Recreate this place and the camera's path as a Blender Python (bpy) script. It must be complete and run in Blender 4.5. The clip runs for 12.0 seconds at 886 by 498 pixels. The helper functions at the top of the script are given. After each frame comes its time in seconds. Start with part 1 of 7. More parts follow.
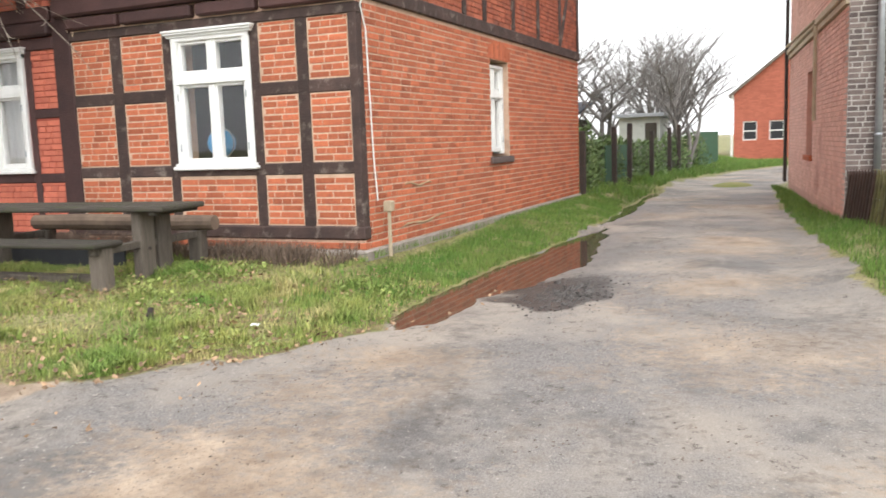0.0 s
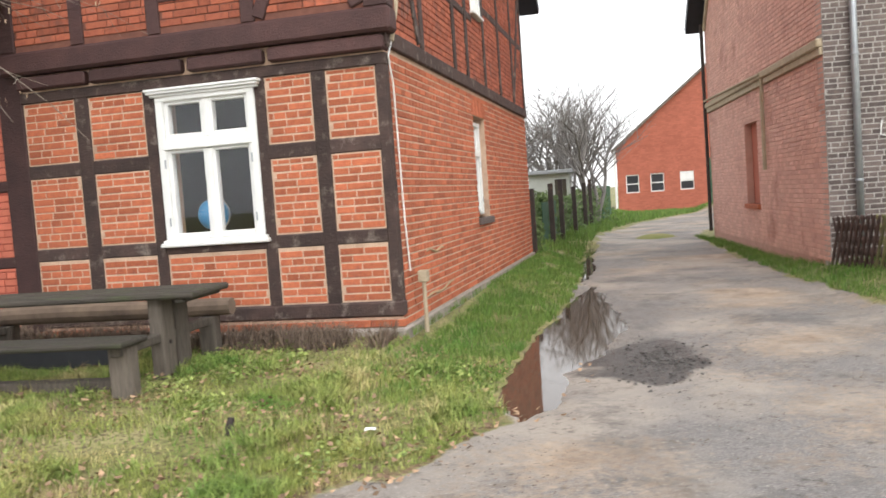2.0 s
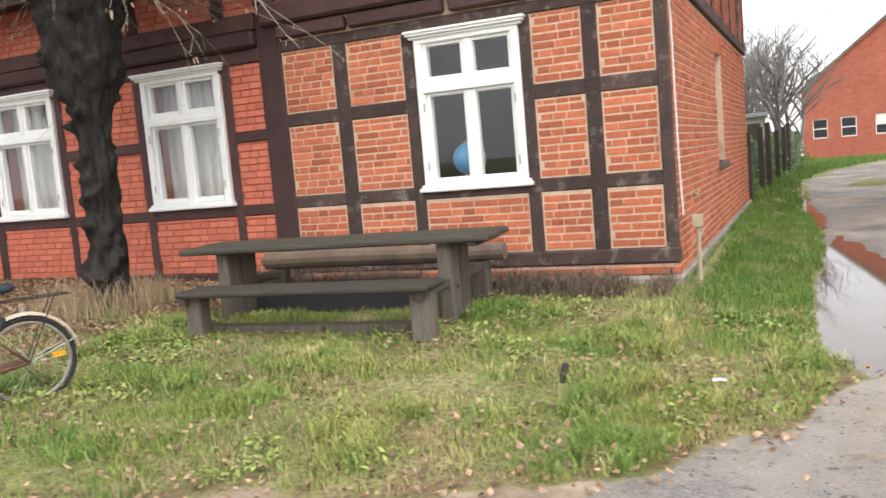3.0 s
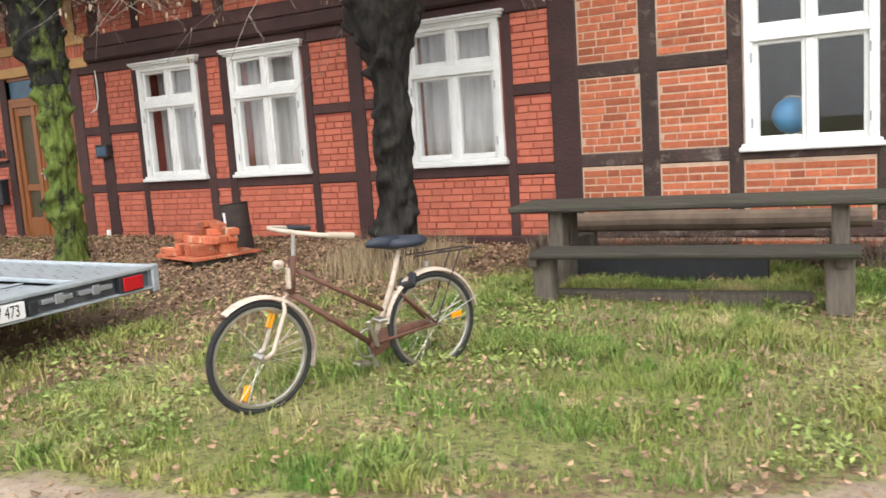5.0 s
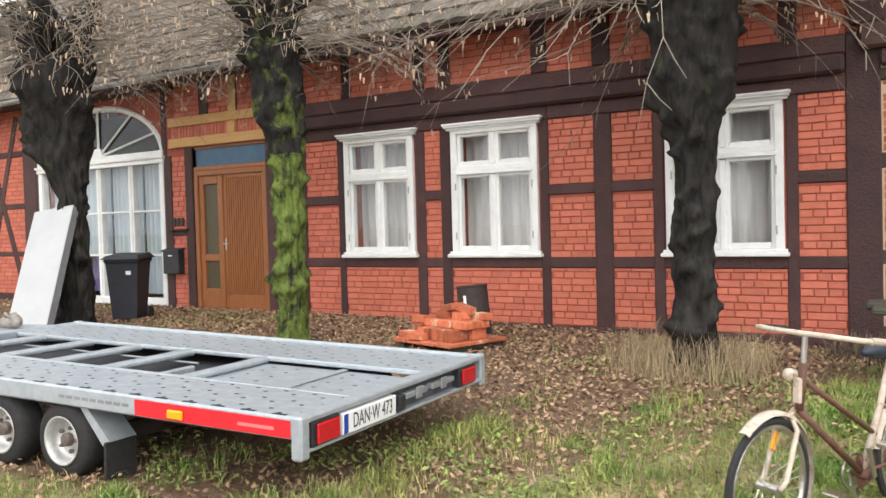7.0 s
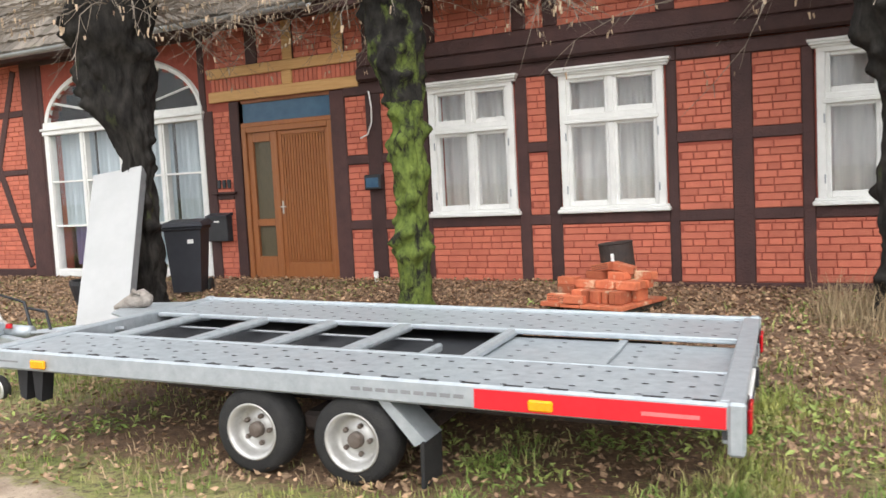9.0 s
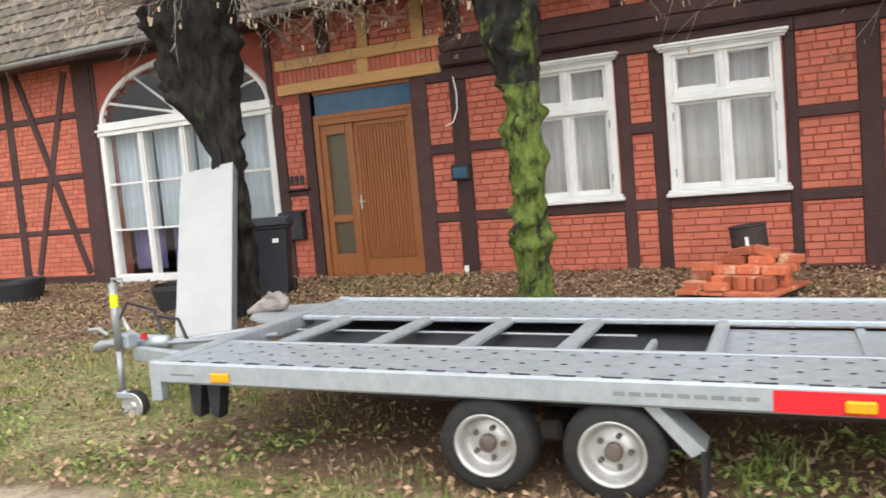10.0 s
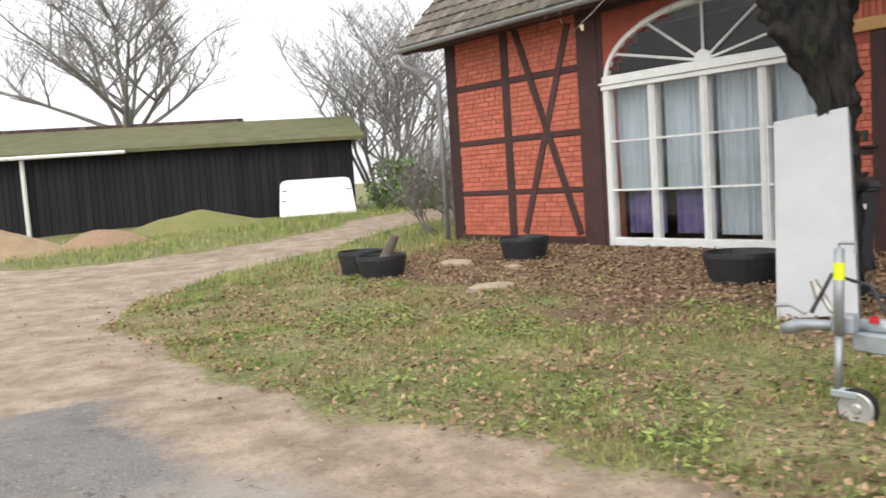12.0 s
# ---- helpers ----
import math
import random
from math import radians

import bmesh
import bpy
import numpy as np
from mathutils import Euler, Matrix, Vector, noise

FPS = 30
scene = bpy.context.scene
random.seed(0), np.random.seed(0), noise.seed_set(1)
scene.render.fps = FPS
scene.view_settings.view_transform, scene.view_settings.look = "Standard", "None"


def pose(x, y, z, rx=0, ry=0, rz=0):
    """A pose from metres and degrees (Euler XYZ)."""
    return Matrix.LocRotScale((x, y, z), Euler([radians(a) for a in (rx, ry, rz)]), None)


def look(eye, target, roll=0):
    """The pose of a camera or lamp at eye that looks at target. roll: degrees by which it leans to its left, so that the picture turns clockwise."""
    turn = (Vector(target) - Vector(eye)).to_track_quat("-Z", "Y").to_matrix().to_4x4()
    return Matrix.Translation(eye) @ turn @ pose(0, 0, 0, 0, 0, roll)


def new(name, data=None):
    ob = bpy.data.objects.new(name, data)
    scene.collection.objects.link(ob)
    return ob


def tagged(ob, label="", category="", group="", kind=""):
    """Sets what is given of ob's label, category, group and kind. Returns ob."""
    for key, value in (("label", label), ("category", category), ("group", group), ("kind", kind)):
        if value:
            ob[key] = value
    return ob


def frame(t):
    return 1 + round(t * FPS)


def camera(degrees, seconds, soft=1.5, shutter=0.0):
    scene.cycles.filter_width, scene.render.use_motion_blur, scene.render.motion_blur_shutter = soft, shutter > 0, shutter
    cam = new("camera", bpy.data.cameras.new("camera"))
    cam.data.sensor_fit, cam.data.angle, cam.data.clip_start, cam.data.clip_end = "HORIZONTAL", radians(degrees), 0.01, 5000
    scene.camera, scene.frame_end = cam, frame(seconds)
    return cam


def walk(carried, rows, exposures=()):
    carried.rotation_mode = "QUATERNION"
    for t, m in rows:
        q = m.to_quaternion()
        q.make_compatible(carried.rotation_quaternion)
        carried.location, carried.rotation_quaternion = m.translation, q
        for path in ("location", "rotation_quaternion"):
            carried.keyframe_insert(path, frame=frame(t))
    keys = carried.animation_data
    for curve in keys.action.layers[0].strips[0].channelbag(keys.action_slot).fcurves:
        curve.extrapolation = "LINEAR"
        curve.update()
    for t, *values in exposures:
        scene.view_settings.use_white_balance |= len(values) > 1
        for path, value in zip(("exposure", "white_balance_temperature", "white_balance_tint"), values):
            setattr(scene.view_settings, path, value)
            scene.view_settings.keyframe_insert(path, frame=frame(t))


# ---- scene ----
cam = camera(56.0, 12.0, shutter=0.2)
METRES, EYE, TILT, LEAN, TURN = 14.1, 1.6023, 0.0, 0.0, 23.94
ROWS = [
    (0.0, 0.0, 0.0, 0.0, -0.24, -7.26, 1.89),
    (0.5, -0.0263, 0.0217, 0.0014, -8.09, -4.47, 1.74),
    (1.0, -0.0562, 0.0403, 0.0042, -12.42, -2.44, 3.01),
    (1.5, -0.0899, 0.0602, 0.0055, -11.12, -1.96, 2.84),
    (2.0, -0.1271, 0.0744, 0.0063, -9.97, -3.52, 4.09),
    (2.5, -0.1672, 0.0921, 0.0049, -3.42, -5.58, 4.31),
    (3.0, -0.2097, 0.1038, 0.0053, -0.06, -5.97, 4.91),
    (3.5, -0.2507, 0.1142, 0.0062, 2.74, -5.53, 5.75),
    (5.5, -0.4186, 0.1518, 0.0044, 6.66, -7.95, 2.27),
    (6.0, -0.4615, 0.1593, 0.006, 9.6, -6.98, 1.38),
    (6.5, -0.5011, 0.1637, 0.009, 10.13, -4.72, 1.39),
    (7.0, -0.5398, 0.1766, 0.0119, 7.98, -1.6, 1.53),
    (9.0, -0.6987, 0.2195, 0.0124, 2.58, -4.42, 2.94),
    (9.5, -0.7393, 0.2378, 0.012, 1.87, -3.86, 2.89),
    (10.0, -0.7792, 0.2489, 0.0135, 2.51, -4.83, 4.93),
    (10.5, -0.823, 0.2623, 0.0141, 10.45, -3.83, 5.15),
    (11.0, -0.8637, 0.2699, 0.0147, 14.11, -4.81, 5.75),
    (11.5, -0.9042, 0.2843, 0.0145, 20.32, -4.2, 3.81),
    (12.0, -0.9444, 0.2982, 0.0132, 27.08, -4.95, 3.76),
]
walk(cam, [(t, pose(0, 0, EYE, TILT, LEAN, TURN) @ pose(METRES * x, METRES * y, METRES * z, 90 + pitch, roll, yaw)) for t, x, y, z, yaw, pitch, roll in ROWS], exposures=[(0, 0.85), (1, 0.76), (2, 0.7), (3.5, 0.82), (6.5, 0.78), (9.5, 0.72), (11, 0.56), (11.5, 0.55), (12, 0.42)])

# ---- world, sun, exposure ----
sky_world = bpy.data.worlds.new("sky_world")
scene.world = sky_world
sky_world.use_nodes = True
wn, wl = sky_world.node_tree.nodes, sky_world.node_tree.links
sky_tex = wn.new("ShaderNodeTexSky")
sky_tex.sky_type = 'NISHITA'
sky_tex.sun_disc = False
sky_tex.sun_elevation, sky_tex.sun_rotation = radians(42), radians(148)
sky_tex.dust_density = 4.0
sky_grey = wn.new("ShaderNodeHueSaturation")
sky_grey.inputs["Saturation"].default_value = 0.12
sky_lift = wn.new("ShaderNodeMix")
sky_lift.data_type = 'RGBA'
sky_lift.inputs[0].default_value = 0.6
sky_lift.inputs[7].default_value = (9.0, 9.1, 9.3, 1)
wl.new(sky_tex.outputs[0], sky_grey.inputs["Color"])
wl.new(sky_grey.outputs[0], sky_lift.inputs[6])
wl.new(sky_lift.outputs[2], wn["Background"].inputs[0])
wn["Background"].inputs[1].default_value = 0.15
sun = new("sun", bpy.data.lights.new("sun", 'SUN'))
sun.data.energy, sun.data.angle, sun.data.color = 0.6, radians(60), (1, 0.97, 0.92)
sun.matrix_world = look((6, -22, 24), (-8, 0, 0))


# ---- materials ----
def surf(name, c1, c2, scale=6.0, rough=0.75, bump=0.25, bscale=70.0, metal=0.0, island=0.0, objrand=0.0,
         stain=None, stain_scale=1.2, stain_at=0.58, stretch=(1, 1, 1), spec=0.4, detail=6.0):
    """Two tones mixed by noise, a third as stains, fine relief; pieces vary by island or object."""
    m = bpy.data.materials.new(name)
    m.use_nodes = True
    n, l = m.node_tree.nodes, m.node_tree.links
    b = n["Principled BSDF"]
    geo = n.new("ShaderNodeNewGeometry")
    mp = n.new("ShaderNodeMapping")
    mp.inputs["Scale"].default_value = stretch
    l.new(geo.outputs["Position"], mp.inputs["Vector"])
    nz = n.new("ShaderNodeTexNoise")
    nz.inputs["Scale"].default_value, nz.inputs["Detail"].default_value = scale, detail
    nz.inputs["Roughness"].default_value = 0.65
    l.new(mp.outputs[0], nz.inputs["Vector"])
    ramp = n.new("ShaderNodeMapRange")
    ramp.inputs[1].default_value, ramp.inputs[2].default_value = 0.32, 0.68
    l.new(nz.outputs[0], ramp.inputs[0])
    mix = n.new("ShaderNodeMix")
    mix.data_type = 'RGBA'
    mix.inputs[6].default_value, mix.inputs[7].default_value = (*c1, 1), (*c2, 1)
    l.new(ramp.outputs[0], mix.inputs[0])
    col = mix.outputs[2]
    if stain:
        n2 = n.new("ShaderNodeTexNoise")
        n2.inputs["Scale"].default_value, n2.inputs["Detail"].default_value = stain_scale, 8
        n2.inputs["Roughness"].default_value = 0.7
        l.new(mp.outputs[0], n2.inputs["Vector"])
        r2 = n.new("ShaderNodeMapRange")
        r2.inputs[1].default_value, r2.inputs[2].default_value = stain_at, stain_at + 0.12
        l.new(n2.outputs[0], r2.inputs[0])
        m2 = n.new("ShaderNodeMix")
        m2.data_type = 'RGBA'
        m2.inputs[7].default_value = (*stain, 1)
        l.new(col, m2.inputs[6])
        l.new(r2.outputs[0], m2.inputs[0])
        col = m2.outputs[2]
    if island or objrand:
        hs = n.new("ShaderNodeHueSaturation")
        rv = n.new("ShaderNodeMapRange")
        k = island or objrand
        rv.inputs[3].default_value, rv.inputs[4].default_value = 1 - k, 1 + k
        if island:
            l.new(geo.outputs["Random Per Island"], rv.inputs[0])
        else:
            l.new(n.new("ShaderNodeObjectInfo").outputs["Random"], rv.inputs[0])
        l.new(rv.outputs[0], hs.inputs["Value"])
        l.new(col, hs.inputs["Color"])
        col = hs.outputs[0]
    l.new(col, b.inputs["Base Color"])
    b.inputs["Roughness"].default_value, b.inputs["Metallic"].default_value = rough, metal
    b.inputs["Specular IOR Level"].default_value = spec
    if bump:
        n3 = n.new("ShaderNodeTexNoise")
        n3.inputs["Scale"].default_value, n3.inputs["Detail"].default_value = bscale, 5
        l.new(mp.outputs[0], n3.inputs["Vector"])
        bp = n.new("ShaderNodeBump")
        bp.inputs["Strength"].default_value, bp.inputs["Distance"].default_value = bump, 0.02
        l.new(n3.outputs[0], bp.inputs["Height"])
        l.new(bp.outputs[0], b.inputs["Normal"])
    return m


def clear(name, tint=(1, 1, 1), rough=0.0):
    m = bpy.data.materials.new(name)
    m.use_nodes = True
    b = m.node_tree.nodes["Principled BSDF"]
    b.inputs["Base Color"].default_value = (*tint, 1)
    b.inputs["Transmission Weight"].default_value = 1
    b.inputs["Roughness"].default_value, b.inputs["IOR"].default_value = rough, 1.45
    return m


BRICK = surf("orange_brick", (0.50, 0.152, 0.070), (0.37, 0.100, 0.052), 18, 0.85, 0.5, 90, island=0.28, stain=(0.24, 0.085, 0.06), stain_scale=2.5, stain_at=0.6)
BRICK_P = surf("orange_brick_piece", (0.50, 0.152, 0.070), (0.37, 0.100, 0.052), 18, 0.85, 0.5, 90, objrand=0.28, stain=(0.24, 0.085, 0.06), stain_scale=2.5, stain_at=0.6)
UPBRICK = surf("weathered_upper_brick", (0.41, 0.122, 0.066), (0.29, 0.084, 0.05), 14, 0.88, 0.5, 90, island=0.25, stain=(0.19, 0.08, 0.058), stain_scale=2.0, stain_at=0.56)
UPJOINT = surf("umber_joint", (0.20, 0.085, 0.06), (0.14, 0.06, 0.045), 9, 0.95, 0.4)
MORTAR = surf("lime_mortar", (0.64, 0.46, 0.34), (0.47, 0.32, 0.23), 9, 0.95, 0.5, 120, stain=(0.33, 0.22, 0.16))
REDBRICK = surf("red_painted_brick", (0.56, 0.168, 0.105), (0.47, 0.130, 0.082), 6, 0.7, 0.35, 60, island=0.12, stain=(0.34, 0.07, 0.048), stain_scale=1.1, stain_at=0.62)
REDJOINT = surf("dark_red_joint", (0.36, 0.092, 0.062), (0.28, 0.070, 0.05), 9, 0.95, 0.4)
PINKBRICK = surf("faded_pink_brick", (0.68, 0.41, 0.34), (0.60, 0.34, 0.275), 2.2, 0.9, 0.4, 70, island=0.1, stain=(0.42, 0.21, 0.16), stain_scale=0.7, stain_at=0.55)
PINKJOINT = surf("pink_joint", (0.56, 0.335, 0.275), (0.48, 0.27, 0.215), 3, 0.95, 0.4)
GREYBRICK = surf("grey_brown_brick", (0.165, 0.128, 0.115), (0.105, 0.082, 0.077), 7, 0.8, 0.4, 70, island=0.35, stain=(0.27, 0.20, 0.17), stain_scale=1.0, stain_at=0.6)
GREYJOINT = surf("pale_joint", (0.44, 0.41, 0.38), (0.30, 0.28, 0.26), 8, 0.95, 0.4)
BARNBRICK = surf("barn_brick", (0.44, 0.142, 0.092), (0.38, 0.12, 0.078), 0.7, 0.9, 0.3, 20, island=0.12, stain=(0.30, 0.085, 0.055), stain_scale=0.4)
TIMBER = surf("dark_brown_timber", (0.074, 0.034, 0.031), (0.046, 0.022, 0.021), 3, 0.7, 0.5, 45, stain=(0.13, 0.095, 0.08), stain_scale=4, stain_at=0.66, stretch=(1, 1, 1), objrand=0.25)
TIMBER_OLD = surf("weathered_timber", (0.075, 0.045, 0.038), (0.038, 0.025, 0.022), 4, 0.8, 0.6, 40, stain=(0.19, 0.155, 0.13), stain_scale=5, stain_at=0.55, objrand=0.3)
NEWWOOD = surf("fresh_pine", (0.62, 0.38, 0.16), (0.52, 0.29, 0.11), 3, 0.65, 0.3, 40, stretch=(1, 4, 14))
WHITE = surf("white_window_paint", (0.80, 0.80, 0.78), (0.70, 0.70, 0.68), 5, 0.45, 0.12, 60, stain=(0.5, 0.48, 0.43), stain_scale=7, stain_at=0.72)
GLASS = clear("window_glass")
# near-black colour puts the darkness of unlit rooms into the lining
ROOM = surf("unlit_room_black", (0.06, 0.055, 0.05), (0.04, 0.04, 0.038), 1, 0.9, 0.1)
CURTAIN = surf("sheer_curtain", (0.78, 0.78, 0.76), (0.60, 0.61, 0.61), 4, 0.9, 0.2, 80, stretch=(3, 3, 0.4))
GREYCURT = surf("grey_blue_net", (0.30, 0.35, 0.38), (0.20, 0.24, 0.27), 4, 0.9, 0.2, 80, stretch=(3, 3, 0.4))
BLUECURT = surf("pale_blue_curtain", (0.58, 0.66, 0.70), (0.42, 0.50, 0.55), 4, 0.9, 0.2, 80, stretch=(3, 3, 0.4))
VIOLET = surf("violet_curtain", (0.20, 0.17, 0.34), (0.13, 0.11, 0.24), 4, 0.9, 0.2, 60)
DOORWOOD = surf("varnished_door_wood", (0.33, 0.125, 0.04), (0.25, 0.085, 0.028), 5, 0.42, 0.2, 50, stretch=(6, 6, 0.6))
AMBERGLASS = surf("ribbed_brown_glass", (0.13, 0.11, 0.07), (0.08, 0.07, 0.045), 40, 0.15, 0.4, 80, stretch=(6, 6, 0.3))
BLUEFILM = surf("blue_protective_film", (0.025, 0.075, 0.14), (0.045, 0.11, 0.18), 7, 0.3, 0.3, 12)
STONE = surf("footing_stone", (0.33, 0.29, 0.25), (0.22, 0.19, 0.16), 5, 0.9, 0.7, 40, stain=(0.12, 0.13, 0.07), stain_scale=3)
CEMENT = surf("cement_render", (0.42, 0.38, 0.34), (0.33, 0.29, 0.26), 3, 0.9, 0.4, 60, stain=(0.25, 0.2, 0.17), stain_scale=2)
ROOFING = surf("mossy_roof_tile", (0.215, 0.185, 0.155), (0.115, 0.097, 0.08), 5, 0.95, 0.7, 40, island=0.35, stain=(0.115, 0.12, 0.05), stain_scale=1.4, stain_at=0.58)
DARKROOF = surf("dark_slate_board", (0.03, 0.033, 0.045), (0.022, 0.024, 0.032), 4, 0.6, 0.2)
ZINC = surf("zinc_pipe", (0.42, 0.44, 0.46), (0.32, 0.34, 0.36), 8, 0.5, 0.1, 60, metal=0.6)
GALV = surf("galvanised_steel", (0.48, 0.52, 0.55), (0.37, 0.41, 0.44), 14, 0.42, 0.08, 90, metal=0.45, stain=(0.33, 0.36, 0.39), stain_scale=3, stain_at=0.62)
RUBBER = surf("tyre_rubber", (0.018, 0.018, 0.019), (0.03, 0.029, 0.028), 20, 0.8, 0.3, 90)
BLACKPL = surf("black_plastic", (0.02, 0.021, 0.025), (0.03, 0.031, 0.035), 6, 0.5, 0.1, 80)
BINPL = surf("dark_bin_plastic", (0.022, 0.024, 0.032), (0.032, 0.034, 0.042), 4, 0.5, 0.1, 60)
REDREF = surf("red_reflective_tape", (0.72, 0.02, 0.03), (0.62, 0.015, 0.025), 30, 0.35, 0.05, 90)
PALERED = surf("pale_red_print", (0.75, 0.2, 0.2), (0.7, 0.16, 0.16), 30, 0.4, 0)
REDLAMP = surf("red_lamp_lens", (0.55, 0.012, 0.02), (0.4, 0.01, 0.015), 60, 0.15, 0.2, 90)
AMBER = surf("amber_reflector", (0.95, 0.40, 0.01), (0.88, 0.33, 0.01), 60, 0.2, 0.2, 120)
RIM = surf("silver_wheel_rim", (0.62, 0.62, 0.61), (0.45, 0.44, 0.42), 9, 0.4, 0.1, 60, metal=0.6, stain=(0.22, 0.18, 0.14), stain_scale=12, stain_at=0.6)
HUBM = surf("rusty_hub_steel", (0.20, 0.17, 0.15), (0.12, 0.09, 0.075), 20, 0.6, 0.3, 80, metal=0.5)
PLATEW = surf("plate_white", (0.82, 0.82, 0.8), (0.75, 0.75, 0.74), 9, 0.4, 0)
PLATEB = surf("plate_blue", (0.01, 0.05, 0.35), (0.01, 0.04, 0.28), 9, 0.4, 0)
INK = surf("black_lettering", (0.012, 0.012, 0.012), (0.02, 0.02, 0.02), 9, 0.5, 0)
GREYINK = surf("grey_lettering", (0.25, 0.26, 0.27), (0.2, 0.2, 0.21), 9, 0.5, 0)
FOAM = surf("pale_grey_board", (0.47, 0.475, 0.48), (0.42, 0.425, 0.43), 3, 0.8, 0.2, 120)
FOAMSIDE = surf("grey_board_edge", (0.23, 0.24, 0.25), (0.17, 0.175, 0.18), 9, 0.9, 0.5, 120)
OLDWOOD = surf("weathered_grey_plank", (0.085, 0.072, 0.058), (0.045, 0.039, 0.033), 3, 0.9, 0.7, 30, stain=(0.06, 0.066, 0.034), stain_scale=2.5, stain_at=0.5, stretch=(1, 9, 9), objrand=0.2)
LEGWOOD = surf("grey_timber_leg", (0.16, 0.135, 0.11), (0.085, 0.07, 0.058), 4, 0.9, 0.6, 30, stretch=(8, 8, 1), objrand=0.2)
BARK = surf("dark_lime_bark", (0.044, 0.040, 0.036), (0.011, 0.010, 0.010), 11, 0.95, 1.0, 16, stain=(0.062, 0.072, 0.030), stain_scale=4, stain_at=.6, spec=0.12, stretch=(1, 1, 0.4))
PATCHBARK = surf("bark_with_moss_patches", (0.040, 0.037, 0.033), (0.011, 0.010, 0.010), 11, 0.95, 1.0, 16, stain=(0.12, 0.155, 0.038), stain_scale=5, stain_at=0.53, spec=0.12, stretch=(1, 1, 0.6))
MOSSBARK = surf("moss_covered_bark", (0.17, 0.22, 0.05), (0.06, 0.084, 0.024), 15, 0.95, 1.0, 24, stain=(0.022, 0.021, 0.018), stain_scale=8, stain_at=0.51, spec=0.15, stretch=(1, 1, 0.6))
TWIG = surf("pale_dry_twig", (0.30, 0.25, 0.20), (0.14, 0.115, 0.095), 6, 0.9, 0)
FARTWIG = surf("grey_far_twig", (0.27, 0.25, 0.235), (0.17, 0.158, 0.15), 2, 0.9, 0)
WEED = surf("low_green_weed", (0.15, 0.22, 0.05), (0.30, 0.33, 0.10), 2.5, 0.65, 0, island=0.5)
SEED = surf("dry_lime_bract", (0.52, 0.40, 0.28), (0.34, 0.24, 0.16), 12, 0.9, 0, island=0.3)
GRASSM = surf("winter_grass_blade", (0.105, 0.22, 0.036), (0.35, 0.345, 0.105), 1.5, 0.7, 0, island=0.5, stain=(0.50, 0.42, 0.20), stain_scale=1.7, stain_at=0.52)
VERGE = surf("green_verge_blade", (0.085, 0.195, 0.03), (0.16, 0.22, 0.05), 2.4, 0.7, 0, island=0.45, stain=(0.30, 0.27, 0.10), stain_scale=3.0, stain_at=0.6)
STRAW = surf("dry_straw_stalk", (0.40, 0.31, 0.19), (0.28, 0.20, 0.12), 4, 0.9, 0, island=0.35)
LEAFM = surf("fallen_brown_leaf", (0.41, 0.275, 0.17), (0.19, 0.115, 0.07), 30, 0.85, 0.1, 60, island=0.6)
ASPHCR = surf("broken_asphalt", (0.06, 0.055, 0.052), (0.10, 0.09, 0.083), 20, 0.8, 0.4, 60, island=0.4)
DARKLEAF = surf("withered_dark_leaf", (0.06, 0.05, 0.035), (0.035, 0.03, 0.024), 5, 0.8, 0, island=0.4)
HEDGE = surf("evergreen_leaf", (0.12, 0.185, 0.055), (0.065, 0.105, 0.036), 2, 0.6, 0, island=0.4)
SHEDWOOD = surf("black_stained_board", (0.014, 0.014, 0.018), (0.008, 0.008, 0.012), 2, 0.8, 0.5, 20, stain=(0.05, 0.028, 0.022), stain_scale=0.8, stain_at=0.6, stretch=(3, 3, 0.3), objrand=0.4)
SHEDROOF = surf("mossy_shed_roof", (0.15, 0.155, 0.065), (0.10, 0.10, 0.055), 1.6, 0.95, 0.6, 15, stain=(0.16, 0.13, 0.075), stain_scale=0.9, stain_at=0.52)
WHITESHEET = surf("white_lacquered_sheet", (0.83, 0.84, 0.85), (0.78, 0.79, 0.8), 2, 0.4, 0.05)
SANDHEAP = surf("yellow_sand", (0.42, 0.31, 0.19), (0.32, 0.22, 0.13), 3, 0.95, 0.6, 40, stain=(0.22, 0.12, 0.08), stain_scale=1.4)
MOUND = surf("grassy_mound_soil", (0.17, 0.20, 0.055), (0.25, 0.21, 0.09), 2.5, 0.95, 0.8, 14, stain=(0.2, 0.15, 0.09), stain_scale=1.5, stain_at=0.6)
FENCEW = surf("brown_fence_stave", (0.085, 0.05, 0.04), (0.05, 0.03, 0.025), 5, 0.9, 0.4, 40, objrand=0.3)
FENCEMOSS = surf("mossy_fence_stave", (0.16, 0.155, 0.06), (0.10, 0.085, 0.045), 6, 0.9, 0.5, 40, objrand=0.3)
FRAME_RUST = surf("rusty_bike_frame", (0.16, 0.075, 0.05), (0.10, 0.045, 0.032), 25, 0.6, 0.2, 90, stain=(0.28, 0.2, 0.15), stain_scale=14, stain_at=0.62)
CREAM = surf("cream_bike_enamel", (0.62, 0.54, 0.45), (0.48, 0.38, 0.30), 22, 0.5, 0.15, 60, stain=(0.24, 0.12, 0.07), stain_scale=20, stain_at=0.57)
CHROME = surf("dull_chrome", (0.62, 0.6, 0.57), (0.45, 0.42, 0.38), 20, 0.3, 0.1, 80, metal=0.9)
GRIP = surf("beige_grip", (0.50, 0.42, 0.33), (0.42, 0.34, 0.26), 9, 0.7, 0.1)
NAVY = surf("dark_blue_saddle", (0.022, 0.028, 0.045), (0.035, 0.04, 0.058), 9, 0.45, 0.1)
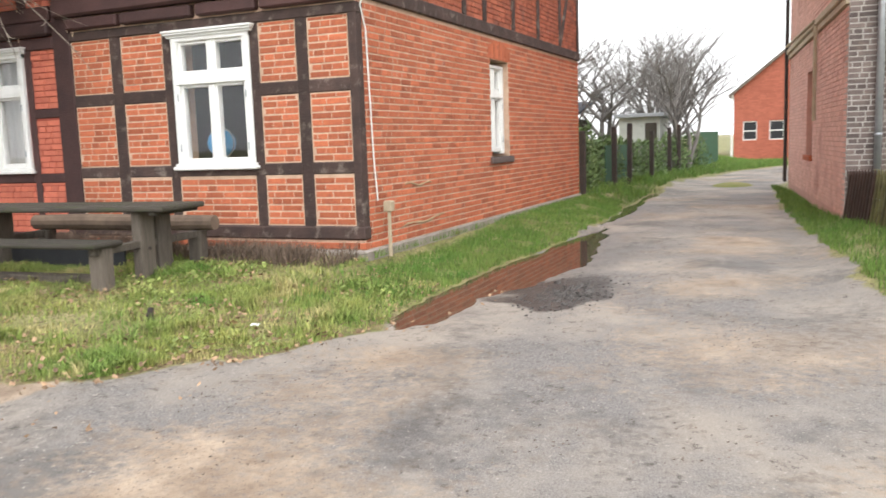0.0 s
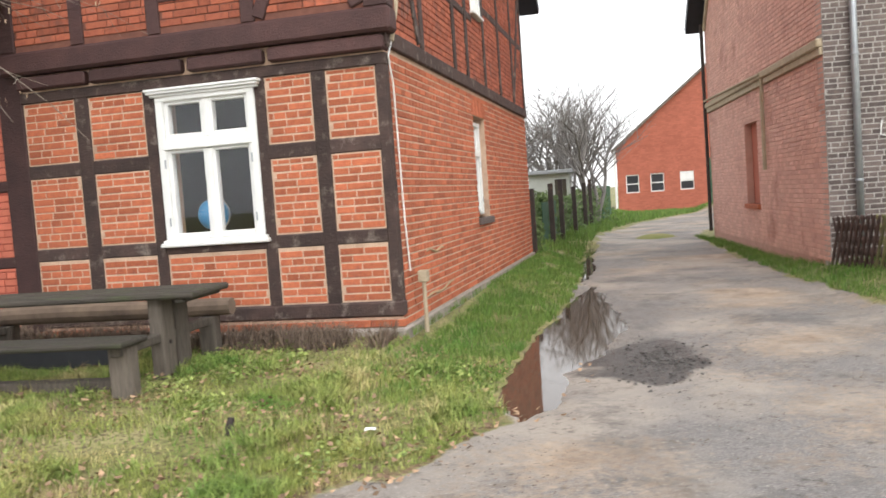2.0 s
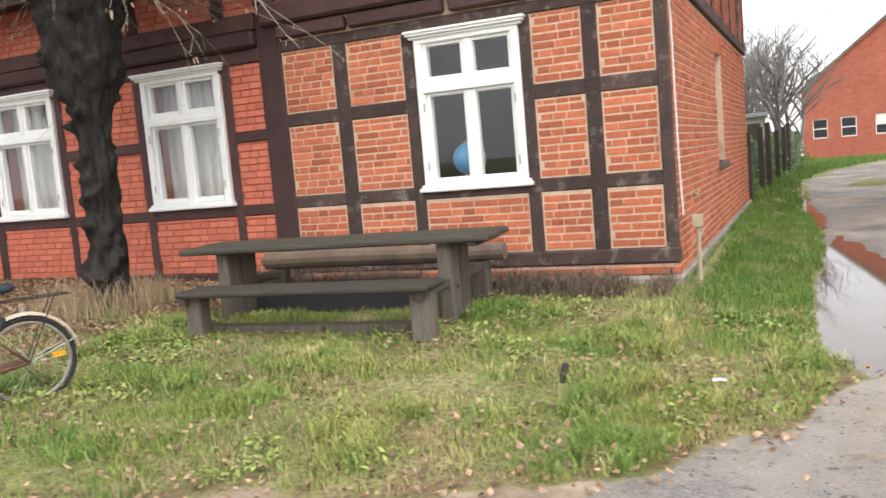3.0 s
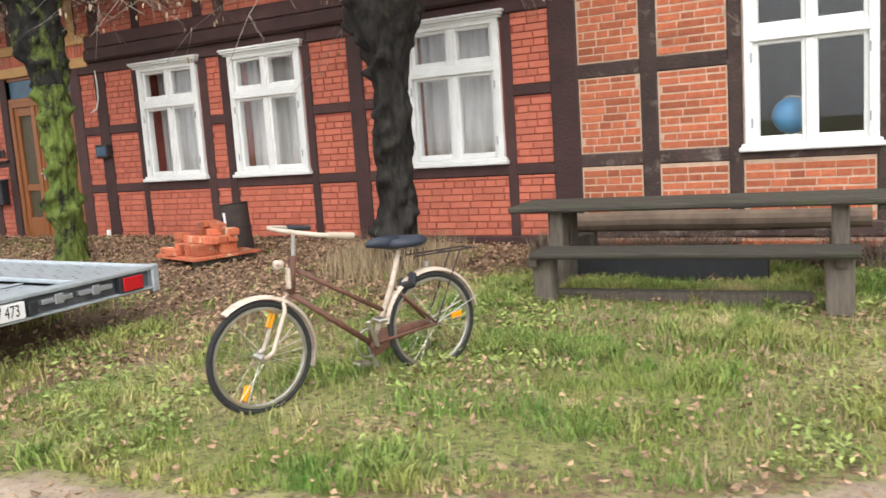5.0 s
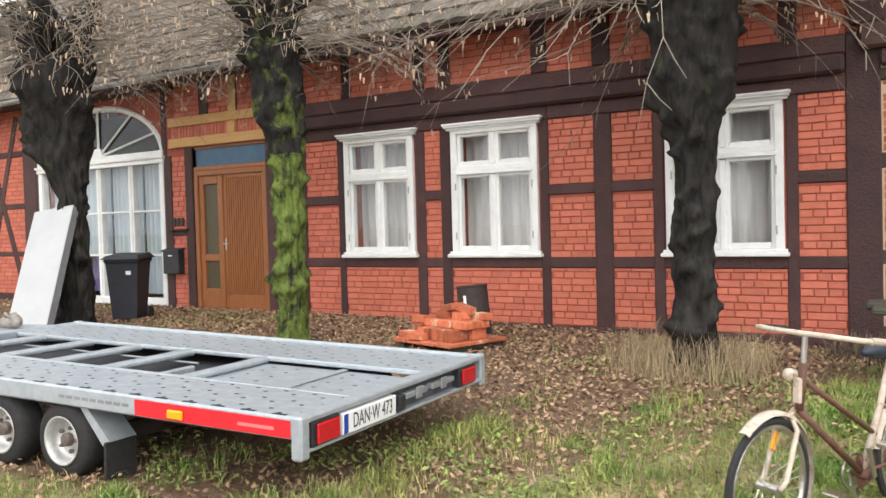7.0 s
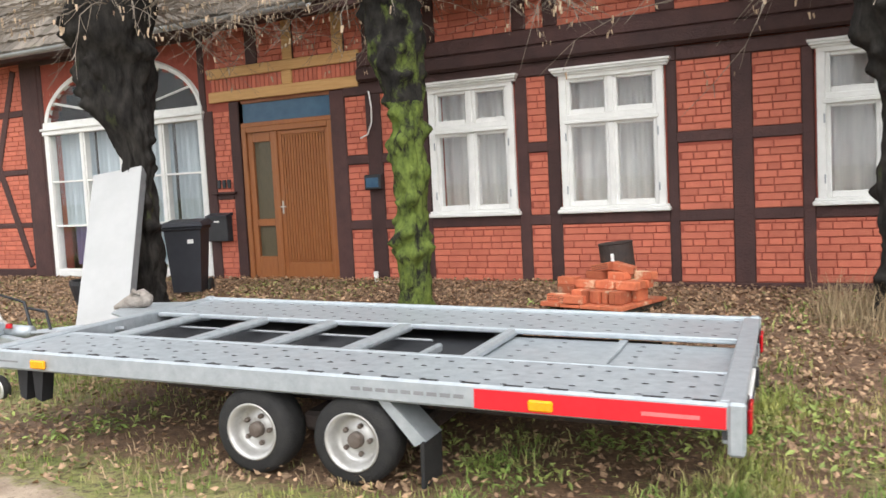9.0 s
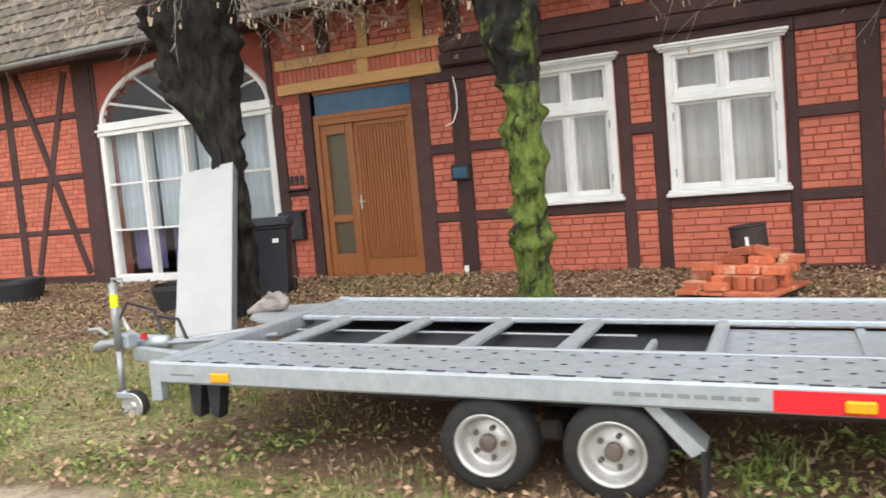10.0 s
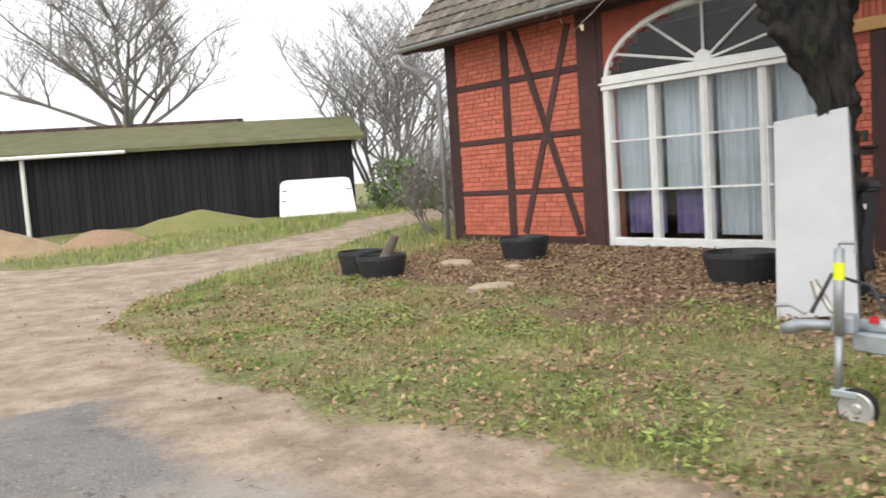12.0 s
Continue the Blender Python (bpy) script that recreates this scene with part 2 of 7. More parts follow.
GLOBEB = surf("blue_globe_print", (0.06, 0.33, 0.62), (0.05, 0.26, 0.52), 5, 0.35, 0, stain=(0.22, 0.42, 0.40), stain_scale=6, stain_at=0.62)
ORANGEBR = surf("stacked_brick", (0.56, 0.17, 0.08), (0.40, 0.10, 0.05), 12, 0.85, 0.4, 80, objrand=0.35, stain=(0.62, 0.45, 0.30), stain_scale=6, stain_at=0.55)
RUSTY = surf("rusty_drum", (0.05, 0.035, 0.03), (0.03, 0.024, 0.022), 9, 0.7, 0.4, 50, stain=(0.11, 0.06, 0.04), stain_scale=6)
GREENMESH = surf("green_fence_sheet", (0.03, 0.09, 0.05), (0.04, 0.11, 0.065), 3, 0.8, 0.2)
HUTW = surf("pale_hut_render", (0.52, 0.54, 0.50), (0.42, 0.44, 0.41), 2, 0.9, 0.3, stain=(0.30, 0.31, 0.28), stain_scale=1.5)
YELLOW = surf("yellow_sticker", (0.75, 0.85, 0.02), (0.7, 0.8, 0.02), 9, 0.5, 0)
ROOT = surf("grey_root_wood", (0.19, 0.16, 0.135), (0.11, 0.09, 0.075), 8, 0.9, 0.8, 30)
SLABST = surf("sandstone_slab", (0.46, 0.38, 0.27), (0.36, 0.29, 0.2), 6, 0.9, 0.5, 40)
DEADWEED = surf("dead_brown_weed", (0.20, 0.145, 0.105), (0.11, 0.08, 0.062), 4, 0.9, 0, island=0.4)
# galvanised steel darkened by colour for the shade inside the rear recess
SHADEDGALV = surf("shaded_rear_channel", (0.13, 0.135, 0.145), (0.075, 0.08, 0.086), 9, 0.55, 0.15, 60, metal=0.4)
PALEWOOD = surf("bleached_root_wood", (0.42, 0.38, 0.34), (0.16, 0.135, 0.12), 9, 0.9, 0.8, 30)
CLOD = surf("dark_road_grit", (0.20, 0.155, 0.125), (0.09, 0.07, 0.058), 20, 0.9, 0.3, 60, island=0.5)
WATER = bpy.data.materials.new("puddle_water")
WATER.use_nodes = True
wb = WATER.node_tree.nodes["Principled BSDF"]
wb.inputs["Base Color"].default_value = (0.075, 0.052, 0.036, 1)
wb.inputs["IOR"].default_value = 1.33
wb.inputs["Roughness"].default_value = 0.04
wb.inputs["Specular IOR Level"].default_value = 0.6


# ---- geometry helpers ----
class Geo:
    """Collects vertices and faces; everything added goes through the matrix M."""
    def __init__(self, M=None):
        self.v, self.f, self.M = [], [], M or Matrix()

    def add(self, vs, fs, m=None):
        k = len(self.v)
        mm = self.M @ m if m else self.M
        self.v += [mm @ Vector(p) for p in vs]
        flip = mm.determinant() < 0
        self.f += [tuple(k + i for i in (reversed(f) if flip else f)) for f in fs]
        return self

    def box(self, a, b, bev=0.0, m=None):
        (x0, x1), (y0, y1), (z0, z1) = [(min(p, q), max(p, q)) for p, q in zip(a, b)]
        if bev <= 0:
            vs = [(x, y, z) for z in (z0, z1) for y in (y0, y1) for x in (x0, x1)]
            fs = [(0, 2, 3, 1), (4, 5, 7, 6), (0, 1, 5, 4), (2, 6, 7, 3), (0, 4, 6, 2), (1, 3, 7, 5)]
            return self.add(vs, fs, m)
        e = min(bev, (x1 - x0) / 2.5, (y1 - y0) / 2.5, (z1 - z0) / 2.5)
        vs, ix = [], {}
        for sx in (0, 1):
            for sy in (0, 1):
                for sz in (0, 1):
                    c = ((x0, x1)[sx], (y0, y1)[sy], (z0, z1)[sz])
                    i = (x0 + e, x1 - e)[sx], (y0 + e, y1 - e)[sy], (z0 + e, z1 - e)[sz]
                    for ax in range(3):
                        p = list(i)
                        p[ax] = c[ax]
                        ix[sx, sy, sz, ax] = len(vs)
                        vs.append(p)
        fs = []
        for ax in range(3):
            u, w = (ax + 1) % 3, (ax + 2) % 3
            for s in (0, 1):
                q = []
                for su, sw in ((0, 0), (1, 0), (1, 1), (0, 1)):
                    k = [0, 0, 0]
                    k[ax], k[u], k[w] = s, su, sw
                    q.append(ix[(*k, ax)])
                fs.append(tuple(q) if s else tuple(reversed(q)))
            for su in (0, 1):
                for sw in (0, 1):
                    k0, k1 = [0, 0, 0], [0, 0, 0]
                    k0[u], k0[w], k1[u], k1[w] = su, sw, su, sw
                    k1[ax] = 1
                    q = (ix[(*k0, u)], ix[(*k1, u)], ix[(*k1, w)], ix[(*k0, w)])
                    fs.append(q if su == sw else tuple(reversed(q)))
        for sx in (0, 1):
            for sy in (0, 1):
                for sz in (0, 1):
                    q = tuple(ix[sx, sy, sz, a] for a in range(3))
                    fs.append(q if (sx + sy + sz) % 2 else tuple(reversed(q)))
        return self.add(vs, fs, m)

    def tube(self, pts, radii, n=8, cap=True, m=None):
        pts = [Vector(p) for p in pts]
        if not hasattr(radii, "__len__"):
            radii = [radii] * len(pts)
        vs, fs = [], []
        ref = None
        for i, p in enumerate(pts):
            d = (pts[min(i + 1, len(pts) - 1)] - pts[max(i - 1, 0)])
            d = d.normalized() if d.length > 1e-9 else Vector((0, 0, 1))
            if ref is None:
                ref = d.orthogonal().normalized()
            ref = (ref - d * ref.dot(d))
            ref = ref.normalized() if ref.length > 1e-6 else d.orthogonal().normalized()
            o = d.cross(ref)
            vs += [p + (ref * math.cos(6.28319 * k / n) + o * math.sin(6.28319 * k / n)) * radii[i] for k in range(n)]
        for i in range(len(pts) - 1):
            for k in range(n):
                a, b = i * n + k, i * n + (k + 1) % n
                fs.append((a, b, b + n, a + n))
        if cap:
            fs.append(tuple(reversed(range(n))))
            fs.append(tuple(range((len(pts) - 1) * n, len(pts) * n)))
        return self.add(vs, fs, m)

    def lathe(self, prof, n=24, m=None):
        """Profile of (radius, height), turned round z."""
        vs, fs = [], []
        for r, z in prof:
            vs += [(r * math.cos(6.28319 * k / n), r * math.sin(6.28319 * k / n), z) for k in range(n)]
        for i in range(len(prof) - 1):
            for k in range(n):
                a, b = i * n + k, i * n + (k + 1) % n
                fs.append((a, b, b + n, a + n))
        return self.add(vs, fs, m)

    def torus(self, R, r, n=40, k=8, a0=0.0, a1=6.28319, m=None):
        """A ring in the xz plane."""
        closed = a1 - a0 > 6.28
        c = n if closed else n + 1
        vs = [((R + r * math.cos(6.28319 * j / k)) * math.cos(a0 + (a1 - a0) * i / n), r * math.sin(6.28319 * j / k),
               (R + r * math.cos(6.28319 * j / k)) * math.sin(a0 + (a1 - a0) * i / n)) for i in range(c) for j in range(k)]
        fs = [(i * k + j, (i * k + (j + 1) % k), ((i + 1) % c) * k + (j + 1) % k, ((i + 1) % c) * k + j)
              for i in range(n if closed else c - 1) for j in range(k)]
        return self.add(vs, fs, m)

    def mesh(self, name, mat, smooth=False):
        me = bpy.data.meshes.new(name)
        me.from_pydata([tuple(p) for p in self.v], [], self.f)
        me.materials.append(mat)
        if smooth:
            me.polygons.foreach_set("use_smooth", [True] * len(me.polygons))
        me.update()
        return me


def part(name, geo, mat, parent=None, label="", smooth=False):
    ob = new(name, geo.mesh(name, mat, smooth))
    if parent:
        ob.parent = parent
    if label:
        ob["label"] = label
    return ob


def thing(name, label, category, m=None, group="", kind=""):
    ob = tagged(new(name), label, category, group, kind)
    ob.empty_display_size = 0.1
    if m:
        ob.matrix_world = m
    return ob


def structure(name, geo, mat, label, category, smooth=False):
    return tagged(part(name, geo, mat, smooth=smooth), label, category, kind="structure")


def stuff(name, geo, mat, label, category, parent=None):
    return tagged(part(name, geo, mat, parent), label, category if not parent else "", kind="stuff")


def S(t):
    t = max(0.0, min(1.0, t))
    return t * t * (3 - 2 * t)


def lerp_table(rows, k):
    """Straight lines between (key, value) rows."""
    if k <= rows[0][0]:
        return rows[0][1]
    for (a, va), (b, vb) in zip(rows, rows[1:]):
        if k <= b:
            return va + (vb - va) * (k - a) / (b - a)
    return rows[-1][1]


# ---- the lie of the land ----
PUDDLE_MID = [(5.8, -3.0), (6.1, -3.01), (7.2, -3.1), (7.9, -2.97), (8.7, -2.9), (10, -2.84), (11.1, -2.91), (12.4, -2.99), (14, -3.2), (17, -3.35), (19, -3.5), (22, -3.6)]
PUDDLE_HALF = [(5.8, .0), (6.1, .21), (7.2, .24), (7.9, .35), (8.7, .4), (10, .43), (11.1, .31), (12.4, .2), (12.9, .05), (14, .05), (17, .15), (19, .06), (21, .15), (22, .02)]


def gz(x, y):
    z = .15 + .25 * S((-x - 2) / 14) + .2 * S((y - 2) / 6) * S((-x - 2.9) / 1.4) + .22 * S((x + .1) / 1.0) * S((y - 6) / 4)
    z += .25 * S((-x - 22) / 14)
    if -4.4 < x < -1.8 and 5.7 < y < 22.4:
        wob = .10 * noise.noise(Vector((x * 1.3, y * 1.1, 3.0))) + .08 * noise.noise(Vector((x * 3.0, y * 2.6, 8.0))) + .05 * noise.noise(Vector((x * 8.0, y * 7.0, 5.0)))
        e = abs(x + wob - lerp_table(PUDDLE_MID, y)) / max(.03, lerp_table(PUDDLE_HALF, y))
        z = min(z, .130 + .04 * (e - 1))
    return z


GRASS_EDGE = [(-30, 1.0), (-22.7, 1.05), (-19, 0.9), (-17.8, 0.97), (-16.8, 1.3), (-14.2, 1.5), (-12.2, 1.6), (-10.5, 1.55), (-9.4, 1.85), (-8.2, 2.0), (-6.5, 2.8), (-5, 3.4), (-4.5, 3.45), (-4, 3.9), (-3.5, 4.5), (-3.1, 5.6), (-3.05, 60)]
LANE_WEST = [(5.6, -3.1), (7.7, -3.05), (11.4, -3.2), (18, -3.45), (26, -3.6), (34, -2.5), (50, 3)]
LANE_EAST = [(-2, 9), (2, 4.0), (5, 1.4), (7.2, .65), (8.5, .5), (10.6, .25), (15.8, -.35), (24, -.95), (27, -.5), (34, 3), (50, 9)]
TRACK_EAST = [(1, -23), (2, -24.7), (4, -26.4), (6.2, -26.9), (10.1, -29.6), (16, -31), (30, -33)]
TRACK_WEST = [(1, -33), (2, -30.6), (3.6, -29.7), (6.2, -29.4), (8.7, -30.4), (10.1, -32.2), (16, -35), (30, -37)]


def lawn(x, y):
    """Metres inside the grass, counted from the edge of what is driven on; negative on road and sand."""
    if y > 5.6 and x > -8:
        d = max(lerp_table(LANE_WEST, y) - x, x - lerp_table(LANE_EAST, y))
    elif x > -3.1:
        d = x - lerp_table(LANE_EAST, y)
    else:
        d = (y - lerp_table(GRASS_EDGE, x)) * 0.85
    if x < -19 and y > 0.9:
        d = min(d, max(x - lerp_table(TRACK_EAST, y), lerp_table(TRACK_WEST, y) - x))
    if y < -6:
        d = max(d, -6 - y)
    return d


# ---- ground ----
def axis_steps(lo, a, b, hi, fine, up=1.35):
    out, s = [], fine
    k = a
    while k > lo:
        out.append(k)
        k -= s
        s *= 1.35
    out = [lo] + out[::-1]
    out += list(np.arange(a + fine, b, fine))
    s, k = fine, b
    while k < hi:
        out.append(k)
        k += s
        s *= up
    return out + [hi]


def noise2(x, y, s, o=0.0):
    return noise.noise(Vector((x * s + o, y * s - o, o)))


gx, gy = axis_steps(-900, -36, 4, 900, 0.16), axis_steps(-900, -4, 24, 900, 0.16, 1.06)
gx = sorted(gx + [-4.0 + .09 * k for k in range(25)])
gy = sorted(gy + [5.63 + .16 * k for k in range(50)])
verts, at_lawn, at_sand, at_litter, at_wet = [], [], [], [], []
for yy in gy:
    for xx in gx:
        d = lawn(xx, yy) + 0.22 * noise2(xx, yy, 1.3, 3.1) + 0.10 * noise2(xx, yy, 4.0, 7.7)
        at_lawn.append(S(d / (0.35 if xx > -8 else 0.9) + 0.5))
        sand = S(1.25 + d / 1.1) if xx < -4.2 else 0.34 + 0.50 * noise2(xx, yy, 0.6, 5.0) + 0.2 * noise2(xx, yy, 2.1, 5.0)
        if xx < -20 and yy > -1.0:
            sand = 0.9
        at_sand.append(max(0.0, min(1.0, sand)))
        lit = S((yy - 3.9 + 0.9 * noise2(xx, yy, 0.6, 1.0)) / 1.4) * S((-xx - 8.2 + 0.5 * noise2(xx, yy, 0.8)) / 1.2) * S((26 + xx) / 2.0) * S((9 - yy) / .5)
        lit = max(lit, 0.85 * S((-xx - 8.5) / 2) * S((yy - 1.2) / 1.2) * S(0.5 + noise2(xx, yy, 0.9, 9.0)) * S((24 + xx) / 3) * S((9 - yy) / .5))
        lit = max(lit, 0.6 * S(1 - abs(d - 0.12) / 0.3) if -8 < xx < -2.5 and yy < 9 else 0)
        # brown litter under the trailer, its dark soil tone also serving as shade
        lit = max(lit, .95 * S((xx + 16) / 1.5) * S((-9.9 - xx) / 1.5) * S((yy - 1.5) / .9) * S((5 - yy) / .5))
        lit = max(lit, .5 * S(3.2 * noise2(xx, yy, 0.75, 41.0) - .3) * S((-xx - 7) / 1.5) if yy < 9 and xx > -24 else 0)
        at_litter.append(lit * (.55 if xx < -16 and yy < 4 else 1))
        px, py = (xx + 2.2) / 0.75, (yy - 7.7) / 1.1
        at_wet.append(max(S(1.15 - px * px - py * py + 0.8 * noise2(xx, yy, 2.2, 2.0)), 0.5 * S(0.3 + 1.6 * noise2(xx * 1.4, yy * 0.5, 0.8, 4.0)) * (1 if xx > -4 else 0)))
        zz = gz(xx, yy)
        if zz > 0.139:
            zz += 0.022 * noise2(xx, yy, 1.1, 6.0) * at_lawn[-1] + 0.006 * noise2(xx, yy, 3.0, 2.0)
        verts.append((xx, yy, zz if abs(xx) < 120 and abs(yy) < 120 else 0.3))
nx = len(gx)
faces = [(j * nx + i, j * nx + i + 1, (j + 1) * nx + i + 1, (j + 1) * nx + i) for j in range(len(gy) - 1) for i in range(nx - 1)]
gme = bpy.data.meshes.new("ground")
gme.from_pydata(verts, [], faces)
gme.polygons.foreach_set("use_smooth", [True] * len(faces))
for key, vals in (("lawn", at_lawn), ("sand", at_sand), ("litter", at_litter), ("wet", at_wet)):
    gme.attributes.new(key, 'FLOAT', 'POINT').data.foreach_set("value", vals)


def ground_material():
    m = bpy.data.materials.new("ground_of_asphalt_sand_and_turf")
    m.use_nodes = True
    n, l = m.node_tree.nodes, m.node_tree.links
    b = n["Principled BSDF"]
    pos = n.new("ShaderNodeNewGeometry").outputs["Position"]

    def tex(scale, detail=6, rough=0.65):
        t = n.new("ShaderNodeTexNoise")
        t.inputs["Scale"].default_value, t.inputs["Detail"].default_value, t.inputs["Roughness"].default_value = scale, detail, rough
        l.new(pos, t.inputs["Vector"])
        return t.outputs[0]

    def rng(src, a, c, lo=0.0, hi=1.0):
        r = n.new("ShaderNodeMapRange")
        r.inputs[1].default_value, r.inputs[2].default_value, r.inputs[3].default_value, r.inputs[4].default_value = a, c, lo, hi
        l.new(src, r.inputs[0])
        return r.outputs[0]

    def mix(f, p, q):
        x = n.new("ShaderNodeMix")
        x.data_type = 'RGBA'
        for k, s in ((0, f), (6, p), (7, q)):
            if isinstance(s, tuple):
                x.inputs[k].default_value = (*s, 1)
            else:
                l.new(s, x.inputs[k])
        return x.outputs[2]

    def calc(op, p, q):
        x = n.new("ShaderNodeMath")
        x.operation = op
        for k, s in ((0, p), (1, q)):
            if isinstance(s, (int, float)):
                x.inputs[k].default_value = s
            else:
                l.new(s, x.inputs[k])
        return x.outputs[0]

    def attr(key):
        a = n.new("ShaderNodeAttribute")
        a.attribute_name = key
        return a.outputs["Fac"]

    fine, mid, big = tex(95, 3), tex(14, 6), tex(1.6, 7, 0.7)
    asphalt = mix(rng(fine, 0.35, 0.65), (0.115, 0.107, 0.104), (0.29, 0.27, 0.255))
    asphalt = mix(rng(tex(0.42, 6, 0.6), 0.47, 0.60, 0, 0.75), asphalt, (0.40, 0.345, 0.29))
    asphalt = mix(rng(big, 0.48, 0.66, 0, 0.6), asphalt, (0.34, 0.295, 0.25))
    asphalt = mix(rng(tex(0.7, 8, 0.75), 0.52, 0.62, 0, 0.7), asphalt, (0.11, 0.104, 0.10))
    asphalt = mix(rng(tex(9, 5, 0.8), 0.58, 0.66, 0, 0.85), asphalt, (0.075, 0.062, 0.055))
    asphalt = mix(rng(tex(3.2, 8, 0.8), 0.56, 0.64, 0, 0.6), asphalt, (0.15, 0.12, 0.10))
    asphalt = mix(rng(tex(34, 3, 0.7), 0.62, 0.67, 0, 0.8), asphalt, (0.42, 0.38, 0.34))
    sand = mix(rng(tex(2.6, 8, 0.72), 0.38, 0.62), (0.46, 0.36, 0.27), (0.25, 0.185, 0.135))
    sand = mix(rng(tex(40, 3), 0.58, 0.68), sand, (0.16, 0.12, 0.09))
    road = mix(rng(calc('ADD', attr("sand"), calc('MULTIPLY', calc('SUBTRACT', mid, 0.5), 0.9)), 0.35, 0.7), asphalt, sand)
    wetf = rng(calc('ADD', attr("wet"), calc('MULTIPLY', calc('SUBTRACT', mid, 0.5), 0.8)), 0.45, 0.75)
    road = mix(wetf, road, (0.055, 0.047, 0.042))
    turf = mix(rng(mid, 0.35, 0.65), (0.12, 0.15, 0.036), (0.28, 0.26, 0.098))
    turf = mix(rng(big, 0.48, 0.66, 0, .8), turf, (0.40, 0.34, 0.18))
    turf = mix(rng(tex(26, 5, .75), 0.5, 0.6), turf, (0.085, 0.062, 0.036))
    soil = mix(rng(tex(22, 4), 0.35, 0.65), (0.10, 0.062, 0.042), (0.22, 0.135, 0.085))
    soil = mix(rng(tex(55, 2), 0.58, 0.64), soil, (0.28, 0.18, 0.115))
    soft = mix(rng(calc('ADD', attr("litter"), calc('MULTIPLY', calc('SUBTRACT', mid, 0.5), 1.1)), 0.4, 0.65), turf, soil)
    edge = rng(calc('ADD', attr("lawn"), calc('MULTIPLY', calc('SUBTRACT', mid, 0.5), 0.7)), 0.4, 0.6)
    l.new(mix(edge, road, soft), b.inputs["Base Color"])
    l.new(calc('SUBTRACT', rng(big, 0.3, 0.7, 0.62, 0.85), calc('MULTIPLY', wetf, 0.35)), b.inputs["Roughness"])
    b.inputs["Specular IOR Level"].default_value = 0.35
    bp = n.new("ShaderNodeBump")
    bp.inputs["Strength"].default_value, bp.inputs["Distance"].default_value = 0.7, 0.02
    l.new(calc('ADD', calc('MULTIPLY', fine, 0.5), mid), bp.inputs["Height"])
    l.new(bp.outputs[0], b.inputs["Normal"])
    return m


gme.materials.append(ground_material())
tagged(new("ground", gme), "grey asphalt lane, sandy verges and patchy winter lawn", "ground", kind="structure")

pud = Geo()
ring = [(-3.1 + 1.1 * math.cos(a), 13.6 + 9.5 * math.sin(a), 0.130) for a in np.linspace(0, 6.2832, 48, endpoint=False)]
pud.add(ring, [tuple(range(48))])
structure("water", pud, WATER, "brown rain puddle along the lane's grassy edge", "puddle")


# ---- walls ----
def frame_of(origin, along, out):
    """Wall coordinates: u along, w outwards, v up."""
    a, o = Vector(along).normalized(), Vector(out).normalized()
    return Matrix(((a.x, o.x, 0, origin[0]), (a.y, o.y, 0, origin[1]), (0, 0, 1, origin[2]), (0, 0, 0, 1)))


FRONT = frame_of((0, 8.0, 0), (1, 0, 0), (0, -1, 0))
EAST = frame_of((-4.487, 0, 0), (0, 1, 0), (1, 0, 0))


def free_spans(u0, u1, va, vb, holes):
    spans = [(u0, u1)]
    for h0, h1, g0, g1 in holes:
        if g0 < vb - 1e-4 and g1 > va + 1e-4:
            spans = [s for a, b in spans for s in ((a, min(b, h0)), (max(a, h1), b)) if s[1] - s[0] > 0.004]
    return spans


def slab(M, u0, u1, v0, v1, holes, face, thick):
    """A solid wall with its openings cut through."""
    g = Geo(M)
    cuts = sorted({v0, v1, *[c for h in holes for c in h[2:] if v0 < c < v1]})
    for va, vb in zip(cuts, cuts[1:]):
        for a, b in free_spans(u0, u1, va, vb, holes):
            g.box((a, face - thick, va), (b, face, vb))
    return g


def courses(u0, u1, v0, v1, holes=(), tall=0.077, length=0.26, joint=0.012, limits=None, rng=None):
    """Brick faces (u0, u1, v0, v1) in a mixed bond, clipped to the panel."""
    rng = rng or random.Random(int(1000 * (u0 + 7 * v0)) & 0xffff)
    out, row, v = [], 0, v0
    while v < v1 - 0.02:
        top = min(v + tall - joint, v1)
        lo, hi = limits((v + top) / 2) if limits else (u0, u1)
        for a, b in free_spans(max(u0, lo), min(u1, hi), v, top, holes):
            k = a - (row % 2) * length / 4 - (row % 3) * 0.03
            header = row % 2 == 1
            while k < b:
                wide = length / 2 if (header and rng.random() < 0.75) or rng.random() < 0.12 else length
                p, q = max(k, a + 0.003), min(k + wide - joint, b - 0.003)
                if q - p > 0.025:
                    out.append((p, q, v, top))
                k += wide
        v += tall
        row += 1
    return out


def lay(M, faces, proud=0.008, depth=0.05, seed=1, geo=None):
    g = geo or Geo(M)
    r = random.Random(seed)
    for a, b, c, d in faces:
        w = proud + r.uniform(-0.003, 0.003)
        e = 0.004
        vs = [(a, -depth, c), (b, -depth, c), (b, -depth, d), (a, -depth, d),
              (a, w - e, c), (b, w - e, c), (b, w - e, d), (a, w - e, d),
              (a + e, w, c + e), (b - e, w, c + e), (b - e, w, d - e), (a + e, w, d - e)]
        fs = [(0, 1, 5, 4), (1, 2, 6, 5), (2, 3, 7, 6), (3, 0, 4, 7), (4, 5, 9, 8), (5, 6, 10, 9), (6, 7, 11, 10), (7, 4, 8, 11), (8, 9, 10, 11)]
        g.add(vs, fs)
    return g


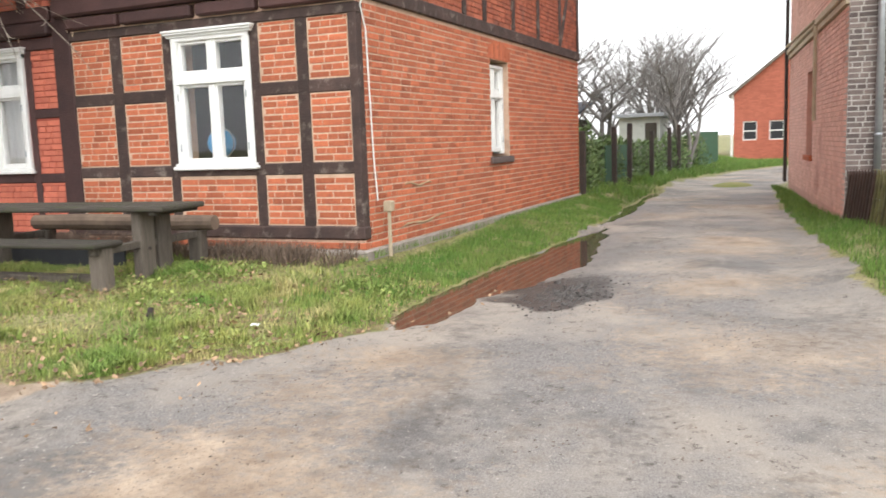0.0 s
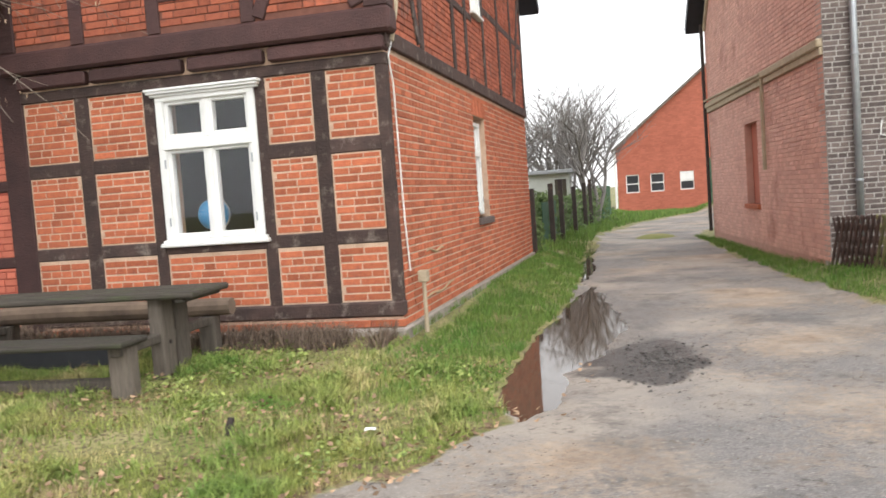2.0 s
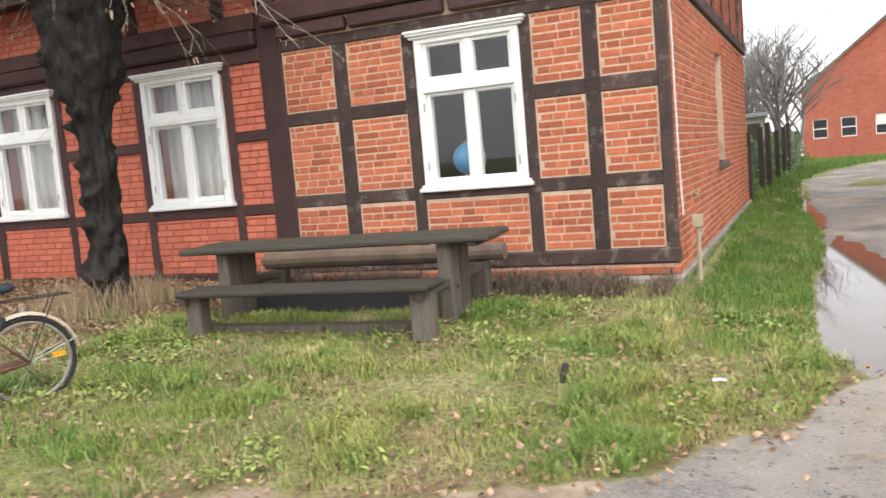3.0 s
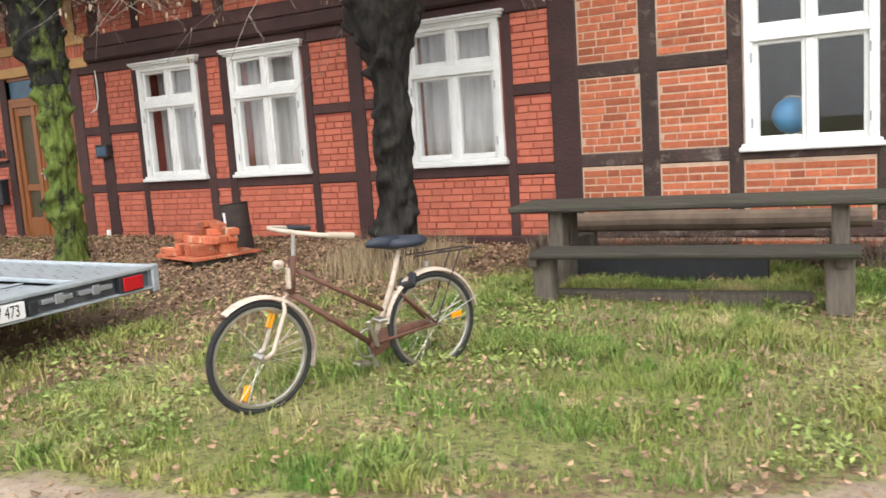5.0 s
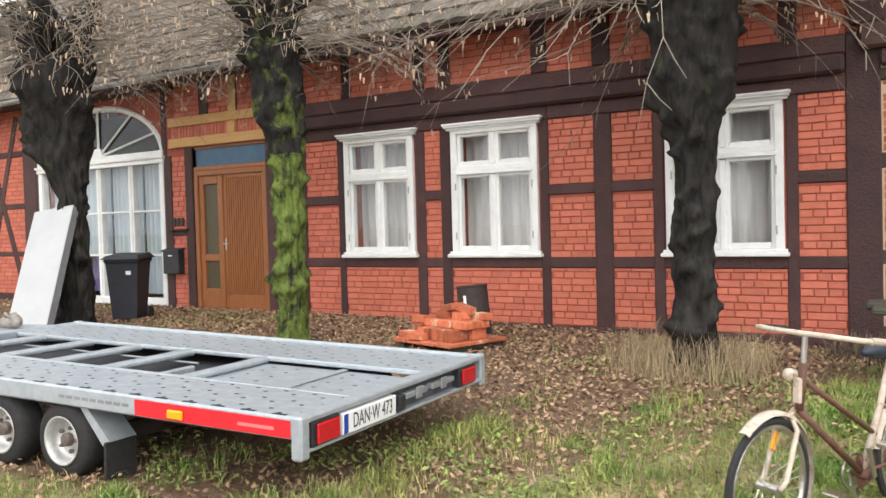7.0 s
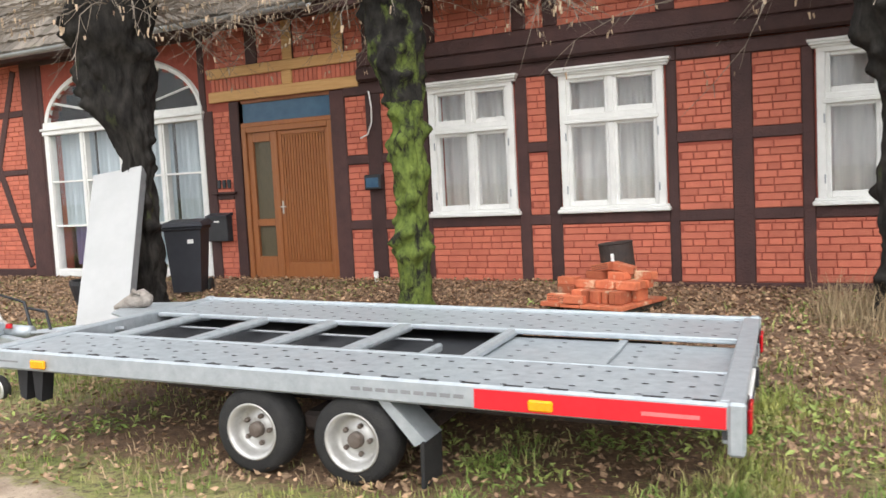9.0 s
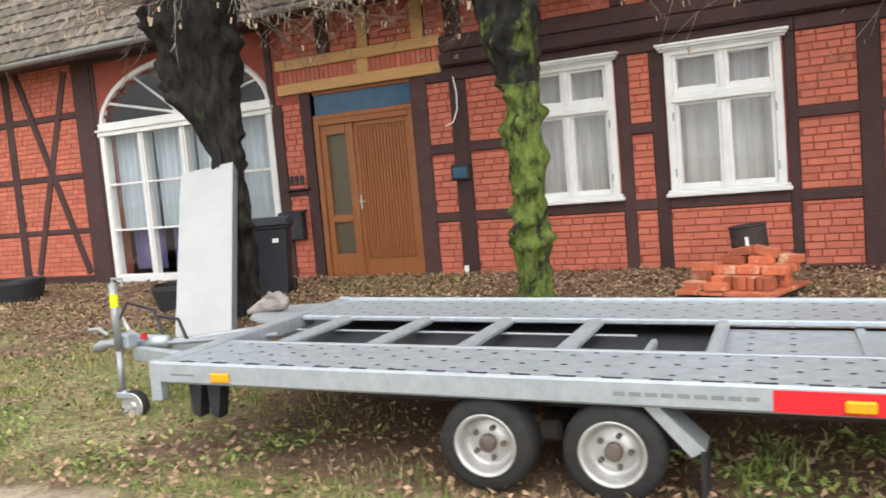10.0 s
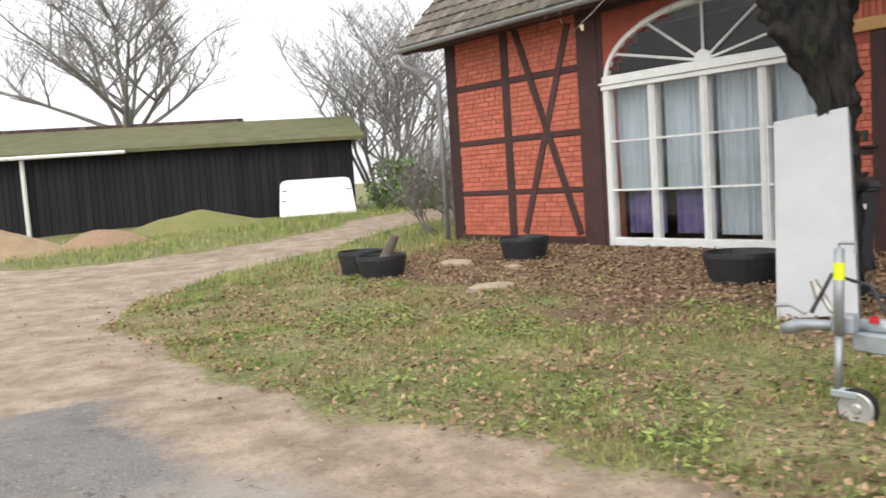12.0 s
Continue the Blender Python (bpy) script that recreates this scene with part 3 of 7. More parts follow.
WINDOWS = [(-7.01, -5.83), (-10.67, -9.43), (-13.33, -12.10), (-15.0, -13.83)]
WZ0, WZ1 = 1.385, 3.0
holes_front = [(a + .06, b - .06, WZ0 + .05, WZ1 - .1) for a, b in WINDOWS] + [(-17.93, -16.42, 0.57, 3.07), (-21.82, -18.62, 0.62, 2.92)]
holes_front += [(-20.22 - 1.6 * math.sqrt(max(0, 1 - ((k + .5) / 8) ** 2)), -20.22 + 1.6 * math.sqrt(max(0, 1 - ((k + .5) / 8) ** 2)), 2.92 + .115 * k, 2.92 + .115 * (k + 1)) for k in range(8)]
holes_up = [(-6.75, -5.95, 4.0, 5.15)]
wall_w = structure("wall_south", slab(FRONT, -25.4, -8.6, 0.1, 4.35, holes_front, -0.006, 0.3), REDJOINT, "long red-painted half-timbered house front", "wall")
wall_a = structure("wall_south_east", slab(FRONT, -8.6, -4.49, 0.1, 3.44, holes_front, 0.001, 0.3), MORTAR, "orange brick half-timbered house front", "wall")
wall_u = structure("wall_south_upper", slab(FRONT, -8.75, -4.40, 3.44, 5.75, holes_up, 0.09, 0.3), UPJOINT, "half-timbered upper storey with diagonal braces", "wall")

# brick panels of the front, left to right between the posts
rows_b = [(.60, 1.245), (1.375, 2.085), (2.215, 2.955)]
cols_b = [(-16.19, -15.88), (-15.66, -15.10), (-13.70, -13.47), (-12.00, -11.45), (-11.24, -10.78), (-9.33, -8.90)]
red = []
for a, b in cols_b:
    for c, d in rows_b:
        red += courses(a, b, c, d)
for a, b in WINDOWS[1:]:
    red += courses(a, b, .60, 1.245)
up_b = [(-18.3, -17.75), (-17.55, -17.12), (-16.95, -16.32), (-16.15, -15.88), (-15.66, -15.0), (-14.85, -13.85), (-13.68, -13.47), (-13.30, -12.2), (-12.00, -11.45), (-11.24, -10.78), (-10.6, -9.5), (-9.33, -8.90)]
for a, b in up_b:
    red += courses(a, b, 3.50 if a > -16 else 3.55, 4.12)
red += courses(-18.4, -18.1, .60, 1.72) + courses(-18.4, -18.1, 1.80, 2.95)
for a, b in ((-25.15, -24.0), (-23.82, -22.35)):
    for c, d in ((.75, 1.41), (1.51, 2.27), (2.38, 3.21), (3.33, 4.2)):
        red += courses(a, b, c, d)
red += [(x, x + .06, 3.225, 3.395) for x in np.arange(-18.38, -16.0, 0.072)]
stuff("brickwork", lay(FRONT, red, 0.006, seed=4), REDBRICK, "", "bricks", wall_w)

up_a = []
for a, b in ((-8.55, -7.85), (-7.7, -6.95), (-5.75, -4.62)):
    up_a += courses(a, b, 3.62, 5.7)
up_a += courses(-6.8, -5.9, 3.62, 3.88)
stuff("brickwork", lay(FRONT @ Matrix.Translation((0, .096, 0)), up_a, 0.006, seed=5), UPBRICK, "", "bricks", wall_u)


def beam(parent, M, u0, u1, v0, v1, mat=TIMBER, proud=0.018, depth=0.12, lean=None, bev=0.012):
    """An upright or level timber; lean gives a brace from (u, v) to (u, v)."""
    if lean:
        (ua, va), (ub, vb) = lean
        L = math.hypot(ub - ua, vb - va)
        m = Matrix.Translation((ua, 0, va)) @ Matrix.Rotation(-math.atan2(vb - va, ub - ua), 4, 'Y')
        g = Geo(M).box((0, -depth, -u0 / 2), (L, proud, u0 / 2), bev, m)
    else:
        g = Geo(M).box((u0, -depth, v0), (u1, proud, v1), bev)
    return part("beam", g, mat, parent)


for a, b in ((-25.42, -25.15), (-24.0, -23.82), (-22.35, -21.95)):
    beam(wall_w, FRONT, a, b, .62, 4.3)
for c, d in ((.58, .74), (1.42, 1.50), (2.28, 2.37), (3.22, 3.32)):
    beam(wall_w, FRONT, -25.15, -22.35, c, d, proud=0.014)
beam(wall_w, FRONT, .13, 0, 0, 0, proud=0.028, lean=((-23.66, 4.1), (-22.42, .78)))
beam(wall_w, FRONT, .13, 0, 0, 0, proud=0.026, lean=((-22.50, 3.95), (-23.62, .78)))
for a, b in ((-18.56, -18.40), (-15.88, -15.66), (-15.10, -14.99), (-13.84, -13.70), (-13.47, -13.32), (-12.11, -12.00), (-11.45, -11.24), (-10.78, -10.66), (-9.44, -9.33)):
    beam(wall_w, FRONT, a, b, .58, 2.97)
for a, b in ((-18.10, -17.93), (-16.42, -16.19)):
    beam(wall_w, FRONT, a, b, .58, 3.07)
beam(wall_w, FRONT, -8.90, -8.60, .45, 3.5, proud=0.03)
for a, b in cols_b:
    for c, d in ((1.25, 1.37), (2.09, 2.21)):
        beam(wall_w, FRONT, a - .02, b + .02, c, d, proud=0.014)
for a, b in WINDOWS[1:]:
    beam(wall_w, FRONT, a, b, 1.25, 1.38, proud=0.014)
beam(wall_w, FRONT, -16.19, -8.9, .44, .59, proud=0.03)
beam(wall_w, FRONT, -18.4, -18.1, 1.72, 1.80, proud=0.014)
beam(wall_w, FRONT, -16.19, -12.0, 2.96, 3.12, proud=0.03)
beam(wall_w, FRONT, -12.0, -8.9, 2.96, 3.11, proud=0.035)
beam(wall_w, FRONT, -15.95, -8.9, 3.12, 3.30, proud=0.11, bev=0.03)
beam(wall_w, FRONT, -15.95, -8.9, 3.31, 3.49, proud=0.06)
for a, b in zip([p[1] for p in up_b], [p[0] for p in up_b[1:]]):
    beam(wall_w, FRONT, a, b, 3.5, 4.3)
for a, b in ((-21.95, -21.86), (-18.62, -18.5)):
    beam(wall_w, FRONT, a, b, .58, 4.3, proud=0.012)
beam(wall_w, FRONT, -22.3, -18.3, 3.98, 4.3, proud=0.03)

for a, b in ((-7.96, -7.79), (-7.13, -7.0), (-5.88, -5.75), (-5.25, -5.10), (-4.58, -4.475)):
    beam(wall_a, FRONT, a, b, .70, 3.04, TIMBER_OLD, 0.02)
for a, b in ((-8.62, -7.95), (-7.80, -7.12), (-5.77, -5.24), (-5.11, -4.57)):
    for c, d in ((1.30, 1.435), (2.20, 2.345)):
        beam(wall_a, FRONT, a, b, c, d, TIMBER_OLD, 0.014)
beam(wall_a, FRONT, -7.02, -5.86, 1.30, 1.40, TIMBER_OLD, 0.014)
beam(wall_a, FRONT, -8.62, -4.46, .565, .72, TIMBER_OLD, 0.034, bev=0.02)
beam(wall_a, FRONT, -8.62, -4.46, 3.015, 3.13, TIMBER_OLD, 0.026)
for a, b in ((-8.6, -7.75), (-7.7, -6.62), (-6.55, -5.72), (-5.66, -4.46)):
    beam(wall_a, FRONT, a, b, 3.15, 3.29, TIMBER, 0.10, bev=0.02)
beam(wall_u, FRONT, -8.78, -4.36, 3.31, 3.55, TIMBER, 0.135, bev=0.03)
for a, b in ((-8.85, -8.55), (-7.86, -7.7), (-6.95, -6.8), (-5.9, -5.75), (-4.62, -4.385)):
    beam(wall_u, FRONT, a, b, 3.55, 5.75, TIMBER, 0.118)
beam(wall_u, FRONT, -6.8, -5.9, 3.86, 3.98, TIMBER, 0.112)
beam(wall_u, FRONT, .14, 0, 0, 0, TIMBER, 0.124, lean=((-5.72, 3.58), (-5.2, 4.75)))
beam(wall_u, FRONT, .14, 0, 0, 0, TIMBER, 0.122, lean=((-4.68, 3.58), (-5.12, 4.75)))

# new pine beams over the door
pine = thing("door_lintel", "fresh yellow pine beams patched over the door", "beams")
for k, (a, b, c, d) in enumerate(((-18.42, -15.95, 3.075, 3.22), (-18.43, -15.93, 3.40, 3.54), (-17.15, -16.98, 3.22, 3.40), (-17.12, -16.96, 3.54, 4.12), (-16.33, -16.16, 3.54, 4.12))):
    part("beam", Geo(FRONT).box((a, -0.08, c), (b, 0.04 - 0.004 * k, d), 0.008), NEWWOOD, pine)

# footings
structure("footing", Geo(FRONT).box((-8.75, -0.25, 0.1), (-4.44, 0.09, 0.455), 0.02).box((-25.5, -.25, .1), (-8.75, 0.07, 0.44), 0.02), CEMENT, "grey cement footing under the house front", "footing")
plinth = courses(-8.7, -4.45, .468, .56)
stuff("plinth_bricks", lay(FRONT @ Matrix.Translation((0, .03, 0)), plinth, 0.01, seed=8), BRICK, "", "bricks", wall_a)

# ---- gable side on the lane ----
side_win = [(12.06, 12.9, 1.36, 2.84)]
side_up = [(10.02, 11.0, 4.35, 5.6), (12.3, 13.0, 4.32, 5.6)]
wall_e = structure("wall_east", slab(EAST, 8.0, 17.3, 0.1, 3.2, side_win, 0.001, 0.3), MORTAR, "orange brick gable wall along the lane", "wall")


def gable(v):
    return (8.0 + max(0, v - 5.75) * 1.06, 17.3 - max(0, v - 5.75) * 1.06)


gab = slab(EAST, 8.0, 17.3, 3.2, 5.75, side_up, 0.014, 0.3)
gab.add([(8.0, .014, 5.75), (17.3, .014, 5.75), (12.65, .014, 10.1), (8.0, -.3, 5.75), (17.3, -.3, 5.75), (12.65, -.3, 10.1)], [(0, 1, 2), (5, 4, 3), (0, 2, 5, 3), (1, 4, 5, 2)])
wall_eu = structure("wall_east_upper", gab, UPJOINT, "half-timbered upper gable with weathered red bricks", "wall")
side_faces = courses(8.0, 17.3, 0.46, 3.17, side_win, joint=0.017)
stuff("brickwork", lay(EAST, side_faces, 0.008, seed=11), BRICK, "", "bricks", wall_e)
stuff("brickwork", lay(EAST @ Matrix.Translation((0, .02, 0)), courses(8.02, 17.28, 3.36, 9.0, side_up, limits=gable), 0.006, seed=12), UPBRICK, "", "bricks", wall_eu)
beam(wall_eu, EAST, 7.98, 17.32, 3.19, 3.36, TIMBER_OLD, 0.05)
for a in (8.0, 9.3, 10.95, 11.75, 13.05, 14.4, 15.8, 17.12):
    beam(wall_eu, EAST, a, a + .16, 3.36, 5.85, TIMBER_OLD, 0.042)
for a, b in ((9.46, 10.0), (11.1, 11.75), (13.2, 14.4), (14.56, 15.8), (15.96, 17.12)):
    beam(wall_eu, EAST, a, b, 4.5, 4.62, TIMBER_OLD, 0.036)
beam(wall_eu, EAST, 9.46, 12.3, 4.2, 4.31, TIMBER_OLD, 0.036)
beam(wall_eu, EAST, 8.0, 17.3, 5.72, 5.9, TIMBER_OLD, 0.046)
beam(wall_eu, EAST, .14, 0, 0, 0, TIMBER_OLD, 0.045, lean=((9.25, 3.4), (8.2, 5.6)))
beam(wall_eu, EAST, .14, 0, 0, 0, TIMBER_OLD, 0.045, lean=((15.9, 3.4), (17.1, 5.6)))
structure("footing_east", Geo(EAST).box((7.9, -.25, .1), (17.3, .05, .45), .02), STONE, "grey stone footing of the gable wall", "footing")
structure("wall_back", Geo().box((-25.4, 16.0, .1), (-8.6, 16.3, 4.35)).box((-8.6, 17.0, .1), (-4.8, 17.3, 5.75)).box((-25.4, 8.31, .1), (-25.1, 16.0, 4.35))
          .box((-8.9, 8.31, 4.35), (-8.6, 17.0, 5.75)), BARNBRICK, "plain brick back walls of the house", "wall")
# added backdrop walls, coloured dark so the rooms look unlit
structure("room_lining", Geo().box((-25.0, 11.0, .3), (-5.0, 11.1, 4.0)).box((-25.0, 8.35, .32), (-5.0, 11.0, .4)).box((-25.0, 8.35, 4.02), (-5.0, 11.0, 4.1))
          .box((-8.1, 8.35, .4), (-8.0, 11, 4)).box((-11.5, 8.35, .4), (-11.4, 11, 4)).box((-16.0, 8.35, .4), (-15.9, 11, 4)).box((-18.3, 8.35, .4), (-18.2, 11, 4)), ROOM, "added room lining, coloured near-black for the unlit interior", "room")


# ---- roofs ----
def roof_slope(name, x0, x1, y0, z0, run, pitch, parent, tile=True, side=1):
    """Courses of tiles going up from the eave."""
    g, r = Geo(), random.Random(3)
    c, s = math.cos(pitch), math.sin(pitch)
    k = 0
    while k * 0.28 < run:
        a, b = k * 0.28 - 0.03, min((k + 1) * 0.28 + 0.02, run)
        x = x0 - (k % 2) * 0.11
        while x < x1:
            p, q = max(x, x0), min(x + 0.222, x1)
            if q - p > 0.03:
                h0, h1 = 0.045 + r.uniform(-.008, .012), 0.012
                def P(xx, t, h):
                    return (xx, y0 + side * (t * c - h * s), z0 + t * s + h * c)
                vs = [P(p, a, 0), P(q, a, 0), P(q, a, h0), P((p + q) / 2, a, h0 + .018), P(p, a, h0), P(q, b, h1), P((p + q) / 2, b, h1 + .018), P(p, b, h1)]
                g.add(vs, [(0, 1, 2, 3, 4), (2, 5, 6, 3), (3, 6, 7, 4)])
            x += 0.225
        k += 1
    return g


pit = radians(46)
roof1 = structure("roof", Geo().add([(-25.95, 7.42, 4.08), (-8.55, 7.42, 4.08), (-8.55, 12, 8.85), (-25.95, 12, 8.85), (-25.95, 16.9, 3.9), (-8.55, 16.9, 3.9)],
                  [(0, 1, 2, 3), (3, 2, 5, 4)]).add([(-25.7, 7.99, 4.3), (-25.7, 16, 4.3), (-25.7, 12, 8.7)], [(0, 1, 2)]), ROOFING, "mossy brown tiled roof of the long house", "roof")
stuff("roof_tiles", roof_slope("t", -25.95, -8.6, 7.42, 4.10, 6.4, pit, None), ROOFING, "", "tiles", roof1)
part("fascia", Geo().box((-25.95, 7.45, 3.97), (-8.6, 7.49, 4.10), .005).box((-25.9, 7.49, 4.05), (-8.6, 8.0, 4.09)), TIMBER, roof1)
gut = Geo()
gp = [(7.33 + .065 * math.cos(a), 4.06 + .065 * math.sin(a)) for a in np.linspace(math.pi, 2 * math.pi, 9)]
gut.add([(x, y, z) for x in (-26.0, -16.2) for y, z in gp], [(i, i + 1, i + 10, i + 9) for i in range(8)])
part("gutter", gut, ZINC, roof1, "thin grey metal gutter")
dpipe = thing("downpipe", "grey downpipe with a swan neck at the house corner", "downpipe")
part("pipe", Geo().tube([(-25.9, 7.34, 4.0), (-25.85, 7.4, 3.8), (-25.55, 7.8, 3.55), (-25.5, 7.88, 3.4), (-25.5, 7.88, .5)], .045, 10), ZINC, dpipe, smooth=True)
roof2 = structure("roof_east", Geo().add([(-8.9, 7.35, 5.55), (-4.25, 7.35, 5.55), (-4.25, 12.65, 10.62), (-8.9, 12.65, 10.62), (-8.9, 17.95, 5.5), (-4.25, 17.95, 5.5)], [(0, 1, 2, 3), (3, 2, 5, 4)])
          .add([(-8.75, 8.1, 5.75), (-8.75, 17.2, 5.75), (-8.75, 12.65, 10.4)], [(0, 1, 2)]), DARKROOF, "dark roof over the taller house end", "roof")
for a, b in (((-4.32, 7.35, 5.5), (-4.32, 12.65, 10.57)), ((-4.32, 17.95, 5.45), (-4.32, 12.65, 10.57))):
    d = Vector(b) - Vector(a)
    m = Matrix.Translation(a) @ d.to_track_quat('X', 'Z').to_matrix().to_4x4()
    part("verge_board", Geo().box((0, -.2, -.14), (d.length, .2, .06), .01, m), DARKROOF, roof2)


# ---- windows and doors ----
def curtain(u0, u1, v0, v1, w, folds=9, amp=0.025, gather=1.0):
    vs, n = [], folds * 6
    for i in range(n + 1):
        t = i / n
        u = u0 + (u1 - u0) * t
        ww = w + amp * math.sin(t * folds * 6.283 + 1.7 * math.sin(t * 9))
        vs += [(u, ww, v0), (u, ww * 1.0, v1)]
    return vs, [(2 * i, 2 * i + 2, 2 * i + 3, 2 * i + 1) for i in range(n)]


def casement(name, M, w, h, label, sill=True, cornice=True):
    """White timber window: casing, cornice, sill, two low sashes, two top lights."""
    ob = thing(name, label, "window", group="casement windows", kind="structure")
    ob.matrix_world = M
    c = 0.085
    g = Geo().box((0.03, -.1, .04), (c + .03, .045, h * .955), .008).box((w - c - .03, -.1, .04), (w - .03, .045, h * .955), .008)
    g.box((0.03, -.1, h * .92), (w - .03, .048, h * .957), .008)
    part("casing", g, WHITE, ob)
    if cornice:
        g = Geo().box((-.015, -.05, h * .95), (w + .015, .07, h * .967), .006).box((-.035, -.05, h * .967), (w + .035, .10, h * .984), .006).box((-.05, -.05, h * .984), (w + .05, .115, h), .004)
        part("cornice", g, WHITE, ob)
    if sill:
        part("window_sill", Geo().box((-.02, -.1, 0), (w + .02, .09, .045), .01).box((.0, -.1, .045), (w, .06, .075), .006), WHITE, ob)
    part("transom", Geo().box((c, -.1, h * .615), (w - c, .055, h * .64), .006).box((c, -.1, h * .64), (w - c, .035, h * .68), .008), WHITE, ob)
    part("mullion", Geo().box((w / 2 - .034, -.1, .07), (w / 2 + .034, .03, h * .61), .01).box((w / 2 - .032, -.1, h * .68), (w / 2 + .032, .03, h * .93), .01), WHITE, ob)
    for a, b in ((c + .025, w / 2 - .024), (w / 2 + .024, w - c - .025)):
        for v0, v1 in ((.075, h * .62), (h * .675, h * .925)):
            f = .045
            g = Geo().box((a, -.08, v0), (a + f, .012, v1), .008).box((b - f, -.08, v0), (b, .012, v1), .008)
            g.box((a + f, -.08, v0), (b - f, .012, v0 + f + .02), .008).box((a + f, -.08, v1 - f), (b - f, .012, v1), .008)
            sash = part("sash", g, WHITE, ob)
            p = part("pane", Geo().box((a + f - .01, -.045, v0 + f), (b - f + .01, -.039, v1 - f + .01)), GLASS, sash)
            p.visible_shadow = False
    for v in (.22, h * .5):
        part("hinge", Geo().box((c + .005, .01, v), (c + .022, .055, v + .09), .004), ZINC, ob)
        part("hinge", Geo().box((w - c - .022, .01, v), (w - c - .005, .055, v + .09), .004), ZINC, ob)
    return ob


for k, (a, b) in enumerate(WINDOWS):
    casement("window_%d" % (k + 1), FRONT @ Matrix.Translation((a, 0, WZ0 - .01)), b - a, WZ1 - WZ0 + .02,
             "white wooden casement window with a moulded cornice")
for k, (a, b) in enumerate(WINDOWS[1:]):
    cu = thing("curtain", "pale sheer net curtain behind the window panes", "curtain", group="curtains")
    vs, fs = curtain(a - .12, b + .12, 1.45, 2.9, -.34, 10, .02)
    part("cloth", Geo(FRONT).add(vs, fs), CURTAIN, cu)
casement("window_5", FRONT @ Matrix.Translation((-6.78, .096, 3.98)), .86, 1.2, "white upper casement window under the eave", cornice=False)

globe = thing("globe", "blue desk globe standing on the window sill", "globe", Matrix.Translation((-6.62, 8.34, 1.44)))
part("ball", Geo().lathe([(max(.001, .17 * math.sin(t)), .25 - .17 * math.cos(t)) for t in np.linspace(0, math.pi, 17)], 28), GLOBEB, globe, smooth=True)
part("stand", Geo().lathe([(.10, 0), (.10, .015), (.03, .03), (.015, .08), (.001, .08)], 20), OLDWOOD, globe)
part("meridian", Geo().torus(.182, .007, 30, 6, -1.9, 1.9, Matrix.Translation((0, 0, .25))), CHROME, globe)
structure("inner_sill", Geo(FRONT).box((-7.0, -.5, 1.40), (-5.84, -.3, 1.44), .005), WHITE, "white inner window board", "sill")

# narrow windows of the gable side
sw = casement("window_6", EAST @ Matrix.Translation((12.06, -.12, 1.36)), .84, 1.48, "narrow white window set deep in brick", sill=False, cornice=False)
part("brick_sill", Geo().box((-.08, -.02, -.10), (.92, .18, .0), .012), GREYBRICK, sw, "dark brick sill")
casement("window_7", EAST @ Matrix.Translation((10.03, .0, 4.36)), .96, 1.24, "white upper gable window", cornice=False)
casement("window_8", EAST @ Matrix.Translation((12.3, .0, 4.33)), .7, 1.27, "narrow white upper gable window", cornice=False)
lin = [(12.0 + k * .076, 12.064 + k * .076, 2.86, 3.06 + .03 * math.sin(k / 12 * 3.14)) for k in range(13)]
stuff("brick_arch", lay(EAST, lin, .012, seed=3), BRICK, "", "bricks", wall_e)

# arched window: four bays, three panes high, fanlight above
aw = thing("window_9", "tall white arched window with a sunburst fanlight", "window", FRONT @ Matrix.Translation((-21.87, 0, .62)), kind="structure")
AW, SPR = 3.3, 2.30
part("casing", Geo().box((0, -.12, 0), (.1, .03, SPR), .01).box((AW - .1, -.12, 0), (AW, .03, SPR), .01).box((.1, -.12, 0), (AW - .1, .03, .12), .01), WHITE, aw)
part("transom", Geo().box((-.02, -.12, SPR - .05), (AW + .02, .05, SPR + .02), .008).box((-.04, -.12, SPR + .02), (AW + .04, .075, SPR + .06), .008).box((0, -.12, SPR + .06), (AW, .04, SPR + .15), .008), WHITE, aw)
arc = [(AW / 2 - (AW / 2 - .04) * math.cos(t), -.03, SPR + .1 + .84 * math.sin(t)) for t in np.linspace(0, math.pi, 33)]
part("arch", Geo().tube(arc, .055, 6), WHITE, aw)
for k in range(1, 4):
    u = AW * k / 4
    part("mullion", Geo().box((u - .026, -.12, .1), (u + .026, .02, SPR - .03), .01), WHITE, aw)
for k in range(4):
    a, b = AW * k / 4 + .026 + (.05 if k == 0 else 0), AW * (k + 1) / 4 - .026 - (.05 if k == 3 else 0)
    part("sash", Geo().box((a, -.1, .12), (a + .032, .005, SPR - .05), .006).box((b - .032, -.1, .12), (b, .005, SPR - .05), .006), WHITE, aw)
    for z in (.81, 1.51):
        part("glazing_bar", Geo().box((a, -.09, z - .014), (b, .008, z + .014), .004), WHITE, aw)
    for z0, z1 in ((.12, .80), (.82, 1.50), (1.52, SPR - .05)):
        p = part("pane", Geo().box((a, -.055, z0), (b, -.049, z1)), GLASS, aw)
        p.visible_shadow = False
for t in (.42, .98, 1.57, 2.16, 2.72):
    part("fan_bar", Geo().tube([(AW / 2, -.03, SPR + .15), (AW / 2 - (AW / 2 - .08) * math.cos(t), -.03, SPR + .12 + .8 * math.sin(t))], .02, 6), WHITE, aw)
part("fan_hub", Geo().lathe([(.001, 0), (.13, 0), (.13, .05), (.001, .05)], 20, Matrix.Translation((AW / 2, -.05, SPR + .16)) @ Matrix.Rotation(-math.pi / 2, 4, 'X')), WHITE, aw)
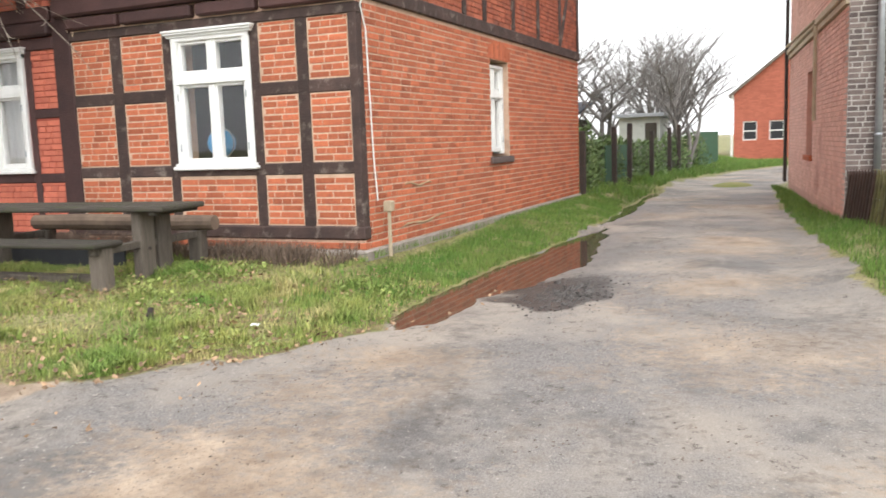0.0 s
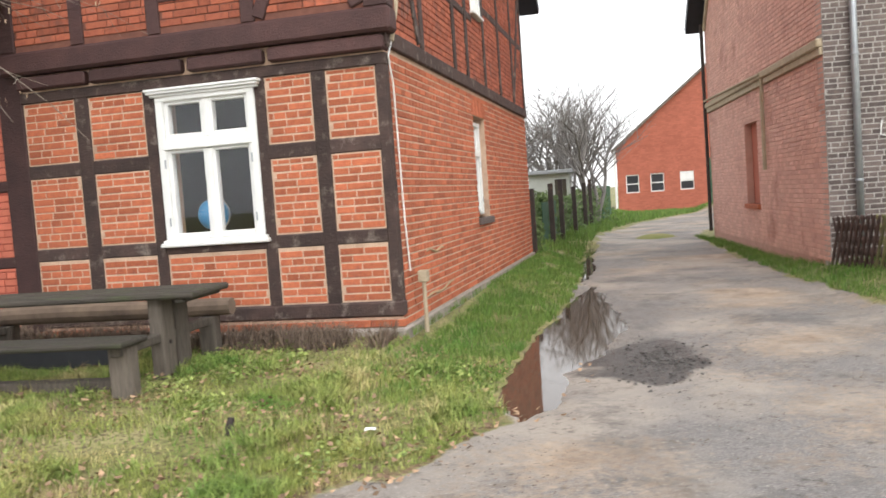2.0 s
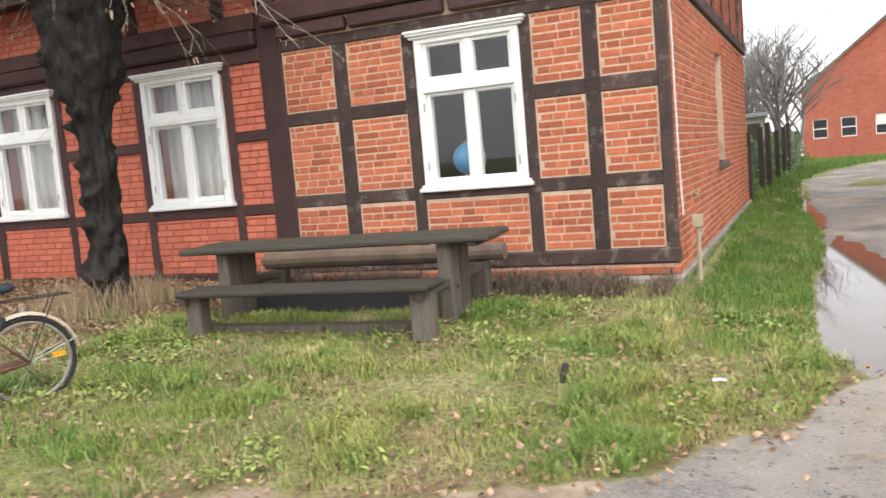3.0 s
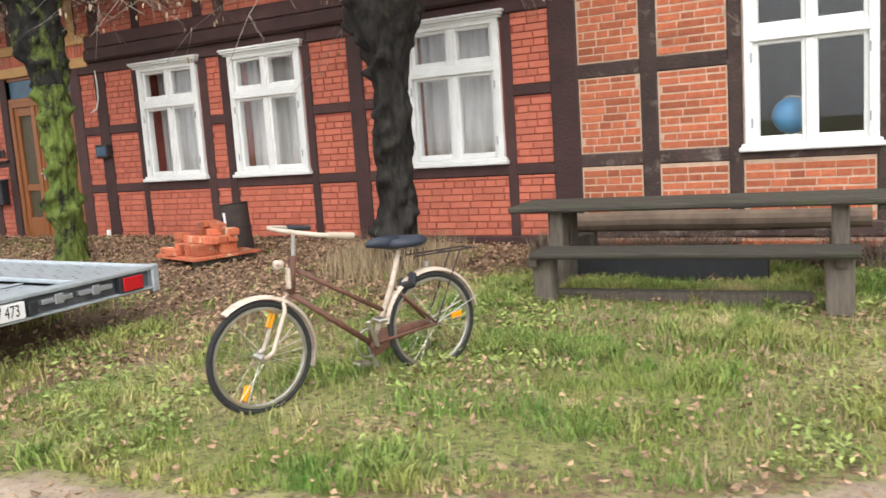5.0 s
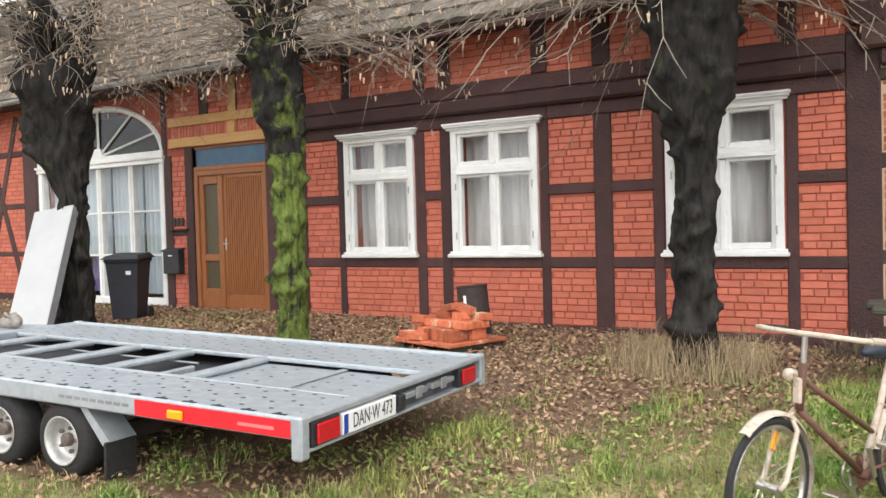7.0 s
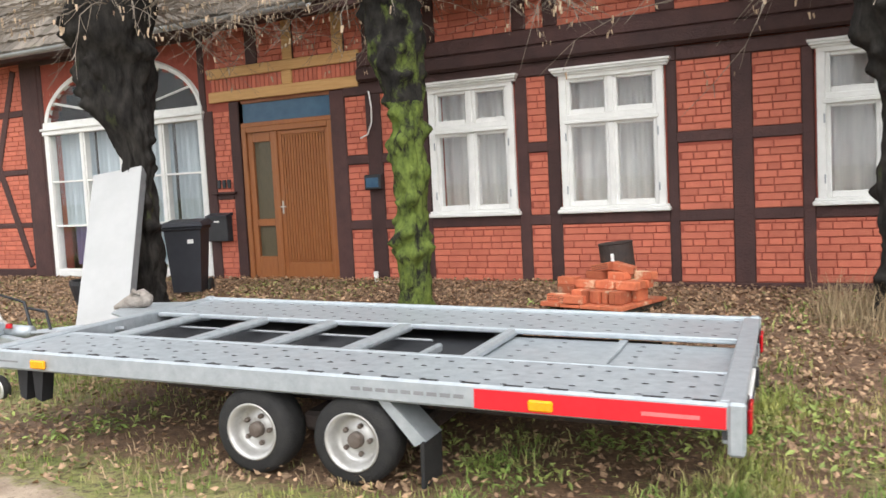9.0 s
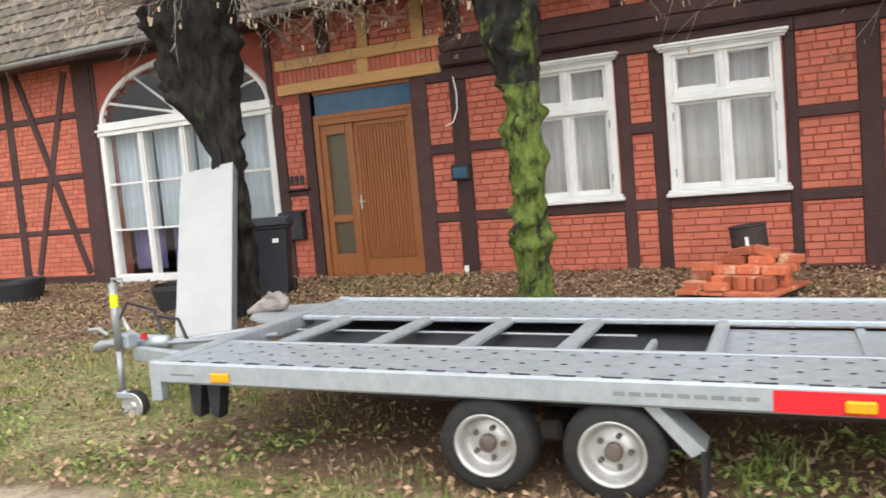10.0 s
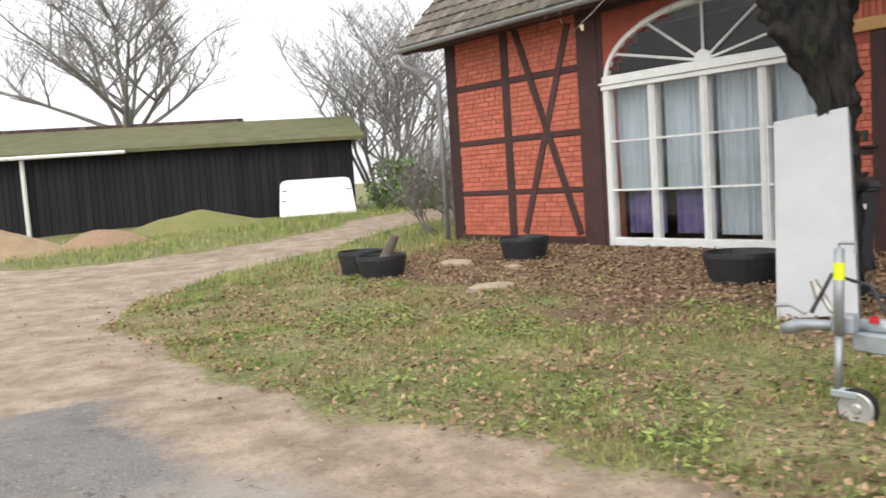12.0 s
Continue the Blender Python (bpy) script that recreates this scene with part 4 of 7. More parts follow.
fan = [(AW / 2, -.05, SPR + .12)] + [(x, -.05, z) for x, y, z in arc]
p = part("pane", Geo().add(fan, [(0, i + 1, i + 2) for i in range(32)]), GLASS, aw)
p.visible_shadow = False
part("threshold", Geo().box((-.05, -.1, -.12), (AW + .05, .12, -.01), .01), RUSTY, aw, "dark sheet-metal sill")
for k in range(4):
    cu = thing("curtain", "pale blue-grey curtain hanging in long folds", "curtain", group="curtains")
    a = -21.87 + AW * k / 4
    vs, fs = curtain(a + .03, a + AW / 4 - .03, 1.40 if k < 2 else .78, 2.9, -.28, 7, .035)
    part("cloth", Geo(FRONT).add(vs, fs), BLUECURT, cu)
    if k < 2:
        part("lower_cloth", Geo(FRONT).add(*curtain(a + .08, a + AW / 4 - .08, .78, 2.0, -.38, 5, .03)), VIOLET, cu, "violet lower curtain")

# front door with side light
door = thing("door_1", "varnished brown wooden front door with a glazed side panel", "door", FRONT @ Matrix.Translation((-17.92, 0, .57)), kind="structure")
part("door_frame", Geo().box((0, -.14, 0), (.08, -.0, 2.13), .008).box((1.43, -.14, 0), (1.5, -.0, 2.13), .008).box((.08, -.14, 2.05), (1.43, -.0, 2.13), .008).box((.55, -.14, 0), (.60, -.005, 2.05), .006).box((.08, -.14, 0), (1.43, -.01, .05), .004), DOORWOOD, door)
sl = part("side_panel", Geo().box((.08, -.11, .05), (.17, -.03, 2.05), .006).box((.47, -.11, .05), (.55, -.03, 2.05), .006).box((.17, -.11, .05), (.47, -.03, .34), .006).box((.17, -.11, .76), (.47, -.03, .86), .006).box((.17, -.11, 1.92), (.47, -.03, 2.05), .006), DOORWOOD, door)
part("pane", Geo().box((.17, -.08, .34), (.47, -.07, .76)), AMBERGLASS, sl)
part("pane", Geo().box((.17, -.08, .86), (.47, -.07, 1.92)), AMBERGLASS, sl)
leaf = part("door_leaf", Geo().box((.60, -.11, .05), (1.43, -.05, 2.05), .004).box((.60, -.06, .05), (.66, -.03, 2.05), .004).box((1.37, -.06, .05), (1.43, -.03, 2.05), .004).box((.66, -.06, .05), (1.37, -.03, .25), .006).box((.66, -.06, 1.99), (1.37, -.03, 2.05), .006), DOORWOOD, door)
for k in range(15):
    u = .675 + k * .0465
    part("slat", Geo().box((u, -.055, .27), (u + .028, -.028, 1.98), .006), DOORWOOD, leaf)
part("door_handle", Geo().tube([(.625, -.03, 1.02), (.625, .02, 1.02), (.71, .02, 1.02)], .011, 8).box((.612, -.031, .92), (.638, -.022, 1.1), .003), CHROME, leaf)
part("transom_light", Geo().box((0, -.12, 2.13), (1.5, .0, 2.19), .006).box((0.02, -.06, 2.19), (1.48, -.05, 2.46)).box((0, -.14, 2.455), (1.5, -.02, 2.50), .006), DOORWOOD, door)
part("film", Geo().box((.02, -.049, 2.16), (1.48, -.042, 2.465)), BLUEFILM, door, "blue protective film over the transom")
part("doorstep", Geo().box((-.35, -.1, -.17), (1.75, .42, -.02), .02), STONE, door, "worn stone doorstep")

mbox = thing("mailbox", "dark grey wall-mounted mailbox with a slanted lid", "mailbox", FRONT @ Matrix.Translation((-18.52, 0, 1.14)))
part("body", Geo().box((0, .015, 0), (.36, .14, .36), .012), BLACKPL, mbox)
part("lid", Geo().add([(-.01, .012, .36), (.37, .012, .36), (.37, .16, .34), (-.01, .16, .34), (-.01, .012, .40), (.37, .012, .40), (.37, .16, .365), (-.01, .16, .365)],
                      [(0, 3, 2, 1), (4, 5, 6, 7), (0, 1, 5, 4), (2, 3, 7, 6), (0, 4, 7, 3), (1, 2, 6, 5)]), BINPL, mbox)
part("badge", Geo().box((.13, .14, .27), (.22, .143, .29)), PLATEW, mbox)
num = thing("house_number", "dark house number on a small ledge beside the door", "house number", FRONT @ Matrix.Translation((-18.42, 0, 1.86)))
part("ledge", Geo().box((-.05, .0, -.06), (.38, .07, -.03), .006), TIMBER, num)
for k in range(3):
    part("figure", Geo().box((.04 + k * .09, .01, .02), (.10 + k * .09, .035, .14), .008), BLACKPL, num)
light = thing("wall_lamp", "small dark square wall lamp on the post", "wall lamp", FRONT @ Matrix.Translation((-15.90, 0.02, 1.76)))
part("housing", Geo().box((0, 0, 0), (.24, .09, .19), .012), BLACKPL, light)
part("glass", Geo().box((.03, .09, .03), (.21, .094, .15)), BLUEFILM, light)
cab = thing("loose_cable", "loose white cable hanging from the facade", "cable")
part("wire", Geo(FRONT).tube([(-15.80, .04, 3.0), (-15.76, .06, 2.8), (-15.77, .06, 2.6), (-15.84, .05, 2.46), (-15.95, .05, 2.42)], .01, 6), WHITE, cab)
cab2 = thing("loose_cable", "pale cable running up the house corner", "cable")
part("rope", Geo(EAST).tube([(8.13, .05, 3.25), (8.28, .07, 3.6), (8.48, .07, 4.3), (8.62, .07, 5.2)], .03, 8), SLABST, cab2, "thick pale rope")
part("wire", Geo(EAST).tube([(8.13, .05, 3.25), (8.06, .03, 3.1), (8.16, .03, 2.85), (8.2, .025, 2.2), (8.23, .025, 1.5), (8.28, .03, .98)], .009, 6), WHITE, cab2)
vp = thing("vent_pipe", "white plastic vent pipe at the wall foot", "pipe")
part("pipe", Geo().tube([(-15.78, 7.86, .4), (-15.78, 7.86, .72)], .03, 10), WHITE, vp, smooth=True)
sc = thing("standpipe", "weathered outdoor socket post at the house corner", "post")
part("post", Geo().tube([(-4.33, 8.3, .35), (-4.33, 8.3, .98)], .022, 8), SLABST, sc)
part("box", Geo().box((-4.38, 8.25, .86), (-4.28, 8.35, .98), .01), SLABST, sc)
for k, (a, b) in enumerate((((9.0, 1.12), (9.8, 1.1)), ((8.9, .62), (10.2, .66)))):
    ob = thing("wall_patch", "old grey mortar patch smeared over bricks", "mortar patch")
    part("patch", Geo(EAST).tube([(a[0] + t * (b[0] - a[0]), .012, a[1] + t * (b[1] - a[1]) + .02 * math.sin(9 * t)) for t in np.linspace(0, 1, 9)], [.004, .016, .012, .02, .014, .016, .01, .015, .004], 6), SANDHEAP, ob)


# ---- neighbour house of grey bricks ----
RA = radians(6)
NF = frame_of((.45, 13.4, 0), (math.cos(RA), math.sin(RA), 0), (math.sin(RA), -math.cos(RA), 0))
NS = frame_of((.45, 13.4, 0), (-math.sin(RA), math.cos(RA), 0), (-math.cos(RA), -math.sin(RA), 0))
nwin, nwin_up, nside = (1.63, 3.3, 1.25, 2.78), (1.58, 3.3, 4.3, 5.8), (4.25, 5.35, 1.12, 2.76)
n_front = structure("wall_north_house_front", slab(NF, 0, 9, .1, 6.9, [nwin, nwin_up], .002, .3), GREYJOINT, "grey-brown brick front of the neighbouring house", "wall")
n_side = structure("wall_north_house_side", slab(NS, .3, 9.4, .1, 5.6, [nside], -.006, .3), PINKJOINT, "faded pink brick gable wall along the lane", "wall")
gs = Geo(NS).add([(0, -.006, 5.6), (9.4, -.006, 5.6), (4.7, -.006, 10.2), (0, -.3, 5.6), (9.4, -.3, 5.6), (4.7, -.3, 10.2)], [(0, 1, 2), (5, 4, 3), (0, 2, 5, 3), (1, 4, 5, 2)])
part("gable", gs, PINKJOINT, n_side)
stuff("brickwork", lay(NF, courses(0, 3.4, .4, 6.8, [nwin, nwin_up, (1.5, 3.4, 2.79, 3.18)], length=.25, joint=.017), .008, seed=21), GREYBRICK, "", "bricks", n_front)
stuff("brickwork", lay(NF, courses(3.4, 9, .4, 6.8, length=.25), .008, seed=22), GREYBRICK, "", "bricks", n_front)
stuff("lintel_bricks", lay(NF, [(u, u + .062, 2.8, 3.16) for u in np.arange(1.52, 3.4, .074)], .014, seed=23), GREYBRICK, "", "bricks", n_front)


def n_gable(v):
    return (max(0, v - 5.6) * 1.02, 9.4 - max(0, v - 5.6) * 1.02)


stuff("brickwork", lay(NS, courses(0.02, 9.4, .35, 9.2, [nside, (0, 9.4, 3.36, 3.60)], limits=n_gable, length=.25), .0035, seed=24), PINKBRICK, "", "bricks", n_side)
part("string_course", Geo(NS).box((0.02, -.02, 3.36), (9.4, .05, 3.47), .01).box((0.02, -.02, 3.47), (9.4, .09, 3.60), .02), SLABST, n_side, "pale sandstone string course")
part("gable_band", Geo(NS).box((0, -.02, 0), (6.6, .06, .16), .02, Matrix.Translation((9.35, 0, 5.5)) @ Matrix.Rotation(radians(180 + 44.4), 4, 'Y')), SLABST, n_side, "pale band below the verge")
part("corner_pipe", Geo(NS).tube([(3.45, .07, 3.5), (3.45, .07, 1.78)], .035, 8), SLABST, n_side, "pale pipe down the wall")
part("pipe", Geo(NS).tube([(3.45, .1, 3.55), (9.3, .1, 3.66)], .03, 8), SLABST, n_side)
part("window_sill", Geo(NS).box((4.2, -.2, 1.02), (5.4, .06, 1.12), .01), BRICK, n_side)
part("bricked_window", Geo(NS).box((4.25, -.22, 1.12), (5.35, -.14, 2.76)), BARNBRICK, n_side, "bricked-up window recess")
part("downpipe", Geo(NS).tube([(9.38, .08, 5.6), (9.38, .08, .35)], .045, 8), RUSTY, n_side)
npipe = thing("downpipe", "grey zinc downpipe on the grey brick front", "downpipe")
part("pipe", Geo(NF).tube([(.40, .08, 6.7), (.40, .08, .5)], .05, 12), ZINC, npipe, smooth=True)
for z in (1.5, 3.3, 5.0):
    part("bracket", Geo(NF).lathe([(.056, 0), (.06, .01), (.06, .03), (.056, .04)], 12, Matrix.Translation((.40, .08, z))), ZINC, npipe)
for nm, (a, b, c, d) in (("window_10", nwin), ("window_11", nwin_up)):
    w = thing(nm, "wide white window with pale hanging curtains", "window", NF @ Matrix.Translation((a, 0, c)), kind="structure")
    part("window_frame", Geo().box((0, -.14, .05), (.06, -.08, d - c), .006).box((b - a - .06, -.14, .05), (b - a, -.08, d - c), .006).box((.06, -.14, d - c - .06), (b - a - .06, -.08, d - c), .006).box((.06, -.14, .05), (b - a - .06, -.08, .11), .006), WHITE, w)
    part("window_sill", Geo().box((-.03, -.14, 0), (b - a + .03, .05, .05), .008), WHITE, w)
    p = part("pane", Geo().box((.06, -.115, .11), (b - a - .06, -.109, d - c - .06)), GLASS, w)
    p.visible_shadow = False
    cu = thing("curtain", "pale blue-grey net curtain in folds", "curtain")
    part("cloth", Geo(NF).add(*curtain(a + .06, b - .06, c + .1, d - .05, -.30, 13, .03)), GREYCURT, cu)
# added dark backdrop and floor, shade of the rooms set by colour
structure("room_lining_north", Geo(NF).box((.4, -3.0, .3), (8.5, -2.9, 6.5)).box((.4, -2.9, 3.5), (8.5, -.35, 3.6)), ROOM, "added lining coloured near-black for the neighbour's unlit rooms", "room")
cab3 = thing("loose_cable", "thin white cable strung across the grey bricks", "cable")
part("wire", Geo(NF).tube([(.9, .03, 2.83), (1.45, .05, 3.2), (2.0, .04, 3.57), (2.65, .03, 3.6), (3.6, .03, 3.62)], .011, 6).tube([(.75, .03, 2.35), (.72, .05, 2.15), (.85, .04, 2.12)], .01, 6), WHITE, cab3)
nroof = structure("roof_north", Geo(NF).add([(-.35, .4, 5.6), (9.2, .4, 5.6), (9.2, -4.7, 10.6), (-.35, -4.7, 10.6), (-.35, -9.8, 5.6), (9.2, -9.8, 5.6)], [(0, 1, 2, 3), (3, 2, 5, 4)]), DARKROOF, "dark roof of the neighbouring house", "roof")
for s in (1, -1):
    a, b = Vector((-.20, -4.7 + s * 5.1, 5.55)), Vector((-.20, -4.7, 10.5))
    d = b - a
    part("verge_board", Geo(NF).box((0, -.22, -.16), (d.length, .22, .05), .01, Matrix.Translation(a) @ d.to_track_quat('X', 'Z').to_matrix().to_4x4()), DARKROOF, nroof)
structure("wall_north_house_back", Geo(NF).box((8.7, -9.3, .1), (9, -.3, 5.6)).box((.3, -9.4, .1), (9, -9.1, 5.6)), GREYBRICK, "plain back walls of the neighbouring house", "wall")

# ---- brick barn closing the lane ----
BN = frame_of((0, 47, 0), (1, 0, 0), (0, -1, 0))
bw = [(-3.35, -2.65, 1.2, 2.2), (-2.05, -1.33, 1.2, 2.2), (-.5, .22, 1.2, 2.2)]
barn = thing("barn", "red brick barn with a sloping gable and small windows", "barn")
bg = slab(BN, -3.8, 10, 0, 3.7, bw + [(1.0, 2.4, 0, 2.8)], 0, .35)
bg.add([(-3.8, 0, 3.7), (10, 0, 3.7), (3.1, 0, 9.2), (-3.8, -.35, 3.7), (10, -.35, 3.7), (3.1, -.35, 9.2)], [(0, 1, 2), (5, 4, 3), (0, 2, 5, 3), (1, 4, 5, 2)])
part("wall", bg, BARNBRICK, barn)
for a, b in (((-3.8, -12, 0), (-3.45, -.35, 3.7)), ((9.65, -12, 0), (10, -.35, 3.7)), ((-3.8, -12.3, 0), (10, -12, 3.7)), ((-3.4, -3, .1), (9.6, -2.8, 3.7))):
    part("wall", Geo(BN).box(a, b), BARNBRICK, barn)
def barn_lim(v):
    return (-3.8 + max(0, v - 3.7) * 1.254, 10 - max(0, v - 3.7) * 1.254)
tagged(part("brickwork", lay(BN, courses(-3.8, 3.2, .1, 8.5, bw + [(1.0, 2.4, 0, 2.8)], tall=.08, limits=barn_lim), .01, seed=31), BARNBRICK, barn), kind="stuff")
part("roof", Geo(BN).add([(-4.05, .25, 3.45), (3.1, .25, 9.25), (3.1, -12.4, 9.25), (-4.05, -12.4, 3.45), (10.3, .25, 3.45), (10.3, -12.4, 3.45),
                          (-4.05, .25, 3.6), (3.1, .25, 9.4), (3.1, -12.4, 9.4), (-4.05, -12.4, 3.6), (10.3, .25, 3.6), (10.3, -12.4, 3.6)],
                         [(0, 1, 2, 3), (1, 4, 5, 2), (6, 7, 8, 9), (7, 10, 11, 8), (0, 1, 7, 6), (1, 4, 10, 7), (0, 3, 9, 6)]), ROOFING, barn)
for a, b, c, d in bw:
    w = part("window", Geo(BN).box((a, -.16, c), (a + .05, -.04, d), .005).box((b - .05, -.16, c), (b, -.04, d), .005).box((a, -.16, c), (b, -.04, c + .06), .005).box((a, -.16, d - .06), (b, -.04, d), .005).box((a, -.15, 1.66), (b, -.06, 1.72), .005), WHITE, barn)
    p = part("pane", Geo(BN).box((a, -.11, c), (b, -.10, d)), BLACKPL, w, "dark glass pane")
part("shutter", Geo(BN).box((-.48, -.09, 1.72), (.2, -.03, 2.19), .01), WHITE, barn, "white half shutter")
part("door", Geo(BN).box((1.0, -.12, .05), (2.4, -.04, 2.8), .01), GREENMESH, barn, "green wooden barn door")
part("downpipe", Geo(BN).tube([(-3.88, .1, 3.6), (-3.9, .08, .1)], .06, 8), WHITE, barn, "white downpipe")


# ---- car trailer ----
tr = thing("trailer", "galvanised flat car trailer with perforated decks", "trailer", pose(-14.81, 1.90, .968, 0, 1.5, 4.15))
for y in (0, 2.04):
    part("side_rail", Geo().box((0, y, -.115), (4.15, y + .05, 0), .012), GALV, tr)
part("front_rail", Geo().box((-.05, 0, -.11), (.02, 2.09, -.003), .012), GALV, tr)
part("rear_rail", Geo().box((4.05, .05, -.036), (4.15, 2.04, -.002), .008), GALV, tr)
# channel takes the dark tone as shade from the rail above
part("rear_channel", Geo().box((4.06, .05, -.164), (4.10, 2.04, -.036)), SHADEDGALV, tr, "recessed galvanised rear channel, coloured dark for shade")
part("rear_lip", Geo().box((4.06, .05, -.182), (4.15, 2.04, -.164), .005), GALV, tr)
holes = Geo()
for a, b, n in ((.05, .61, 3), (1.43, 2.04, 3)):
    part("deck_sheet", Geo().box((.02, a, -.035), (4.08, b, -.02), .004), GALV, tr)
    for i in range(40):
        for j in range(n):
            y = a + (b - a) * (j + .5) / n + (.03 if i % 2 else -.03)
            x = .12 + i * .1
            holes.add([(x + .017 * math.cos(t), y + .012 * math.sin(t), -.0185) for t in np.linspace(0, 6.283, 8, endpoint=False)], [tuple(range(8))])
for x in (2.9, 3.1, 3.55, 3.75):
    for y in (.9, 1.05, 1.2, 1.32):
        holes.add([(x + .017 * math.cos(t), y + .012 * math.sin(t), -.0685) for t in np.linspace(0, 6.283, 8, endpoint=False)], [tuple(range(8))])
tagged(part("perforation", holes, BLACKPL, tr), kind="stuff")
for k in range(20):
    part("lashing_slot", Geo().box((.15 + k * .2, .012, -.001), (.24 + k * .2, .036, .0015)), BLACKPL, tr)
part("rear_sheet", Geo().box((2.71, .61, -.085), (4.08, 1.43, -.07), .004), GALV, tr)
for y in (.585, 1.41):
    part("inner_edge", Geo().box((.02, y, -.05), (4.08, y + .045, -.016), .008), GALV, tr)
for x, w in ((.32, .09), (.90, .09), (1.44, .09), (1.98, .1), (2.71, .07), (3.40, .05)):
    part("cross_member", Geo().box((x, .61, -.065), (x + w, 1.43, -.018 if w > .06 else -.055), .015), GALV, tr)
part("cross_member", Geo().box((2.40, .61, -.10), (2.44, 1.05, -.05), .01), GALV, tr)
part("brake_rod", Geo().tube([(.1, 1.22, -.075), (2.3, 1.22, -.075)], .008, 8), ZINC, tr)
# underframe coloured dark to deepen the shade in the deck openings
part("underframe", Geo().box((1.0, .35, -.24), (3.6, .45, -.12), .01).box((1.0, 1.65, -.24), (3.6, 1.75, -.12), .01).box((2.0, .2, -.36), (2.12, 1.9, -.26), .02).box((2.55, .2, -.36), (2.67, 1.9, -.26), .02), RUSTY, tr)
# black sheet added in place of the shaded ground below the deck
part("shade_pan", Geo().box((.05, .2, -.135), (2.7, 1.9, -.118), .01), BLACKPL, tr, "black sheet added for the shade under the deck")
for x, y in ((4.085, -.012), (4.085, 2.02), (-.04, -.012), (-.04, 2.02)):
    part("corner_post", Geo().box((x, y, -.215), (x + .068, y + .075, .006), .012), GALV, tr)
part("marking_tape", Geo().box((3.02, -.004, -.105), (4.08, .0, -.018)), REDREF, tr, "red reflective warning tape")
part("tape_print", Geo().box((3.75, -.0055, -.075), (3.98, -.0042, -.058)), PALERED, tr)
for x in (.36, 3.27):
    part("side_marker", Geo().box((x, -.022, -.095), (x + .11, .0, -.045), .008), AMBER, tr, "amber side reflector")
for k in range(9):
    part("lettering_bar", Geo().box((2.40 + k * .065, -.002, -.068), (2.45 + k * .065, .0, -.05)), GREYINK, tr)
part("lettering_bar", Geo().box((.10, -.002, -.07), (.25, .0, -.06)), GREYINK, tr)

def wheel(px, py):
    w = part("wheel", Geo().lathe([(.135, -.085), (.19, -.09), (.218, -.07), (.225, -.03), (.225, .03), (.218, .07), (.19, .09), (.135, .085)], 40,
             Matrix.Translation((px, py, -.335)) @ Matrix.Rotation(math.pi / 2, 4, 'X')), RUBBER, tr, "black tyre", smooth=True)
    M = Matrix.Translation((px, py, -.335)) @ Matrix.Rotation(math.pi / 2, 4, 'X')
    part("rim", Geo(M).lathe([(.142, .088), (.148, .093), (.140, .095), (.128, .086), (.122, .05), (.118, .02), (.09, .012), (.07, .03), (.045, .032), (.001, .032)], 36)
         .lathe([(.142, -.085), (.12, -.05), (.001, -.045)], 36), RIM, w, "silver steel rim", smooth=True)
    part("hub", Geo(M).lathe([(.04, .03), (.04, .06), (.032, .07), (.001, .072)], 20), HUBM, w, "grey hub cap")
    for k in range(5):
        a = k * 1.2566
        part("wheel_nut", Geo(M).lathe([(.013, .028), (.013, .05), (.008, .056), (.001, .056)], 6, Matrix.Translation((.072 * math.cos(a), .072 * math.sin(a), 0))), HUBM, w)
    return w


for x in (1.81, 2.38):
    for y in (.115, 1.97):
        wheel(x, y)
part("mudguard", Geo().add([(2.50, .05, -.11), (2.56, .05, -.11), (2.76, .05, -.30), (2.70, .05, -.33), (2.50, .24, -.11), (2.56, .24, -.11), (2.76, .24, -.30), (2.70, .24, -.33)],
                           [(3, 2, 1, 0), (4, 5, 6, 7), (0, 1, 5, 4), (1, 2, 6, 5), (2, 3, 7, 6), (3, 0, 4, 7)]), GALV, tr, "bent steel mudguard")
part("mud_flap", Geo().box((2.74, .02, -.52), (2.76, .24, -.30), .004), RUBBER, tr, "black rubber mud flap")
part("mud_flap", Geo().box((2.74, 1.85, -.52), (2.76, 2.07, -.30), .004), RUBBER, tr)
for x in (.12, .24):
    part("wheel_chock", Geo().add([(x, .1, -.12), (x + .09, .1, -.12), (x + .06, .1, -.32), (x + .015, .1, -.30), (x, .18, -.12), (x + .09, .18, -.12), (x + .06, .18, -.32), (x + .015, .18, -.30)],
                                  [(3, 2, 1, 0), (4, 5, 6, 7), (0, 3, 7, 4), (1, 5, 6, 2), (2, 6, 7, 3)]), BLACKPL, tr, "black plastic wheel chock")
# rear lamps and number plate
REAR = Matrix.Translation((4.15, 0, 0)) @ Matrix.Rotation(math.pi / 2, 4, 'Z')
for y in (.075, 1.68):
    lamp = part("rear_lamp", Geo(REAR).box((y, -.004, -.162), (y + .24, .048, -.038), .004), BLACKPL, tr)
    part("lens", Geo(REAR).box((y + .03, -.022, -.152), (y + .22, -.004, -.048), .01), REDLAMP, lamp, "red tail lamp lens")
plate = part("number_plate", Geo(REAR).box((.33, -.012, -.160), (.86, .046, -.048), .004), PLATEW, tr, "white number plate with blue strip")
part("blue_strip", Geo(REAR).box((.335, -.0135, -.155), (.375, -.0125, -.053)), PLATEB, plate)


